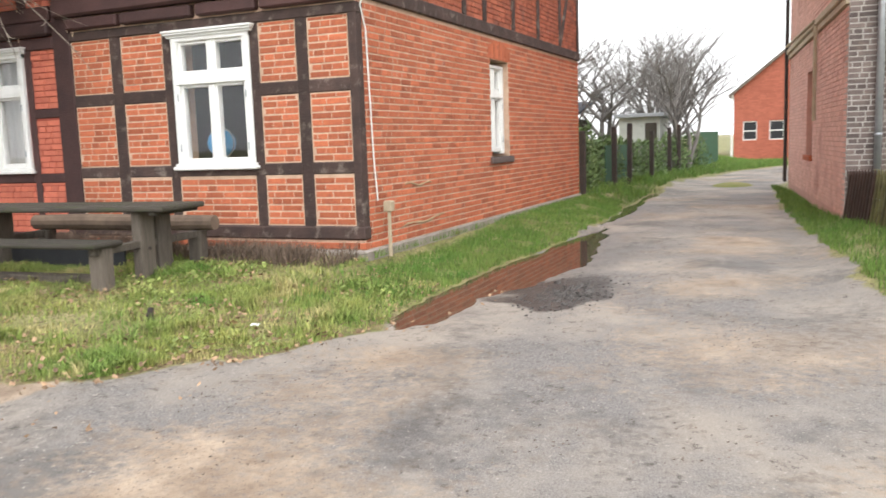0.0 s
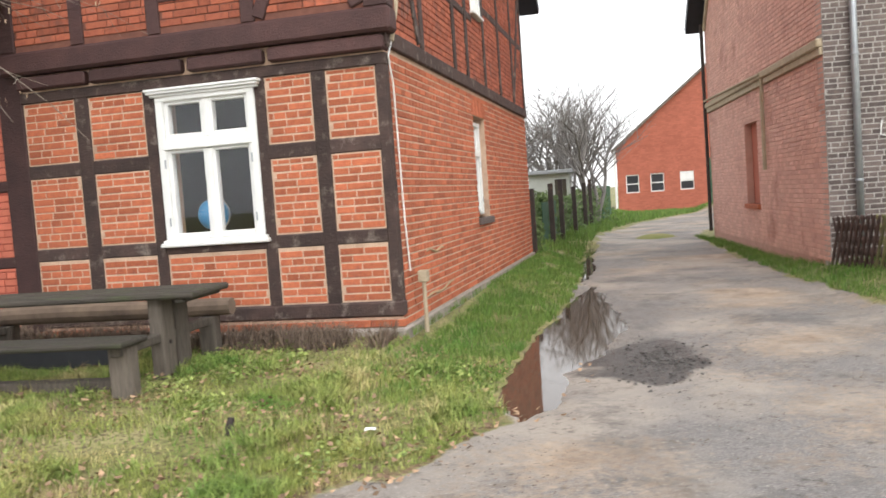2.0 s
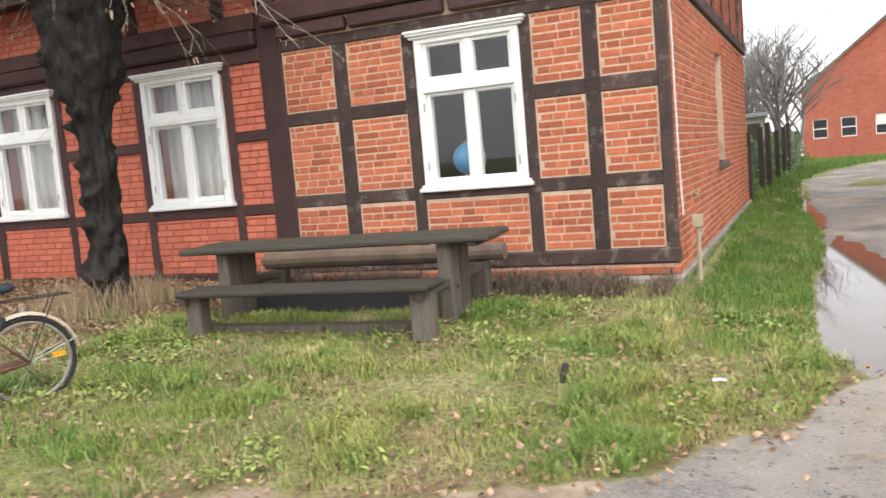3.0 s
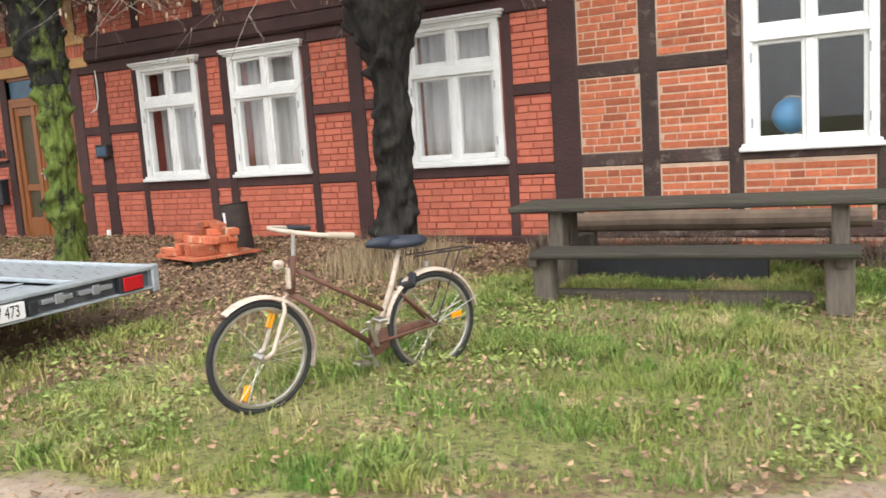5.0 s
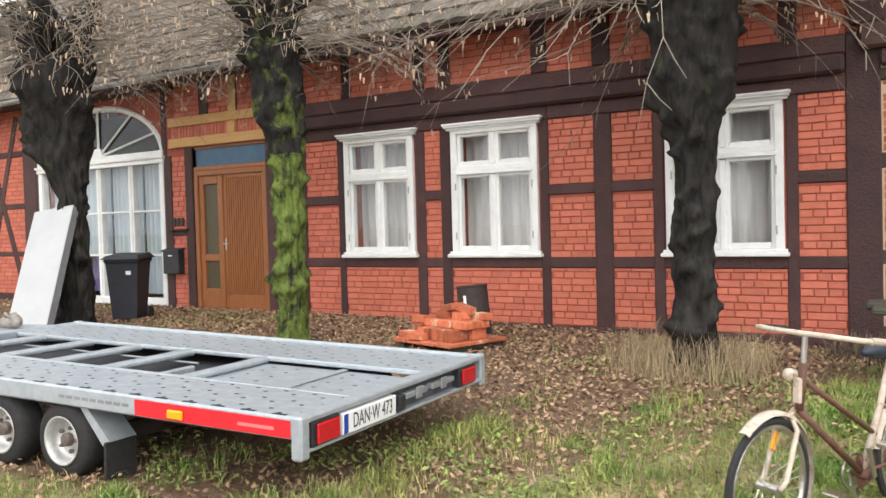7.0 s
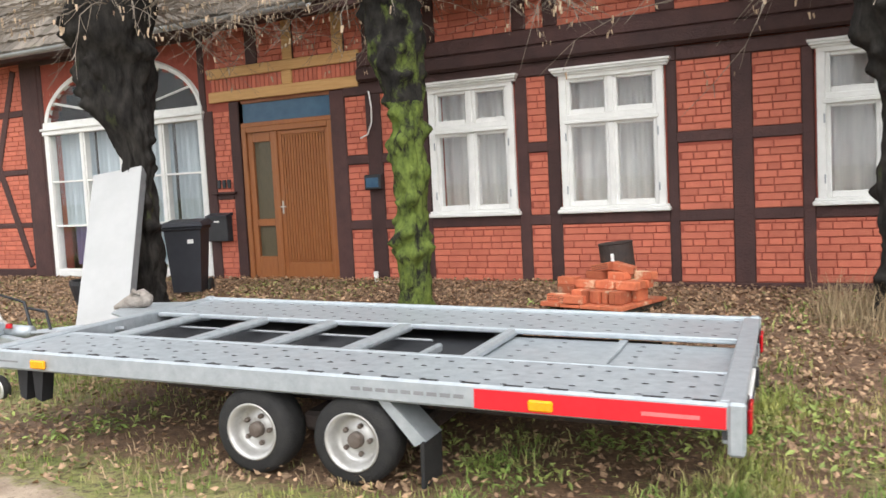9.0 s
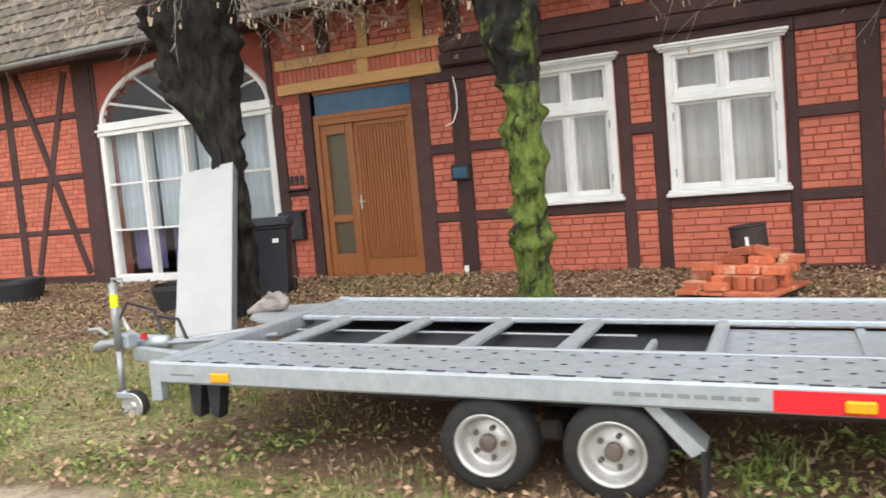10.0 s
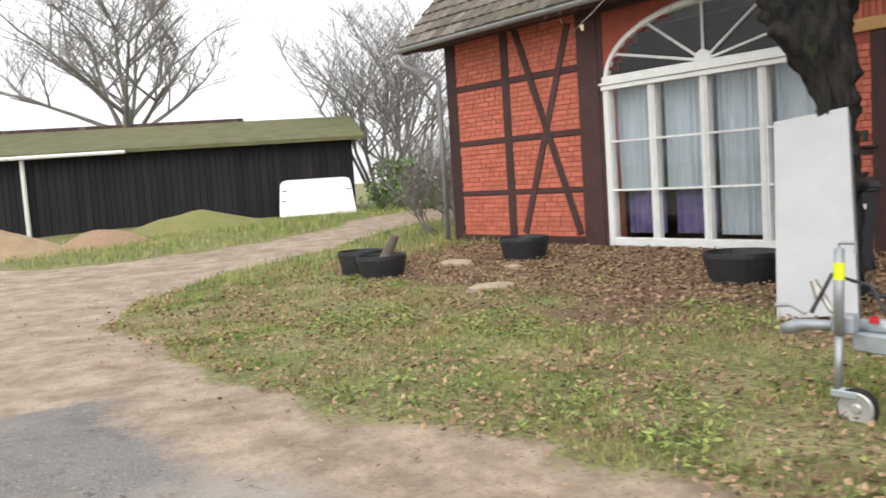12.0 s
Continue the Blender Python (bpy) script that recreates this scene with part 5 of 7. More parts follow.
def letters(body, size, m, parent, mat):
    c = bpy.data.curves.new("lettering", 'FONT')
    c.body, c.size, c.align_x, c.align_y, c.extrude = body, size, 'CENTER', 'CENTER', .0006
    tmp = bpy.data.objects.new("lettering", c)
    scene.collection.objects.link(tmp)
    me = bpy.data.meshes.new_from_object(tmp.evaluated_get(bpy.context.evaluated_depsgraph_get()))
    bpy.data.objects.remove(tmp)
    me.materials.clear()
    me.materials.append(mat)
    ob = new("lettering", me)
    ob.parent = parent
    ob.matrix_basis = m
    return ob


letters("DAN·W 473", .115, REAR @ Matrix.Translation((.618, -.0132, -.104)) @ Matrix.Rotation(math.pi / 2, 4, 'X') @ Matrix.Diagonal((.66, 1.0, 1, 1)), plate, INK)
part("plate_lamp", Geo(REAR).box((.88, -.025, -.15), (.95, .046, -.06), .006), BLACKPL, tr)
for a, b in ((1.0, 1.26), (1.32, 1.62)):
    part("rear_latch", Geo(REAR).box((a, .0, -.105), (b, .048, -.07), .005).box((a + .1, -.012, -.12), (a + .17, .0, -.05), .004), ZINC, tr)
# draw bar
for y in (.32, 1.72):
    a, b = Vector((.25, y, -.10)), Vector((-1.02, 1.0 + (y - 1) * .06, -.20))
    d = b - a
    part("draw_bar", Geo().box((0, -.03, -.05), (d.length, .03, .05), .01, Matrix.Translation(a) @ d.to_track_quat('X', 'Z').to_matrix().to_4x4()), GALV, tr)
part("wing_plate", Geo().add([(0, 1.15, -.04), (0, 2.0, -.04), (-.58, 1.78, -.04), (-.36, 1.35, -.04), (0, 1.15, -.025), (0, 2.0, -.025), (-.58, 1.78, -.025), (-.36, 1.35, -.025)],
                             [(3, 2, 1, 0), (4, 5, 6, 7), (0, 1, 5, 4), (1, 2, 6, 5), (2, 3, 7, 6), (3, 0, 4, 7)]), GALV, tr, "galvanised front plate")
LOW = Matrix.Translation((0, 0, -.14))
part("overrun_tube", Geo(LOW).tube([(-.76, .98, .02), (-.94, .98, .02), (-.95, .98, .02), (-1.12, .98, .02)], [.045, .045, .034, .034], 14), GALV, tr, smooth=True)
part("damper_rod", Geo().tube([(.1, 1.0, -.06), (-.78, .98, -.13)], .016, 8), ZINC, tr)
part("brake_lever", Geo(LOW).tube([(-1.02, 1.06, .0), (-1.2, 1.1, .06), (-1.3, 1.1, .22)], .018, 8).tube([(-1.3, 1.1, .22), (-1.27, 1.1, .12)], .022, 8), CHROME, tr)
part("red_button", Geo(LOW).lathe([(.001, 0), (.025, 0), (.022, .03), (.001, .033)], 12, Matrix.Translation((-.92, .93, .05))), REDLAMP, tr)
part("coupling", Geo(LOW).tube([(-1.1, 1.0, .0), (-1.3, 1.0, -.01), (-1.36, 1.0, -.03), (-1.43, 1.0, -.05)], [.03, .03, .042, .028], 12), ZINC, tr, smooth=True)
part("coupling_handle", Geo(LOW).tube([(-1.3, 1.0, .05), (-1.38, 1.0, .09), (-1.47, 1.0, .08)], .013, 8), ZINC, tr)
part("cable", Geo(LOW).tube([(-.9, 1.1, .03), (-1.02, 1.16, .2), (-1.2, 1.1, .26), (-1.28, 1.02, .05)], .012, 6).tube([(-.7, 1.1, .0), (-.85, 1.2, .13), (-1.05, 1.2, .15)], .012, 6), BLACKPL, tr, "black brake and light cables")
DROP = Matrix.Translation((0, 0, -.105))
jk = part("jockey_tube", Geo(DROP).tube([(-1.06, .84, .40), (-1.06, .84, -.05)], .026, 14).tube([(-1.06, .84, -.05), (-1.06, .84, -.36)], .020, 12), ZINC, tr, "grey jockey wheel tube", smooth=True)
part("sticker", Geo(DROP).lathe([(.0275, .24), (.0275, .33)], 14, Matrix.Translation((-1.06, .84, 0))), YELLOW, jk, "yellow sticker")
part("crank", Geo(DROP).tube([(-1.06, .84, .40), (-1.06, .84, .43), (-.98, .84, .43), (-.98, .84, .38)], .010, 8), ZINC, jk)
part("clamp", Geo(DROP).box((-1.11, .86, -.05), (-1.0, .97, .05), .012), GALV, jk)
part("fork", Geo(DROP).box((-1.09, .80, -.37), (-.95, .815, -.33), .006).box((-1.09, .865, -.37), (-.95, .88, -.33), .006).tube([(-1.06, .84, -.34), (-1.0, .84, -.40)], .03, 8), GALV, jk)
jw = part("jockey_wheel", Geo(DROP).lathe([(.06, -.03), (.098, -.028), (.105, 0), (.098, .028), (.06, .03)], 28, Matrix.Translation((-.965, .84, -.42)) @ Matrix.Rotation(math.pi / 2, 4, 'X')), RUBBER, jk, "small black jockey wheel")
part("rim", Geo(DROP).lathe([(.09, .0305), (.082, .036), (.05, .03), (.03, .025), (.02, .036), (.001, .036)], 24, Matrix.Translation((-.965, .84, -.42)) @ Matrix.Rotation(math.pi / 2, 4, 'X')), RIM, jw, "silver rim")

rootob = thing("root_piece", "gnarled bleached root piece lying on the trailer plate", "root", pose(-15.30, 3.45, .935) @ Matrix.Diagonal((.6, .55, .75, 1)))
part("wood", Geo().tube([(-.22, -.1, .03), (-.1, -.04, .07), (.02, .02, .1), (.16, .06, .12), (.26, .08, .1)], [.02, .05, .085, .1, .06], 9).tube([(.02, 0, .14), (.1, -.05, .2), (.22, -.08, .17)], [.03, .03, .015], 7), PALEWOOD, rootob, smooth=True)

# ---- bicycle: wheels in line, front wheel turned ----
bike = thing("bicycle", "old rusty brown ladies bicycle with cream mudguards", "bicycle", pose(-8.205, 4.02, .265, -1.5, 0, 180 + 63))
# local x forward, z up, rear axle over the origin
R = .312


def bike_wheel(name, M, parent, turn):
    w = part(name, Geo(M).torus(R - .017, .018, 56, 8), RUBBER, parent, "black tyre with pale wall")
    part("rim", Geo(M).torus(R - .042, .014, 56, 6), CHROME, w, "dull silver rim")
    sp = Geo(M)
    for k in range(32):
        a = k * 6.2832 / 32
        s = .03 if k % 2 else -.03
        b = a + (.5 if k % 4 < 2 else -.5)
        sp.tube([(.03 * math.cos(b), s, .03 * math.sin(b)), ((R - .045) * math.cos(a), 0, (R - .045) * math.sin(a))], .0016, 3, False)
    tagged(part("spoke", sp, CHROME, w), kind="stuff")
    part("hub", Geo(M).tube([(0, -.05, 0), (0, .05, 0)], [.022, .022], 12), CHROME, w)
    part("reflector", Geo(M).box((-.02, -.035, R * .52), (.02, -.022, R * .52 + .085), .008, Matrix.Rotation(turn, 4, 'Y')), AMBER, w, "orange spoke reflector")
    part("reflector", Geo(M).box((-.02, -.035, R * .52), (.02, -.022, R * .52 + .085), .008, Matrix.Rotation(turn + 3.1416, 4, 'Y')), AMBER, w, "orange spoke reflector")
    return w


RW = Matrix.Translation((0, 0, R))
ST = Matrix.Translation((1.11, 0, R)) @ pose(0, 0, 0, 0, 0, 5)
bike_wheel("rear_wheel", RW, bike, 1.6)
bike_wheel("front_wheel", ST, bike, -.45)
bb, hd_lo, hd_hi, seat_lo = (.42, 0, R - .06), (.905, 0, .63), (.875, 0, .84), (.27, 0, .58)
part("frame", Geo().tube([bb, hd_lo], .017, 10).tube([(.30, 0, .42), (.885, 0, .77)], .014, 10).tube([hd_lo, hd_hi], .020, 10)
     .tube([bb, (0, .05, R)], .010, 8).tube([bb, (0, -.05, R)], .010, 8).tube([seat_lo, (0, .05, R)], .009, 8).tube([seat_lo, (0, -.05, R)], .009, 8)
     .tube([(bb[0], -.04, bb[2]), (bb[0], .04, bb[2])], .024, 10), FRAME_RUST, bike, "rusty brown step-through frame", smooth=True)
part("seat_tube", Geo().tube([bb, seat_lo, (.20, 0, .80)], [.016, .016, .014], 10), CREAM, bike, "cream seat post", smooth=True)
part("saddle", Geo().lathe([(.001, .0), (.10, .005), (.115, .03), (.10, .055), (.001, .07)], 20, Matrix.Translation((.16, 0, .80)) @ Matrix.Diagonal((1.25, .9, 1, 1)))
     .tube([(.22, 0, .835), (.36, 0, .845), (.42, 0, .84)], [.05, .032, .015], 10), NAVY, bike, "dark blue saddle", smooth=True)
part("fork", Geo(ST).tube([(-.2, 0, .32), (-.16, .0, .30), (-.14, .05, .24), (-.05, .055, .03), (0, .055, 0)], .012, 8).tube([(-.16, 0, .30), (-.14, -.05, .24), (-.05, -.055, .03), (0, -.055, 0)], .012, 8), CREAM, bike, "cream fork", smooth=True)
part("stem", Geo().tube([hd_hi, (.865, 0, .97)], .013, 8).tube([(.865, 0, .97), (.955, 0, .99)], .013, 8), CHROME, bike)
part("handlebar", Geo().tube([(.70, .27, .95), (.86, .26, .975), (.95, .14, .99), (.96, 0, .99), (.95, -.14, .99), (.86, -.26, .975), (.70, -.27, .95)], .012, 10), CREAM, bike, "cream handlebar", smooth=True)
for s in (1, -1):
    part("grip", Geo().tube([(.64, .27 * s, .945), (.79, .265 * s, .965)], .017, 10), GRIP if s > 0 else BLACKPL, bike)
part("head_lamp", Geo().lathe([(.001, 0), (.032, .0), (.036, .015), (.028, .06), (.001, .07)], 16, Matrix.Translation((.99, 0, .80)) @ Matrix.Diagonal((.8, .8, .8, 1)) @ Matrix.Rotation(-math.pi / 2, 4, 'Y')), CREAM, bike, "cream head lamp", smooth=True)
part("head_plate", Geo().box((.905, -.022, .66), (.925, .022, .78), .01), CREAM, bike)


def fender(M, a0, a1):
    vs, n = [], 24
    for i in range(n + 1):
        a = a0 + (a1 - a0) * i / n
        for w, dr in ((-.028, -.012), (-.016, .006), (.016, .006), (.028, -.012)):
            vs.append(((R + .022 + dr) * math.cos(a), w, (R + .022 + dr) * math.sin(a)))
    return Geo(M).add(vs, [(i * 4 + k, i * 4 + k + 1, i * 4 + k + 5, i * 4 + k + 4) for i in range(n) for k in range(3)])


part("mudguard", fender(RW, .15, 3.0), CREAM, bike, "cream rear mudguard", smooth=True)
part("mudguard", fender(ST, .95, 3.5), CREAM, bike, "cream front mudguard", smooth=True)
part("stay", Geo().tube([(0, .05, R), (-.33, .03, R + .12)], .004, 5).tube([(0, -.05, R), (-.33, -.03, R + .12)], .004, 5), CHROME, bike)
part("chain_guard", Geo().tube([(.42, -.05, R - .06), (.2, -.05, R - .02), (0, -.05, R)], [.09, .04, .025], 10, True, Matrix.Diagonal((1, .25, 1, 1))), FRAME_RUST, bike)
part("chain_ring", Geo().torus(.085, .006, 28, 6, m=Matrix.Translation((.42, -.045, R - .06))), CHROME, bike)
part("crank", Geo().box((-.012, -.075, -.17), (.012, -.06, 0), .004, Matrix.Translation((.42, 0, R - .06)) @ Matrix.Rotation(.35, 4, 'Y')).box((-.012, .06, 0), (.012, .075, .17), .004, Matrix.Translation((.42, 0, R - .06)) @ Matrix.Rotation(.35, 4, 'Y')), CHROME, bike)
for s, dz in ((-1, -.22), (1, .10)):
    part("pedal", Geo().box((.38 - (.0 if s < 0 else -.03), s * .14 - .045, R + dz), (.47, s * .14 + .045, R + dz + .025), .006), CHROME, bike)
part("carrier", Geo().box((-.30, -.05, .735), (.13, -.04, .745), .003).box((-.30, .04, .735), (.13, .05, .745), .003).box((-.30, -.05, .735), (-.28, .05, .745), .003).box((-.1, -.05, .735), (-.08, .05, .745), .003)
     .tube([(-.2, .05, .74), (0, .05, R)], .005, 5).tube([(-.2, -.05, .74), (0, -.05, R)], .005, 5), RUSTY, bike, "dark luggage carrier")
part("lock", Geo().tube([(.12, 0, .62), (.16, .05, .58), (.2, 0, .56), (.16, -.05, .58)], .03, 8), BLACKPL, bike, "black cable lock")
part("bottle_dynamo", Geo().tube([(-.02, -.06, .58), (-.02, -.06, .68)], .022, 10), CHROME, bike)
part("kickstand", Geo().tube([(.02, -.06, R - .03), (-.13, -.24, .08)], .008, 6), CHROME, bike)

# ---- picnic table ----
tab = thing("picnic_table", "weathered mossy wooden picnic table with fixed benches", "picnic table", pose(-7.2, 6.40, .36, 0, 0, 4))
for k, (y, w) in enumerate(((-.37, .36), (.0, .37))):
    part("top_plank", Geo().box((-1.36 - .04 * k, y, .675), (1.55 - .03 * k, y + w - .012, .73), .016), OLDWOOD, tab)
part("end_cap", Geo().box((1.36, -.34, .64), (1.44, .34, .675), .008), OLDWOOD, tab)
for x in (-1.0, 1.12):
    for y in (-.24, .02):
        part("leg", Geo().box((x - .06, y, -.03), (x + .06, y + .21, .675), .012), LEGWOOD, tab)
    part("seat_bearer", Geo().box((x - .04, -.86, .31), (x + .04, .86, .385), .01), LEGWOOD, tab)
    part("seat_leg", Geo().box((x - (.02 if x < 0 else .10), -.80, -.03), (x + (.14 if x < 0 else .08), -.66, .385), .012), LEGWOOD, tab)
    part("seat_leg", Geo().box((x - .08, .66, -.03), (x + .08, .80, .385), .012), LEGWOOD, tab)
    part("bolt", Geo().lathe([(.001, 0), (.018, 0), (.016, .012), (.001, .014)], 8, Matrix.Translation((x + .06, -.13, .3)) @ Matrix.Rotation(math.pi / 2, 4, 'Y')), RUSTY, tab)
part("bench_plank", Geo().box((-1.0, -.95, .385), (1.24, -.56, .435), .016), OLDWOOD, tab)
part("bench_log", Geo().tube([(-1.15, .74, .47), (-.4, .75, .475), (.5, .74, .465), (1.36, .73, .47)], [.085, .095, .09, .08], 12), DEADWEED, tab, "round brown log as the rear bench")
part("ground_beam", Geo().box((-1.02, -.62, -.02), (.95, -.48, .09), .015), LEGWOOD, tab)

# ---- trees ----
def trunk(name, label, base, rings, mat, twig_n, seed, head_mat=None, burls=40, head=None, reach=2.5):
    """A knobbly pollarded trunk: rings of (height, radius, dx, dy), burls all over, shoots at the head."""
    r = random.Random(seed)
    ob = thing(name, label, "tree", Matrix.Translation(base), group="pollarded lime trees")
    tall = rings[-1][0]
    bl = [(r.uniform(.3, tall), r.uniform(0, 6.283), r.uniform(.04, .115)) for _ in range(burls)]
    bl += [(tall - abs(r.gauss(0, .9)) - .05, r.uniform(0, 6.283), r.uniform(.035, .105)) for _ in range(60)]

    def skin(z0, z1, mat2, nm):
        vs, n, m = [], 60, max(6, int((z1 - z0) / .03))
        for i in range(m + 1):
            z = z0 + (z1 - z0) * i / m
            rad = lerp_table([(q[0], q[1]) for q in rings], z)
            cx, cy = lerp_table([(q[0], q[2]) for q in rings], z), lerp_table([(q[0], q[3]) for q in rings], z)
            for k in range(n):
                a = 6.2832 * k / n
                rr = rad * (.92 + .28 * noise.noise(Vector((math.cos(a) * 1.5, math.sin(a) * 1.5, z * 2.1 + seed)))) + .05 * noise.noise(Vector((math.cos(a) * 4, math.sin(a) * 4, z * 5 + seed))) + .022 * noise.noise(Vector((math.cos(a) * 11, math.sin(a) * 11, z * 9 + seed)))
                for bz, ba, bs in bl:
                    da = (a - ba + math.pi) % 6.2832 - math.pi
                    d2 = (da * rad) ** 2 + (z - bz) ** 2
                    if d2 < (bs * 2) ** 2:
                        rr += bs * .95 * math.exp(-d2 / (bs * bs * .45))
                vs.append((cx + rr * math.cos(a), cy + rr * math.sin(a), z))
        fs = [(i * n + k, i * n + (k + 1) % n, (i + 1) * n + (k + 1) % n, (i + 1) * n + k) for i in range(m) for k in range(n)]
        return part(nm, Geo().add(vs, fs), mat2, ob, smooth=True)

    top = rings[-1][0]
    split = head or top
    skin(0, split, mat, "trunk")
    if head:
        skin(split - .03, top, head_mat, "head")
    hx, hy, hr = rings[-1][2], rings[-1][3], rings[-1][1]
    limbs, twigs, seeds = Geo(), Geo(), Geo()
    for k in range(5):
        a = k * 1.2566 + r.uniform(-.4, .4)
        p = Vector((hx + hr * .5 * math.cos(a), hy + hr * .5 * math.sin(a), top - .25))
        q = p + Vector((.4 * math.cos(a), .4 * math.sin(a), .55))
        limbs.tube([p, (p + q) / 2 + Vector((0, 0, .06)), q], [hr * .55, hr * .42, hr * .3], 9)
    part("limb", limbs, head_mat or mat, ob, smooth=True)
    for k in range(twig_n):
        a, rad0 = r.uniform(0, 6.283), hr + r.uniform(-.1, .25)
        p = Vector((hx + rad0 * math.cos(a) * .9, hy + rad0 * math.sin(a) * .9, top + r.uniform(-.55, .5)))
        d = Vector((math.cos(a), math.sin(a), r.uniform(-.05, .7))).normalized()
        L, pts = r.uniform(.6, reach), [p]
        st = L / 6
        for i in range(6):
            d = (d + Vector((r.uniform(-.25, .25), r.uniform(-.25, .25), r.uniform(-.34, .12)))).normalized()
            p = p + d * st
            pts.append(p)
        w = r.uniform(.004, .0105)
        twigs.tube(pts, [w * (1 - .13 * i) for i in range(7)], 4, False)
        for j in (2, 3, 4, 5):
            e = (pts[j] - pts[j - 1]).normalized()
            e = (e + Vector((r.uniform(-1, 1), r.uniform(-1, 1), r.uniform(-1.1, .2)))).normalized()
            f = pts[j] + e * r.uniform(.1, .32)
            twigs.tube([pts[j], (pts[j] + f) / 2 + Vector((0, 0, -.015)), f], [w * .55, w * .45, w * .3], 3, False)
            if r.random() < .5:
                for _ in range(r.randint(1, 3)):
                    g = f + Vector((r.uniform(-.05, .05), r.uniform(-.05, .05), r.uniform(-.05, .0)))
                    s1, s2 = Vector((r.uniform(-.012, .012), r.uniform(-.012, .012), 0)), Vector((r.uniform(-.012, .012), r.uniform(-.012, .012), -r.uniform(.03, .065)))
                    seeds.add([g - s1, g + s1, g + s1 * .6 + s2, g - s1 * .6 + s2], [(0, 1, 2, 3)])
    tagged(part("twig_mass", twigs, TWIG, ob), kind="stuff")
    tagged(part("bract_mass", seeds, SEED, ob), kind="stuff")
    return ob


trunk("lime_tree", "dark knobbly pollarded lime tree with drooping twigs", (-17.3, 5.55, .45),
      [(0, .27, 0, 0), (.3, .19, 0, 0), (1.2, .16, 0, 0), (1.75, .15, -.03, 0), (1.9, .18, -.06, 0), (2.1, .27, -.12, 0), (2.5, .38, -.24, 0), (2.8, .40, -.26, 0), (3.1, .47, -.28, 0), (3.5, .49, -.28, 0), (3.9, .40, -.28, 0)], BARK, 330, 5, None, 26)
trunk("lime_tree", "slim lime tree with bright moss on its burred trunk", (-14.22, 6.05, .45),
      [(0, .22, 0, 0), (.25, .17, 0, 0), (1.2, .155, 0, 0), (1.45, .19, .02, 0), (1.7, .16, 0, 0), (2.0, .16, .0, 0), (2.4, .23, -.05, 0), (2.8, .28, -.10, 0), (3.3, .28, -.14, 0), (3.75, .26, -.2, 0)], MOSSBARK, 280, 18, PATCHBARK, 52, 2.15)
trunk("lime_tree", "dark pollarded lime tree beside the picnic table", (-9.95, 6.5, .4),
      [(0, .27, 0, 0), (.3, .19, 0, 0), (1.2, .158, 0, 0), (1.6, .175, .03, 0), (1.9, .165, .02, 0), (2.15, .23, .02, 0), (2.45, .36, .02, 0), (2.8, .40, .02, 0), (3.1, .42, .0, 0), (3.4, .46, 0, 0), (3.75, .40, 0, 0)], BARK, 360, 12, None, 46, None, 3.6)

# ---- things in front of the house ----
px_, pz_ = Vector((.55, .12, 0)).normalized(), Vector((-.95, .66, 1.66))
pz_ = (pz_ - px_ * pz_.dot(px_) * .4).normalized()
py_ = pz_.cross(px_).normalized()
pan = thing("insulation_board", "pale grey foam board leaning against the tree", "board", Matrix(((px_.x, py_.x, pz_.x, -17.36), (px_.y, py_.y, pz_.y, 4.58), (px_.z, py_.z, pz_.z, .48), (0, 0, 0, 1))))
part("face", Geo().box((0, 0, 0), (.60, .012, 1.79), .004), FOAM, pan)
part("core", Geo().box((.004, .012, .004), (.596, .115, 1.786), .006), FOAMSIDE, pan, "dark grey board edge")

wb_ = thing("wheelie_bin", "black wheeled rubbish bin with closed lid", "bin", pose(-17.72, 6.62, gz(-17.7, 6.6) - .01, 0, 0, 28))
tp = [(-.20, -.19), (.20, -.19), (.20, .19), (-.20, .19)]
part("body", Geo().add([(x * .85, y * .85, .06) for x, y in tp] + [(x * 1.12, y * 1.12, .84) for x, y in tp], [(3, 2, 1, 0), (0, 1, 5, 4), (1, 2, 6, 5), (2, 3, 7, 6), (3, 0, 4, 7)]), BINPL, wb_)
part("rim", Geo().box((-.245, -.24, .82), (.245, .24, .87), .015), BINPL, wb_)
part("lid", Geo().add([(-.27, -.27, .87), (.27, -.27, .87), (.27, .27, .88), (-.27, .27, .88), (-.22, -.2, .92), (.22, -.2, .92), (.22, .2, .95), (-.22, .2, .95)], [(3, 2, 1, 0), (4, 5, 6, 7), (0, 1, 5, 4), (1, 2, 6, 5), (2, 3, 7, 6), (3, 0, 4, 7)]), BINPL, wb_)
for s in (-1, 1):
    part("wheel", Geo().lathe([(.001, -.02), (.09, -.02), (.1, 0), (.09, .02), (.001, .02)], 20, Matrix.Translation((s * .2, .2, .1)) @ Matrix.Rotation(math.pi / 2, 4, 'Y')), RUBBER, wb_)
part("sticker", Geo().box((.06, -.222, .66), (.13, -.216, .71)), PLATEW, wb_)
part("handle", Geo().tube([(-.2, .27, .86), (-.2, .31, .88), (.2, .31, .88), (.2, .27, .86)], .014, 8), BINPL, wb_)


def tub(label, x, y, r0, h, rz=0, sx=1.0):
    ob = thing("plant_tub", label, "plant tub", pose(x, y, gz(x, y) - .01, 0, 0, rz), group="plant tubs")
    D = Matrix.Diagonal((sx, 1, 1, 1))
    part("bowl", Geo().lathe([(.001, .02), (r0 * .8, .02), (r0, h), (r0 * 1.05, h), (r0 * 1.06, h - .05), (r0 * .86, 0), (.001, 0)], 28, D), BLACKPL, ob, smooth=False)
    part("soil", Geo().lathe([(.001, h * .82), (r0 * .93, h * .78)], 24, D), MOUND, ob)
    return ob


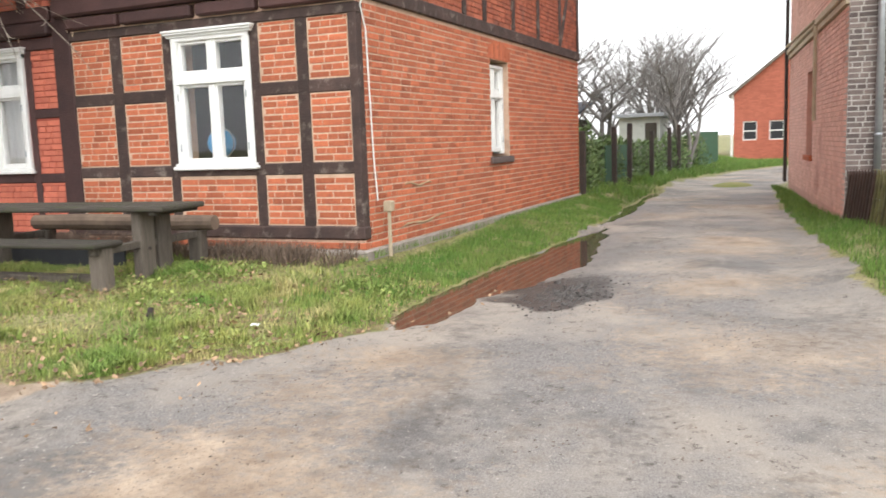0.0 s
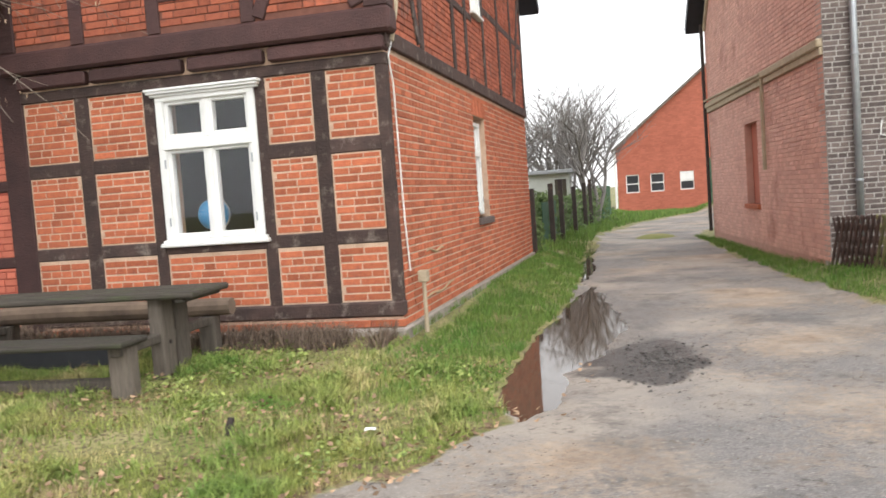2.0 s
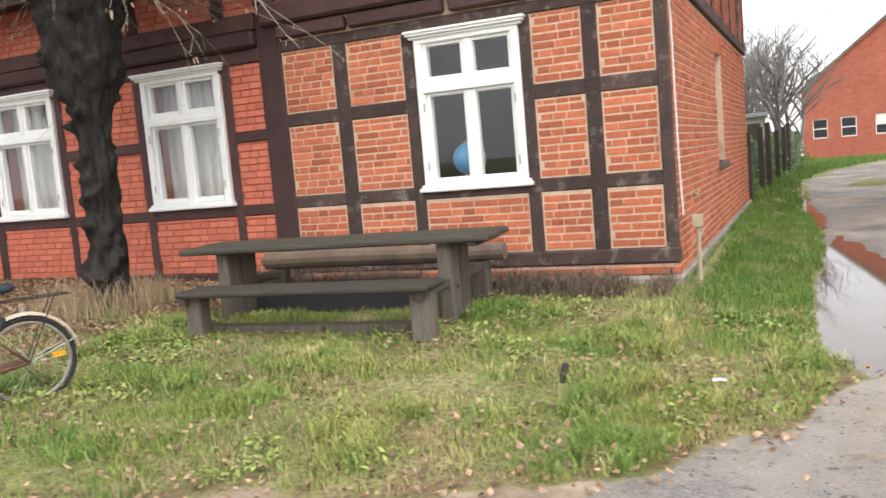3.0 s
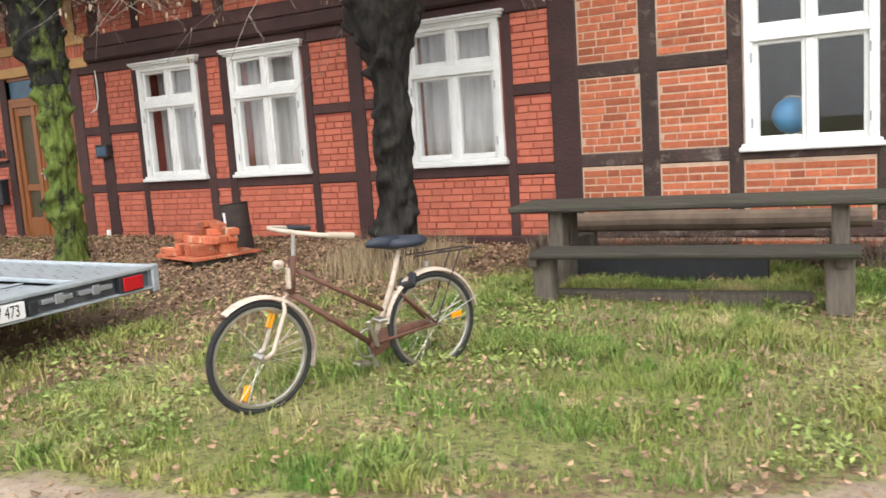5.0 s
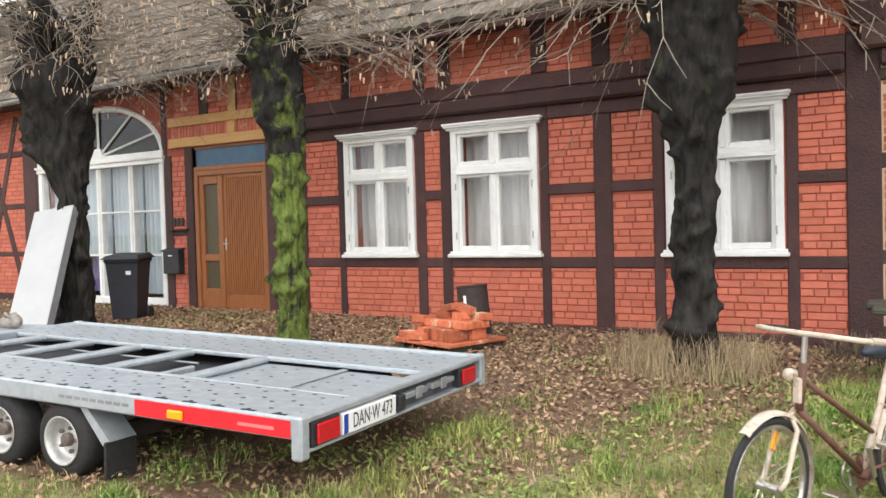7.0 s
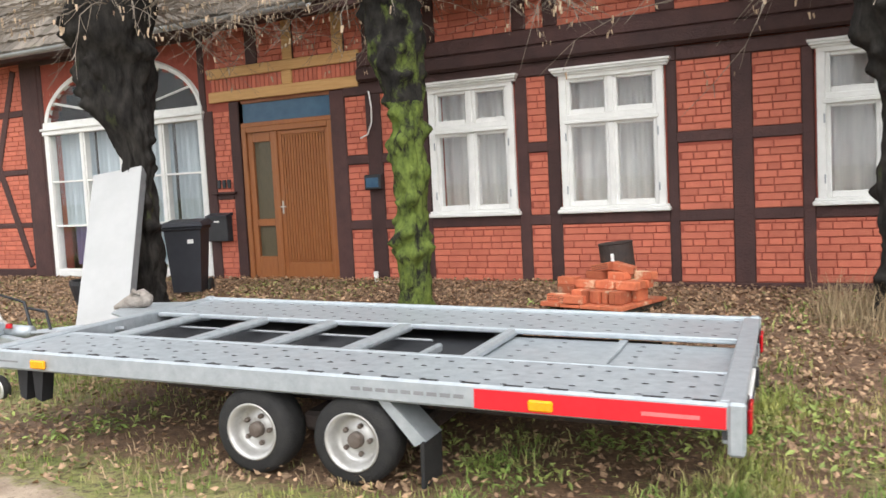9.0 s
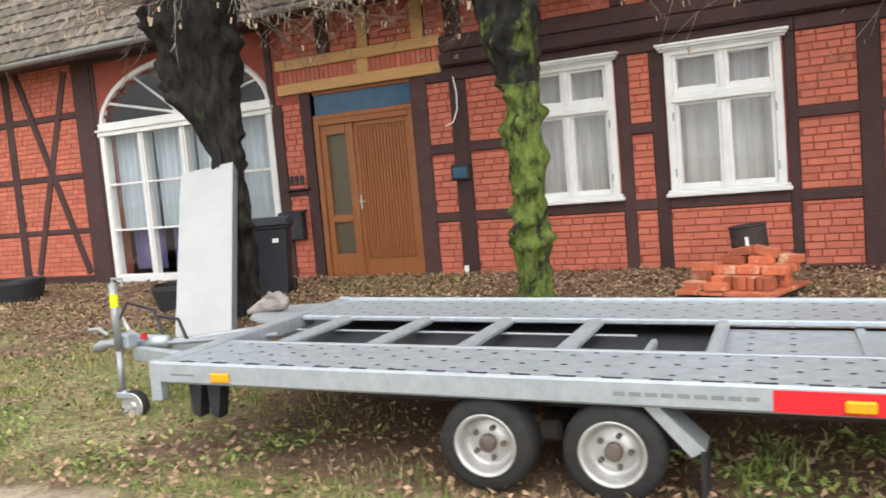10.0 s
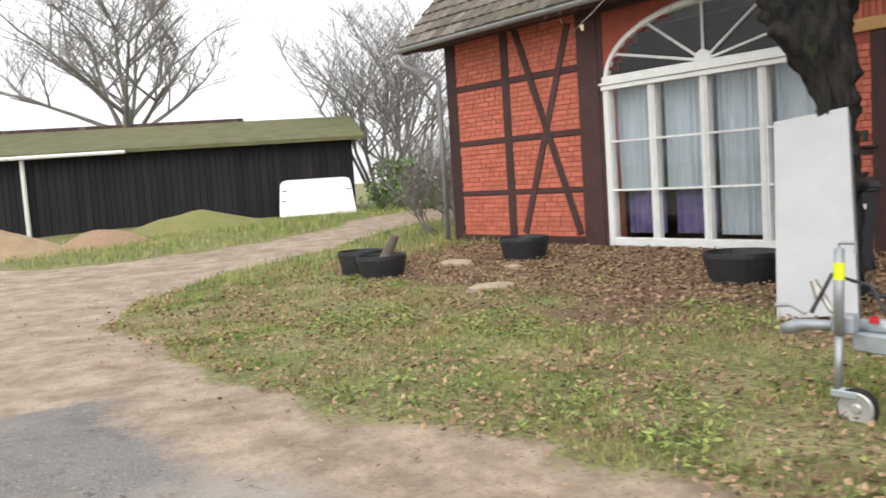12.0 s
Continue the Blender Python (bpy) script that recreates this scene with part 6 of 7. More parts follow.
tub("low black plastic plant tub on leaf litter", -22.2, 6.55, .33, .33)
tub("wide black plastic planter in front of the arched window", -18.48, 5.95, .31, .32, 20, 1.2)
tub("black plastic plant tub with soil on grass", -23.75, 4.85, .31, .34)
pt = tub("black plastic tub holding an old tree stump", -23.1, 4.75, .32, .32)
part("stump", Geo().tube([(0.05, 0, .22), (.12, .05, .4), (.22, .1, .58)], [.09, .07, .05], 9), ROOT, pt, "gnarled dry stump")
for x, y, s in ((-20.9, 4.75, .32), (-22.9, 5.9, .38), (-21.7, 5.85, .13)):
    ob = thing("stone_slab", "flat pale sandstone lying on leaf litter", "stone", pose(x, y, gz(x, y), 0, 0, x * 40), group="stone slabs")
    part("stone", Geo().lathe([(.001, -.02), (s, -.02), (s * .95, .03), (s * .7, .055), (.001, .06)], 9, Matrix.Diagonal((1, .6, 1, 1))), SLABST, ob)

pal = thing("brick_stack", "loose pile of orange bricks on flat red tiles", "brick stack", pose(-12.42, 6.42, gz(-12.4, 6.4), 0, 0, -17) @ Matrix.Diagonal((.84, .84, 1, 1)))
part("bearer", Geo().box((-.48, -.42, 0), (-.38, .46, .07), .01), OLDWOOD, pal)
part("bearer", Geo().box((.36, -.42, 0), (.46, .46, .07), .01), OLDWOOD, pal)
rb = random.Random(2)
for i in range(4):
    for j in range(3):
        part("tile", Geo().box((-.54 + i * .265, -.47 + j * .32, .07), (-.285 + i * .265, -.16 + j * .32, .10 + rb.uniform(0, .012)), .006), ORANGEBR, pal)
brick_me = Geo().box((-.12, -.0575, 0), (.12, .0575, .071), .006).mesh("brick", ORANGEBR)
edge_me = Geo().box((-.0355, -.12, 0), (.0355, .12, .115), .006).mesh("brick", ORANGEBR)


def put_brick(me, m, parent):
    ob = new("brick", me)
    ob.parent = parent
    ob.matrix_basis = m
    return ob


def holed_brick(m):
    """A perforated brick with rows of dark holes in its long face."""
    ob = put_brick(brick_me, m, pal)
    g = Geo()
    for i in range(9):
        for j in range(3):
            u, v = -.1 + i * .025 + (.008 if j % 2 else 0), .014 + j * .018
            g.box((u - .006, -.0592, v), (u + .006, -.0565, v + .010))
    tagged(part("perforation", g, RUSTY, ob), kind="stuff")


for k in range(8):
    put_brick(edge_me, pose(-.16 + k * .077 + rb.uniform(-.006, .006), -.24 + rb.uniform(-.02, .02), .111, 0, rb.uniform(-3, 3), rb.uniform(-5, 5)), pal)
for k in range(9):
    put_brick(edge_me, pose(-.2 + k * .077, .05 + rb.uniform(-.02, .02), .111, 0, rb.uniform(-2, 2), rb.uniform(-4, 4)), pal)
for lay_k in range(3):
    for j in range(2 if lay_k < 2 else 1):
        put_brick(brick_me, pose(-.36 + rb.uniform(-.02, .02), -.17 + j * .13, .111 + lay_k * .072, 0, 0, rb.uniform(-9, 9)), pal)
for i in range(3):
    for j in range(3):
        put_brick(brick_me, pose(-.10 + i * .25 + rb.uniform(-.012, .012), -.16 + j * .13, .227 + rb.uniform(0, .004), 0, 0, rb.uniform(-6, 6)), pal)
for i, j in ((0, 1), (1, 1), (0, 2), (1, 2), (2, 2)):
    put_brick(brick_me, pose(-.06 + i * .25 + rb.uniform(-.02, .02), -.12 + j * .12, .301, 0, 0, rb.uniform(-14, 14)), pal)
holed_brick(pose(-.36, -.36, .111, 0, 0, 6))
holed_brick(pose(.0, .0, .375, 0, -9, -4))
put_brick(brick_me, pose(.24, .04, .372, 0, 12, 8), pal)
put_brick(brick_me, pose(-.1, -.42, .111, 0, 0, 12), pal)
drum = thing("metal_drum", "dark rusty metal drum leaning behind the brick stack", "drum", pose(-12.37, 6.88, gz(-12.4, 6.88) + .01, 0, -5, 0))
part("body", Geo().lathe([(.001, 0), (.16, 0), (.165, .02), (.165, .3), (.171, .31), (.165, .32), (.165, .56), (.173, .57), (.165, .58), (.148, .57), (.148, .53), (.001, .53)], 26), RUSTY, drum)
part("label", Geo().box((-.015, -.172, .36), (.015, -.164, .48)), PLATEW, drum)
# black board added to fill the deep shade beneath the table
bb_ = thing("table_shade_board", "low black board added for the deep shade under the picnic table", "board", pose(-7.35, 6.55, .36, 0, 0, 4))
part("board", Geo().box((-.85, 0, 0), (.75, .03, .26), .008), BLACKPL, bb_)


# ---- black shed in the west ----
SH0, SHD = Vector((-46.1, -2.34, 0)), Vector((.5, .867, 0))
SHW = frame_of((SH0.x, SH0.y, 0), (SHD.x, SHD.y, 0), (SHD.y, -SHD.x, 0))
LSH = 18.2
shed = thing("shed", "long black-stained timber shed with a mossy flat roof", "shed")
part("wall", Geo(SHW).box((0, -5, .3), (LSH, -.05, 3.22)), SHEDWOOD, shed)
rs = random.Random(9)
u = 0.0
while u < LSH - .1:
    w = rs.uniform(.16, .24)
    part("board", Geo(SHW).box((u, -.05, .45 + rs.uniform(-.05, .05)), (u + w - .012, rs.uniform(-.02, .01), 3.2), .006), SHEDWOOD, shed)
    u += w
part("roof", Geo(SHW).add([(-.4, .4, 3.18), (LSH + .4, .4, 3.18), (LSH + .4, -4.2, 4.15), (-.4, -4.2, 4.15), (-.4, .4, 3.30), (LSH + .4, .4, 3.30), (LSH + .2, -4.2, 4.3), (-.4, -4.2, 4.3), (LSH + .4, -8, 3.4), (-.4, -8, 3.4)],
                          [(0, 1, 2, 3), (4, 7, 6, 5), (0, 4, 5, 1), (1, 5, 6, 2), (0, 3, 7, 4), (6, 7, 9, 8)]), SHEDROOF, shed, "moss-green roof")
part("ridge_board", Geo(SHW).box((5.5, -4.5, 4.12), (14.5, -4.2, 4.42), .02), TIMBER_OLD, shed)
part("gutter", Geo(SHW).tube([(2, .46, 3.16), (11.2, .46, 3.20)], .06, 8), WHITE, shed, "white plastic gutter")
part("downpipe", Geo(SHW).tube([(8.1, .2, 3.15), (8.1, .2, .7)], .07, 8), WHITE, shed, "white downpipe")
sheet = thing("white_panel", "white lacquered panel with rounded corners leaning on the shed", "panel", SHW @ Matrix.Translation((LSH - 2.5, .85, .62)) @ Matrix.Rotation(radians(24), 4, 'X'))
rc = [(.05, 0), (2.45, 0), (2.48, .03), (2.35, 1.35), (2.28, 1.46), (2.15, 1.5), (.3, 1.5), (.18, 1.46), (.1, 1.35), (.02, .03)]
part("sheet", Geo().add([(a, -.03, b) for a, b in rc] + [(a, .03, b) for a, b in rc], [tuple(range(10)), tuple(reversed(range(10, 20)))] + [(i, (i + 1) % 10, (i + 1) % 10 + 10, i + 10) for i in range(10)]), WHITESHEET, sheet)
for a, b in ((.12, .75), (.16, 1.1), (2.2, 1.05)):
    part("hinge_slot", Geo().box((a, .031, b), (a + .14, .036, b + .03)), BLACKPL, sheet)


def heap(name, label, x, y, rx, ry, h, mat, seed):
    vs, fs, n, m = [], [], 36, 10
    for i in range(m + 1):
        t = i / m
        for k in range(n):
            a = 6.2832 * k / n
            q = 1 + .18 * noise.noise(Vector((math.cos(a) * 1.3, math.sin(a) * 1.3, seed)))
            px, py = x + rx * t * q * math.cos(a), y + ry * t * q * math.sin(a)
            vs.append((px, py, gz(px, py) - .06 + h * (1 - S(t)) * (1 + .25 * noise.noise(Vector((px * 1.3, py * 1.3, seed))))))
    fs = [(i * n + k, (i + 1) * n + k, (i + 1) * n + (k + 1) % n, i * n + (k + 1) % n) for i in range(m) for k in range(n)]
    ob = thing(name, label, name.replace("_", " "))
    return part("mass", Geo().add(vs, fs), mat, ob, smooth=True)


heap("sand_heap", "low heap of yellow sand beside the track", -35.0, 2.0, 2.6, 2.4, .75, SANDHEAP, 1)
heap("sand_heap", "small heap of brown rubble and soil", -34.2, 4.4, 1.4, 1.5, .45, LEAFM, 5)
heap("earth_mound", "grass-grown mound of earth by the shed", -35.2, 7.1, 2.2, 3.0, .5, MOUND, 3)


# ---- bare trees and shrubs ----
def bare_tree(name, label, x, y, h, r0, seed, stems=1, spread=.55, depth=5, mat=FARTWIG, z=None, lean=.2, thin=.008, fork=0.0):
    r = random.Random(seed)
    ob = thing(name, label, "tree" if "tree" in name else "shrub", Matrix.Translation((x, y, gz(x, y) - .05)), group=name.replace("_", " ") + "s")
    big, fine = Geo(), Geo()

    def grow(p, d, L, w, lev):
        pts, n = [p], 4
        for i in range(n):
            d = (d + Vector((r.uniform(-1, 1), r.uniform(-1, 1), r.uniform(-.25, .75))) * .17).normalized()
            p = p + d * (L / n)
            pts.append(p)
        (big if lev < 2 else fine).tube(pts, [max(thin * .4, w * (1 - .12 * i)) for i in range(n + 1)], 7 if lev < 2 else 3, False)
        if lev >= depth:
            return
        for k in range(r.choice((3, 3, 4)) if lev else 5):
            j = r.randint(1 if lev else 2, n)
            a = r.uniform(0, 6.283)
            side = Vector((math.cos(a), math.sin(a), r.uniform(-.15, .6)))
            e = (d * (1 - spread) + side * spread).normalized()
            grow(pts[j], e, L * r.uniform(.5, .78), w * r.uniform(.42, .62), lev + 1)

    if fork:
        big.tube([(0, 0, 0), (.05, 0, fork * .6), (0, 0, fork * 1.15)], [r0 * 2.6, r0 * 2.1, r0 * 1.8], 10)
    for s in range(stems):
        a = r.uniform(0, 6.283)
        if fork:
            a, lean = s * 6.283 / stems + r.uniform(-.3, .3), (.2, 1.9, .9, 2.6)[s % 4] * r.uniform(.8, 1.2)
        grow(Vector((.25 * (stems > 1) * math.cos(a), .25 * (stems > 1) * math.sin(a), fork * r.uniform(.8, 1.1))), Vector((lean * math.cos(a), lean * math.sin(a), 1)).normalized(), h * (.36 if depth > 4 else .42), r0, 0)
    part("trunk", big, mat, ob, smooth=True)
    tagged(part("crown", fine, mat, ob), kind="stuff")
    return ob


bare_tree("bare_tree", "large bare winter tree behind the black shed", -54.3, 12.1, 10.5, .115, 3, 11, .5, 4, thin=.025, fork=4.6)
bare_tree("bare_tree", "tall bare multi-stemmed tree beyond the house end", -42, 18, 10.8, .08, 4, 9, .5, 4, thin=.012, lean=.3)
bare_tree("bare_tree", "slender bare tree beyond the house end", -38.5, 17.0, 9.0, .06, 14, 8, .5, 4, thin=.011, lean=.3)
bare_tree("bare_tree", "bare fruit tree by the garden fence", -7.4, 32, 7.0, .13, 6, 2, .62, 5, thin=.010)
bare_tree("bare_tree", "bare upright fruit tree in the garden", -4.2, 30.5, 5.6, .085, 7, 6, .5, 4, thin=.010)
bare_tree("bare_tree", "bare bushy tree near the barn", -5.6, 35, 6.4, .09, 17, 7, .5, 4, thin=.011)
bare_tree("bare_tree", "bare garden tree beside the gable", -7.0, 23.5, 6.0, .08, 27, 3, .62, 4, thin=.008)
for k, (x, y, h) in enumerate(((2.3, 11.9, 1.9), (3.0, 11.2, 2.0), (1.7, 12.3, 1.3))):
    bare_tree("bare_shrub", "bare thorny shrub behind the lattice fence", x, y, h, .014, 40 + k, 7, .55, 3, TWIG, lean=.5, thin=.006)
for k, (x, y) in enumerate(((-26.6, 8.6), (-27.4, 10.0), (-36.5, 15.0), (-34.5, 16.5), (-31.0, 13.0), (-33.0, 14.2), (-29.2, 11.8))):
    bare_tree("bare_shrub", "thin bare shrub at the house corner" if k < 2 else "tangled bare shrub behind the track", x, y, 2.2 if k < 2 else 3.6, .02, 50 + k, 9, .5, 3, FARTWIG, lean=.5, thin=.008)


def leafy(name, label, x, y, rx, ry, h, n, seed, mat=HEDGE, size=.07):
    """A shrub of many small leaves on stems, loose at the outline."""
    r = random.Random(seed)
    ob = thing(name, label, "shrub", Matrix.Translation((x, y, gz(x, y) - .03)), group=name.replace("_", " ") + ("" if name.endswith("s") else "s"))
    st = Geo()
    for k in range(9):
        a = r.uniform(0, 6.283)
        st.tube([(0, 0, 0), (rx * .35 * math.cos(a), ry * .35 * math.sin(a), h * .5), (rx * .7 * math.cos(a), ry * .7 * math.sin(a), h * .85)], [.025, .015, .006], 5, False)
    part("stems", st, FARTWIG, ob)
    g = Geo()
    for k in range(n):
        a, t = r.uniform(0, 6.283), r.random() ** .5
        zz = r.random()
        q = t * (1 - .55 * zz) * (1 + .35 * noise.noise(Vector((math.cos(a) * 2, math.sin(a) * 2, zz * 3 + seed))))
        c = Vector((rx * q * math.cos(a), ry * q * math.sin(a), h * zz * (1 + .2 * noise.noise(Vector((a, t * 3, seed))))))
        e1 = Vector((r.uniform(-1, 1), r.uniform(-1, 1), r.uniform(-1, 1))).normalized() * size * r.uniform(.5, 1.2)
        e2 = e1.orthogonal().normalized() * size * .4
        g.add([c - e1, c + e2, c + e1, c - e2], [(0, 1, 2, 3)])
    tagged(part("leaves", g, mat, ob), kind="stuff")
    return ob


IVY = [(-4.9, 18.6, .6, .8, 1.3), (-5.2, 20.2, .7, .9, 1.6), (-5.0, 22.0, .7, 1.0, 1.3), (-4.9, 24.0, .7, 1.0, 1.2), (-4.7, 26.4, .7, 1.2, 1.2), (-4.4, 29.5, .8, 1.4, 1.3), (-4.2, 33.0, .8, 1.6, 1.4)]
for k, (x, y, rx, ry, h) in enumerate(IVY):
    leafy("hedge_shrub", "dark green shrub overgrowing the garden fence", x, y, rx, ry, h * .95, 1300, 60 + k)
for k, (x, y, h) in enumerate(((-35.5, 14.2, 1.6), (-33.5, 15.2, 1.4), (-31.5, 15.5, 2.4), (-29.0, 14.5, 2.6))):
    leafy("bushes", "olive-green bushes beyond the house corner", x, y, 1.6, 1.6, h, 900, 80 + k, HEDGE, .11)

# ---- garden fence and hut at the back of the lane ----
gf = thing("garden_fence", "old garden fence with dark posts and green sheet", "fence")
for k in range(6):
    x, y = -4.5 + .09 * k, 17.7 + k * 2.3 + .5 * math.sin(k * 2.1)
    part("post", Geo().box((x - .06, y - .06, .2), (x + .06, y + .06, 1.75 + .1 * (k % 3)), .012), RUSTY, gf, "dark fence post")
part("sheet", Geo().box((-3.95, 33.2, .2), (-3.9, 40, 1.7), .005), GREENMESH, gf, "green fence sheet")
part("sheet", Geo().box((-4.66, 20.5, .3), (-4.64, 23.5, 1.4)), GREENMESH, gf, "green fence sheet")
hut = thing("garden_hut", "pale rendered garden hut with a flat roof", "hut", pose(-5.55, 30.5, .3, 0, 0, 3))
part("wall", Geo().box((-.7, -1, 0), (.7, 2, 1.95), .01), HUTW, hut)
part("roof", Geo().box((-.85, -1.2, 1.95), (.85, 2.2, 2.08), .015), ZINC, hut)
part("door", Geo().box((.2, -1.04, .05), (.6, -1.0, 1.75), .006), OLDWOOD, hut)
hut2 = thing("garden_shed", "grey weathered garden shed behind the hedge", "shed", pose(-9.5, 30, .3, 0, 0, 0))
part("wall", Geo().box((-1.4, -1, 0), (1.6, 2, 2.0), .01), OLDWOOD, hut2)
part("roof", Geo().add([(-1.6, -1.2, 1.95), (1.8, -1.2, 1.95), (1.8, 2.2, 2.6), (-1.6, 2.2, 2.6), (-1.6, -1.2, 2.05), (1.8, -1.2, 2.05), (1.8, 2.2, 2.7), (-1.6, 2.2, 2.7)], [(3, 2, 1, 0), (4, 5, 6, 7), (0, 1, 5, 4), (1, 2, 6, 5), (2, 3, 7, 6), (3, 0, 4, 7)]), DARKROOF, hut2)
br_ = thing("brush_pile", "flattened clump of turf and twigs on the lane", "brush")
part("mass", Geo().lathe([(.001, .10), (.25, .09), (.45, .05), (.6, -.02)], 14, Matrix.Translation((-2.0, 24.5, .15)) @ Matrix.Diagonal((1, 1.3, 1, 1))), MOUND, br_)

# ---- lattice fence ----
lf = thing("lattice_fence", "low brown lattice fence with crossed staves", "fence")
fa, fb = Vector((.5, 13.2, 0)), Vector((1.75, 7.0, 0))
fd = (fb - fa).normalized()
LF = frame_of((fa.x, fa.y, 0), (fd.x, fd.y, 0), (fd.y, -fd.x, 0))
flen = (fb - fa).length
for z in (.2, .55):
    part("rail", Geo(LF).box((0, -.05, .32 + z), (flen, -.01, .38 + z), .01), FENCEW, lf)
stave = {}
for mat in (FENCEW, FENCEMOSS):
    stave[mat.name] = Geo().add([(-.022, -.012, 0), (.022, -.012, 0), (.022, .012, 0), (-.022, .012, 0), (-.022, -.012, .74), (.022, -.012, .74), (.022, .012, .74), (-.022, .012, .74), (0, -.008, .78), (0, .008, .78)],
                                [(3, 2, 1, 0), (0, 1, 5, 4), (1, 2, 6, 5), (2, 3, 7, 6), (3, 0, 4, 7), (4, 5, 8), (6, 7, 9), (5, 6, 9, 8), (7, 4, 8, 9)]).mesh("stave", mat)
k = 0
while k * .15 < flen:
    u = k * .15
    x, y = fa + fd * u, 0
    m = FENCEW if u < 1.3 else FENCEMOSS
    for s in (1, -1):
        ob = new("stave", stave[m.name])
        ob.parent = lf
        ob.matrix_basis = LF @ Matrix.Translation((u - s * .18, .014 * s + .005, gz(*(fa + fd * u).xy) + .02)) @ Matrix.Rotation(s * radians(25), 4, 'Y')
    k += 1

# ---- near brick panels, each brick its own piece ----
rows_a = [(.735, 1.285), (1.45, 2.185), (2.36, 3.005)]
cols_a = [(-8.585, -7.975), (-7.775, -7.145), (-5.735, -5.265), (-5.085, -4.595)]
near = []
for a, b in cols_a:
    for c, d in rows_a:
        near += courses(a, b, c, d, joint=.014)
near += courses(-6.985, -5.895, .735, 1.285, joint=.014)
near.sort(key=lambda f: -f[0])
shared = {}
rp = random.Random(6)
for a, b, c, d in near[:300]:
    key = (round((b - a) / .01), round((d - c) / .01))
    if key not in shared:
        shared[key] = lay(Matrix(), [(-(key[0] * .01) / 2 - .001, key[0] * .01 / 2 + .001, -(key[1] * .01) / 2, key[1] * .01 / 2)], 0.0).mesh("brick", BRICK_P)
    ob = new("brick", shared[key])
    ob.parent = wall_a
    ob.matrix_basis = FRONT @ Matrix.Translation(((a + b) / 2, .008 + rp.uniform(-.003, .003), (c + d) / 2))
if len(near) > 300:
    stuff("brickwork", lay(FRONT, near[300:], .008, seed=15), BRICK, "", "bricks", wall_a)


# ---- grass, leaves, stalks ----
def blades(name, label, pts, lo, hi, wide, mat, seed, droop=.5):
    """Thin bent blades, each rooted in the ground."""
    q = np.random.RandomState(seed)
    p = np.array(pts)
    n = len(p)
    a, L, w = q.uniform(0, 6.283, n), q.uniform(lo, hi, n), q.uniform(.6, 1.2, n) * wide
    b = q.uniform(0, 6.283, n)
    lean = q.uniform(.1, 1.0, n) * droop
    dx, dy = np.cos(a), np.sin(a)
    sx, sy = np.cos(b) * w, np.sin(b) * w
    V = np.zeros((n, 5, 3))
    base = p - np.array((0, 0, .012))
    V[:, 0] = base + np.stack((sx, sy, 0 * w), 1)
    V[:, 1] = base - np.stack((sx, sy, 0 * w), 1)
    mid = base + np.stack((dx * lean * L * .35, dy * lean * L * .35, L * .6), 1)
    V[:, 2] = mid - np.stack((sx, sy, 0 * w), 1) * .75
    V[:, 3] = mid + np.stack((sx, sy, 0 * w), 1) * .75
    V[:, 4] = base + np.stack((dx * lean * L, dy * lean * L, L * (1 - .35 * lean)), 1)
    me = bpy.data.meshes.new(name)
    k = np.arange(n) * 5
    quads = np.stack((k, k + 1, k + 2, k + 3), 1)
    tris = np.stack((k + 3, k + 2, k + 4), 1)
    me.vertices.add(n * 5)
    me.vertices.foreach_set("co", V.reshape(-1))
    me.loops.add(n * 7)
    me.loops.foreach_set("vertex_index", np.concatenate((quads.reshape(-1), tris.reshape(-1))).astype(np.int32))
    me.polygons.add(n * 2)
    me.polygons.foreach_set("loop_start", np.concatenate((np.arange(n) * 4, n * 4 + np.arange(n) * 3)).astype(np.int32))
    me.update(calc_edges=True)
    me.materials.append(mat)
    return tagged(new(name, me), label, "grass", kind="stuff")


def scatter(n, x0, x1, y0, y1, keep, seed):
    q, out = random.Random(seed), []
    while len(out) < n:
        x, y = q.uniform(x0, x1), q.uniform(y0, y1)
        if q.random() < keep(x, y) and gz(x, y) > .134:
            out.append((x, y, gz(x, y)))
    return out


def litter_at(x, y):
    return S((y - 3.9 + 0.9 * noise2(x, y, 0.6, 1.0)) / 1.4) * S((-x - 8.2 + 0.5 * noise2(x, y, 0.8)) / 1.2) * S((26 + x) / 2.0)


def turf_at(x, y):
    if y > 7.95 or lawn(x, y) + 0.22 * noise2(x, y, 1.3, 3.1) < .06:
        return 0
    c = .08 + .92 * S(.5 + 1.5 * noise2(x, y, 1.1, 11.0)) * S(.65 + 1.4 * noise2(x, y, 4.3, 15.0))
    c *= 1 - .5 * S(3.2 * noise2(x, y, 0.75, 41.0) - .3) * S((-x - 7) / 1.5)
    c *= 1 - .8 * S((x + 16) / 1.5) * S((-9.9 - x) / 1.5) * S((y - 1.5) / .9)
    return c * (1 - .9 * litter_at(x, y)) * (1 if x > -12 else .75)


blades("lawn_grass", "patchy yellow-green winter lawn before the house", scatter(90000, -26, -3.0, .9, 7.95, turf_at, 1), .02, .075, .0036, GRASSM, 1)
blades("near_grass", "short grass between the bicycle and the lane", scatter(50000, -11, -3.0, 1.5, 6.8, turf_at, 2), .02, .08, .0036, GRASSM, 2)
verge_w = lambda x, y: S((y - 5.4) / 2.4 + .5 * noise2(x, y, 1.7, 2.0)) * (.15 + .85 * S(.6 + 1.5 * noise2(x, y, 2.7, 8.0))) if -4.42 < x < lerp_table(LANE_WEST, y) + .08 * noise2(x, y, 3) else 0
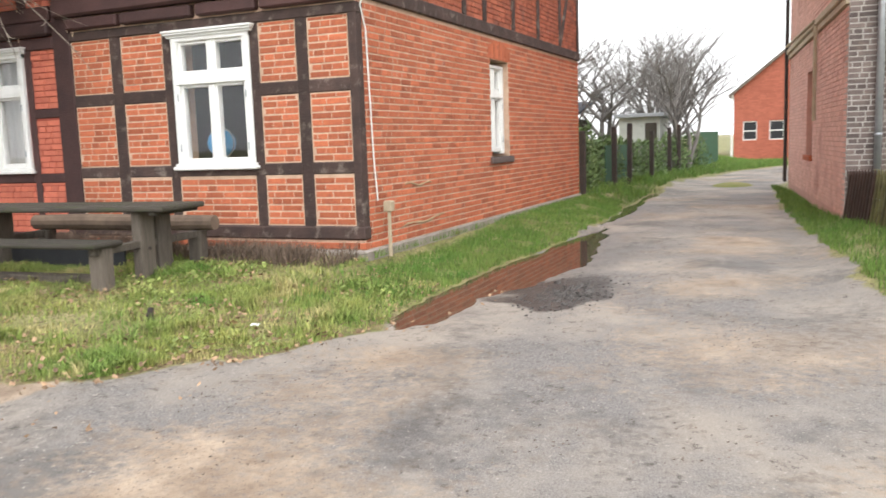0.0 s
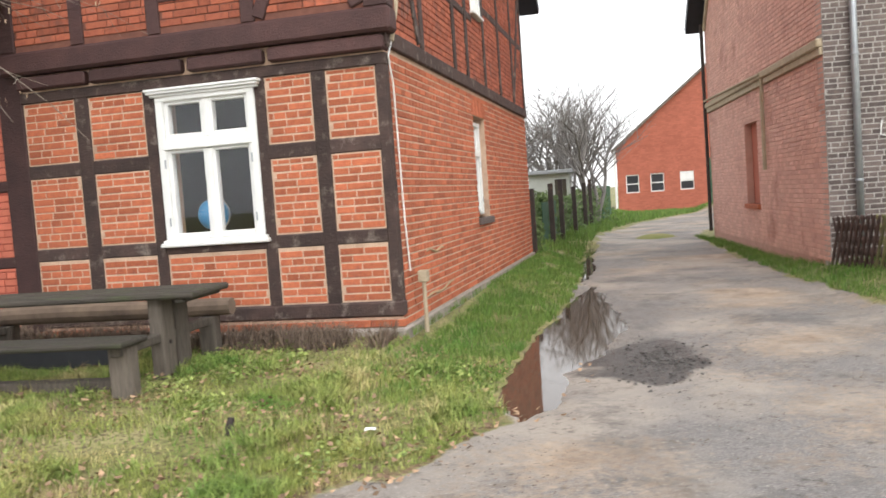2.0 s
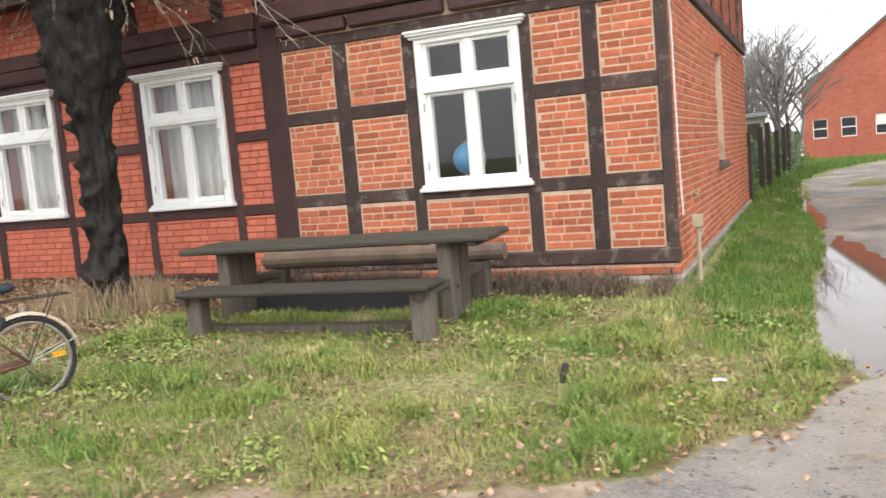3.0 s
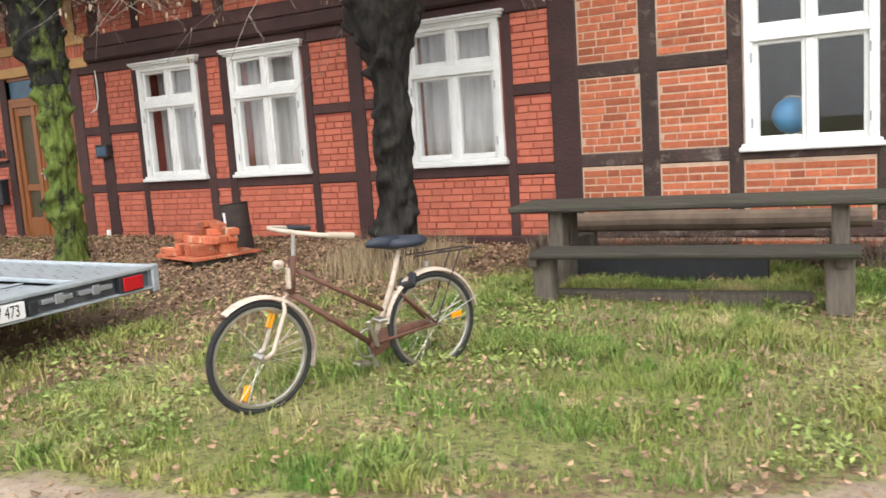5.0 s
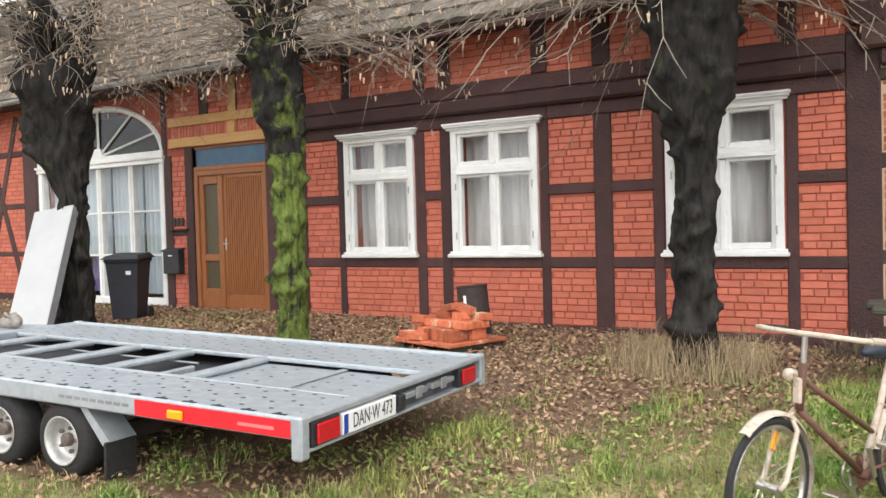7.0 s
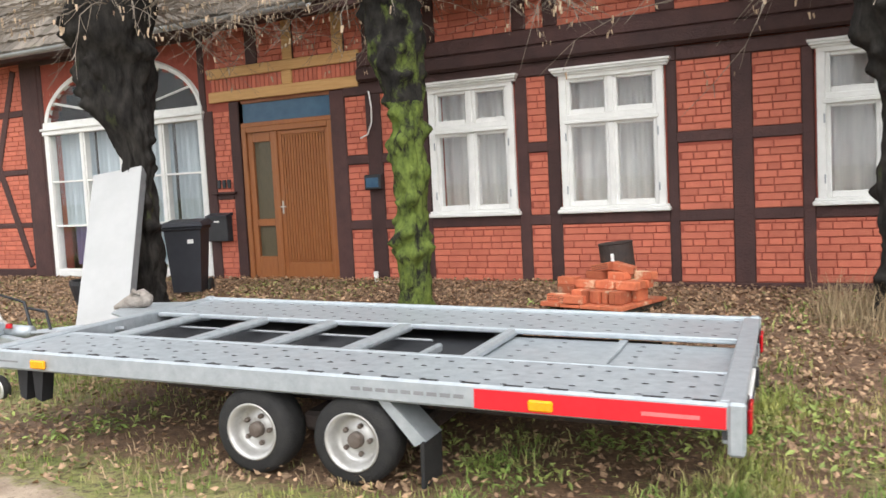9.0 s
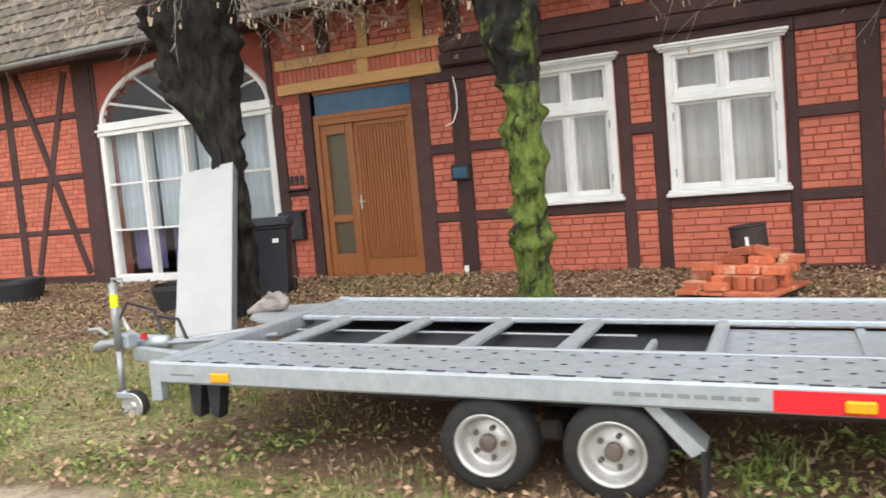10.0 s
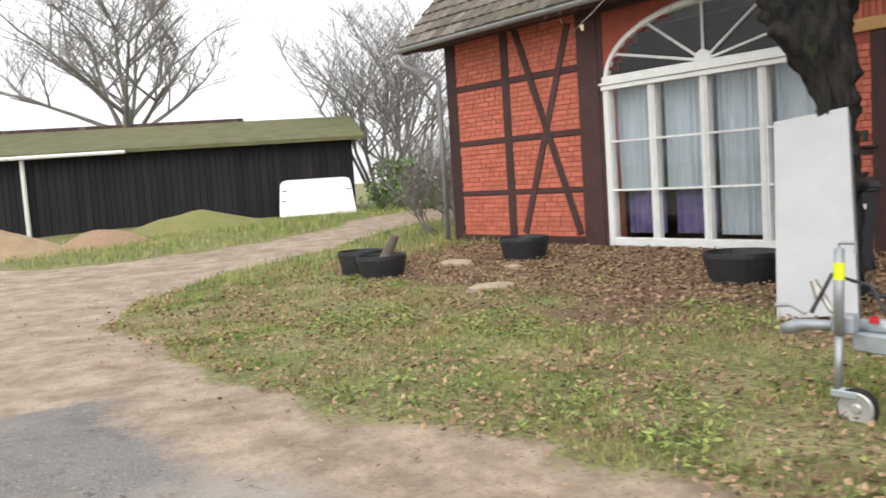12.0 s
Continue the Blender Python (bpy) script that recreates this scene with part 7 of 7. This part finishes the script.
blades("verge_grass", "lush green grass verge along the lane", scatter(30000, -4.45, -2.9, 5.4, 18, verge_w, 3), .03, .115, .0042, VERGE, 3)
verge_e = lambda x, y: .2 + .8 * S(.6 + 1.5 * noise2(x, y, 2.7, 18.0)) if lerp_table(LANE_EAST, y) + .1 * noise2(x, y, 2) < x < min(1.9, .5 + (13.2 - y) * .21 + .9) and (y < 13.2 or x < .5 - (y - 13.4) * .105) else 0
blades("verge_grass", "lush green grass verge below the lattice fence", scatter(18000, -1.6, 2.4, 6, 26, verge_e, 4), .04, .14, .0048, VERGE, 4)
far_g = lambda x, y: 1 if lawn(x, y) > .1 and (x < -3.4) else 0
blades("far_grass", "green grass in front of the barn and garden", scatter(9000, -5.0, -3.2, 18, 34, far_g, 5), .08, .25, .008, VERGE, 5)
blades("far_grass", "green grass in front of the barn", scatter(14000, -5, 5, 27, 46.5, lambda x, y: 1 if lawn(x, y) > .3 else 0, 15), .08, .22, .012, VERGE, 15)
blades("track_grass", "rough grass along the sandy track", scatter(16000, -36, -24, 2, 15, lambda x, y: 1 if lawn(x, y) > .15 else 0, 6), .06, .2, .007, GRASSM, 6)


def foot(x, y):
    return 1 if (x + 9.95) ** 2 + (y - 6.4) ** 2 < .5 else 0


def wall_foot(x, y):
    return (1 - S((abs(y - 7.55) - .15) / .3)) * S(.75 + 1.3 * noise2(x, y, 2.0, 5.0)) if y < 7.9 else 0


def tufts_at(x, y):
    return turf_at(x, y) * S(4 * noise2(x, y, 1.9, 71.0) - .15)


blades("dry_stalks", "dry straw stalks round the tree foot", scatter(1500, -11, -9, 5.7, 7.4, foot, 7), .12, .5, .003, STRAW, 7, .7)
blades("dead_weeds", "matted brown dead weeds along the wall foot", scatter(6500, -9.0, -4.5, 7.0, 7.9, wall_foot, 27), .08, .30, .0045, DEADWEED, 27, 1.0)
blades("grass_tufts", "long shaggy grass tufts in the near lawn", scatter(34000, -12, -3.0, 1.8, 7.2, tufts_at, 28), .06, .16, .0045, GRASSM, 28, 1.1)
blades("dry_grass", "bleached dry grass tufts in the lawn", scatter(10000, -24, -4, 1.2, 7.5, lambda x, y: .8 * turf_at(x, y) * S(3 * noise2(x, y, .9, 21.0)), 8), .05, .13, .0035, STRAW, 8, .9)

lv, ql = Geo(), random.Random(77)


def leaf_at(x, y):
    if y > 7.92:
        return 0
    d = lawn(x, y)
    base = max(litter_at(x, y), .5 * S(3.2 * noise2(x, y, 0.75, 41.0) - .3) * S((-x - 7) / 1.5)) if d > 0 else 0
    if x < -16 and y < 4.2:
        base *= .45
    return max(base, (.34 * S(.55 + 1.6 * noise2(x, y, 1.6, 52.0)) + .30 * S((-x - 8.5) / 2) * S(.5 + noise2(x, y, 0.9, 9.0))) if d > 0 else 0, .22 if -.25 < d < .25 and x > -9 else 0, .03 if -1.5 < d <= 0 else 0)


for x, y, z in scatter(48000, -25.5, -2.6, .4, 7.95, leaf_at, 9):
    s, a = ql.uniform(.012, .030), ql.uniform(0, 6.283)
    t = Matrix.Translation((x, y, z + ql.uniform(.006, .05))) @ Euler((ql.uniform(-.7, .7), ql.uniform(-.7, .7), a)).to_matrix().to_4x4()
    lv.add([(-s, 0, .25 * s), (-.2 * s, -.7 * s, 0), (s, -.1 * s, .3 * s), (-.1 * s, .7 * s, .05 * s)], [(0, 1, 2), (0, 2, 3)], t)
stuff("fallen_leaves", lv, LEAFM, "brown fallen leaves strewn over soil and grass", "leaves")
wd, qw = Geo(), random.Random(31)


def weed_at(x, y):
    return S(3.5 * noise2(x, y, 0.8, 61.0) - .1) * S(.6 + 1.5 * noise2(x, y, 3.1, 66.0)) * (1 - .8 * litter_at(x, y)) if lawn(x, y) > .15 and y < 7.9 else 0


for x, y, z in scatter(15000, -24, -3.2, 1.0, 7.9, weed_at, 32):
    s, a = qw.uniform(.012, .030), qw.uniform(0, 6.283)
    t = Matrix.Translation((x, y, z + qw.uniform(.015, .06))) @ Euler((qw.uniform(-.8, .8), qw.uniform(-.8, .8), a)).to_matrix().to_4x4()
    wd.add([(-s, 0, 0), (0, -.45 * s, .2 * s), (s, 0, .1 * s), (0, .45 * s, .2 * s)], [(0, 1, 2), (0, 2, 3)], t)
stuff("lawn_weeds", wd, WEED, "low green weeds in clumps among the winter grass", "weeds")
gv, qg = Geo(), random.Random(5)
for x, y, z in scatter(2600, -7, 2, 1.0, 9, lambda x, y: .9 if lawn(x, y) < -.05 and noise2(x, y, .9, 31.0) > .05 else .03, 12):
    s = qg.uniform(.003, .011)
    gv.add([(x - s, y, z), (x, y - s, z), (x + s, y, z), (x, y + s, z), (x + .3 * s, y - .2 * s, z + .6 * s)], [(0, 1, 4), (1, 2, 4), (2, 3, 4), (3, 0, 4)])
stuff("gravel", gv, CLOD, "loose grit and small stones scattered on the asphalt", "gravel")
st = thing("tree_stub", "small dark sapling stump in the lawn", "stump", pose(-4.75, 4.95, gz(-4.75, 4.95)))
part("wood", Geo().tube([(0, 0, -.02), (.01, 0, .06), (.02, .01, .12)], [.035, .028, .022], 8), RUSTY, st)
cr, qc = Geo(), random.Random(8)
for k in range(420):
    x, y = qc.gauss(-2.05, .17), qc.gauss(7.6, .4)
    s = qc.uniform(.005, .020)
    if gz(x, y) < .14:
        continue
    m = Matrix.Translation((x, y, gz(x, y) + s * .12)) @ Euler((qc.uniform(-.5, .5), qc.uniform(-.5, .5), qc.uniform(0, 6))).to_matrix().to_4x4()
    cr.box((-s, -s * .7, -s * .4), (s, s * .7, s * .35), s * .25, m)
stuff("asphalt_crumbs", cr, ASPHCR, "dark broken asphalt crumbs beside the puddle", "rubble")
for k, (x, y, h) in enumerate(((2.1, 11.6, 1.25), (2.8, 10.9, 1.3))):
    leafy("leafy_shrub", "half-bare shrub with withered leaves behind the fence", x, y, .7, .7, h, 260, 95 + k, DARKLEAF, .055)
pp = thing("paper_scrap", "crumpled white paper scrap on the grass", "paper", pose(-3.85, 5.1, gz(-3.85, 5.1) + .03))
part("paper", Geo().add([(-.035, -.02, 0), (.01, -.025, .01), (.04, -.01, .002), (.03, .02, .012), (-.01, .025, .004), (-.04, .01, .012), (0, 0, .018)], [(0, 1, 6), (1, 2, 6), (2, 3, 6), (3, 4, 6), (4, 5, 6), (5, 0, 6)]), WHITESHEET, pp)
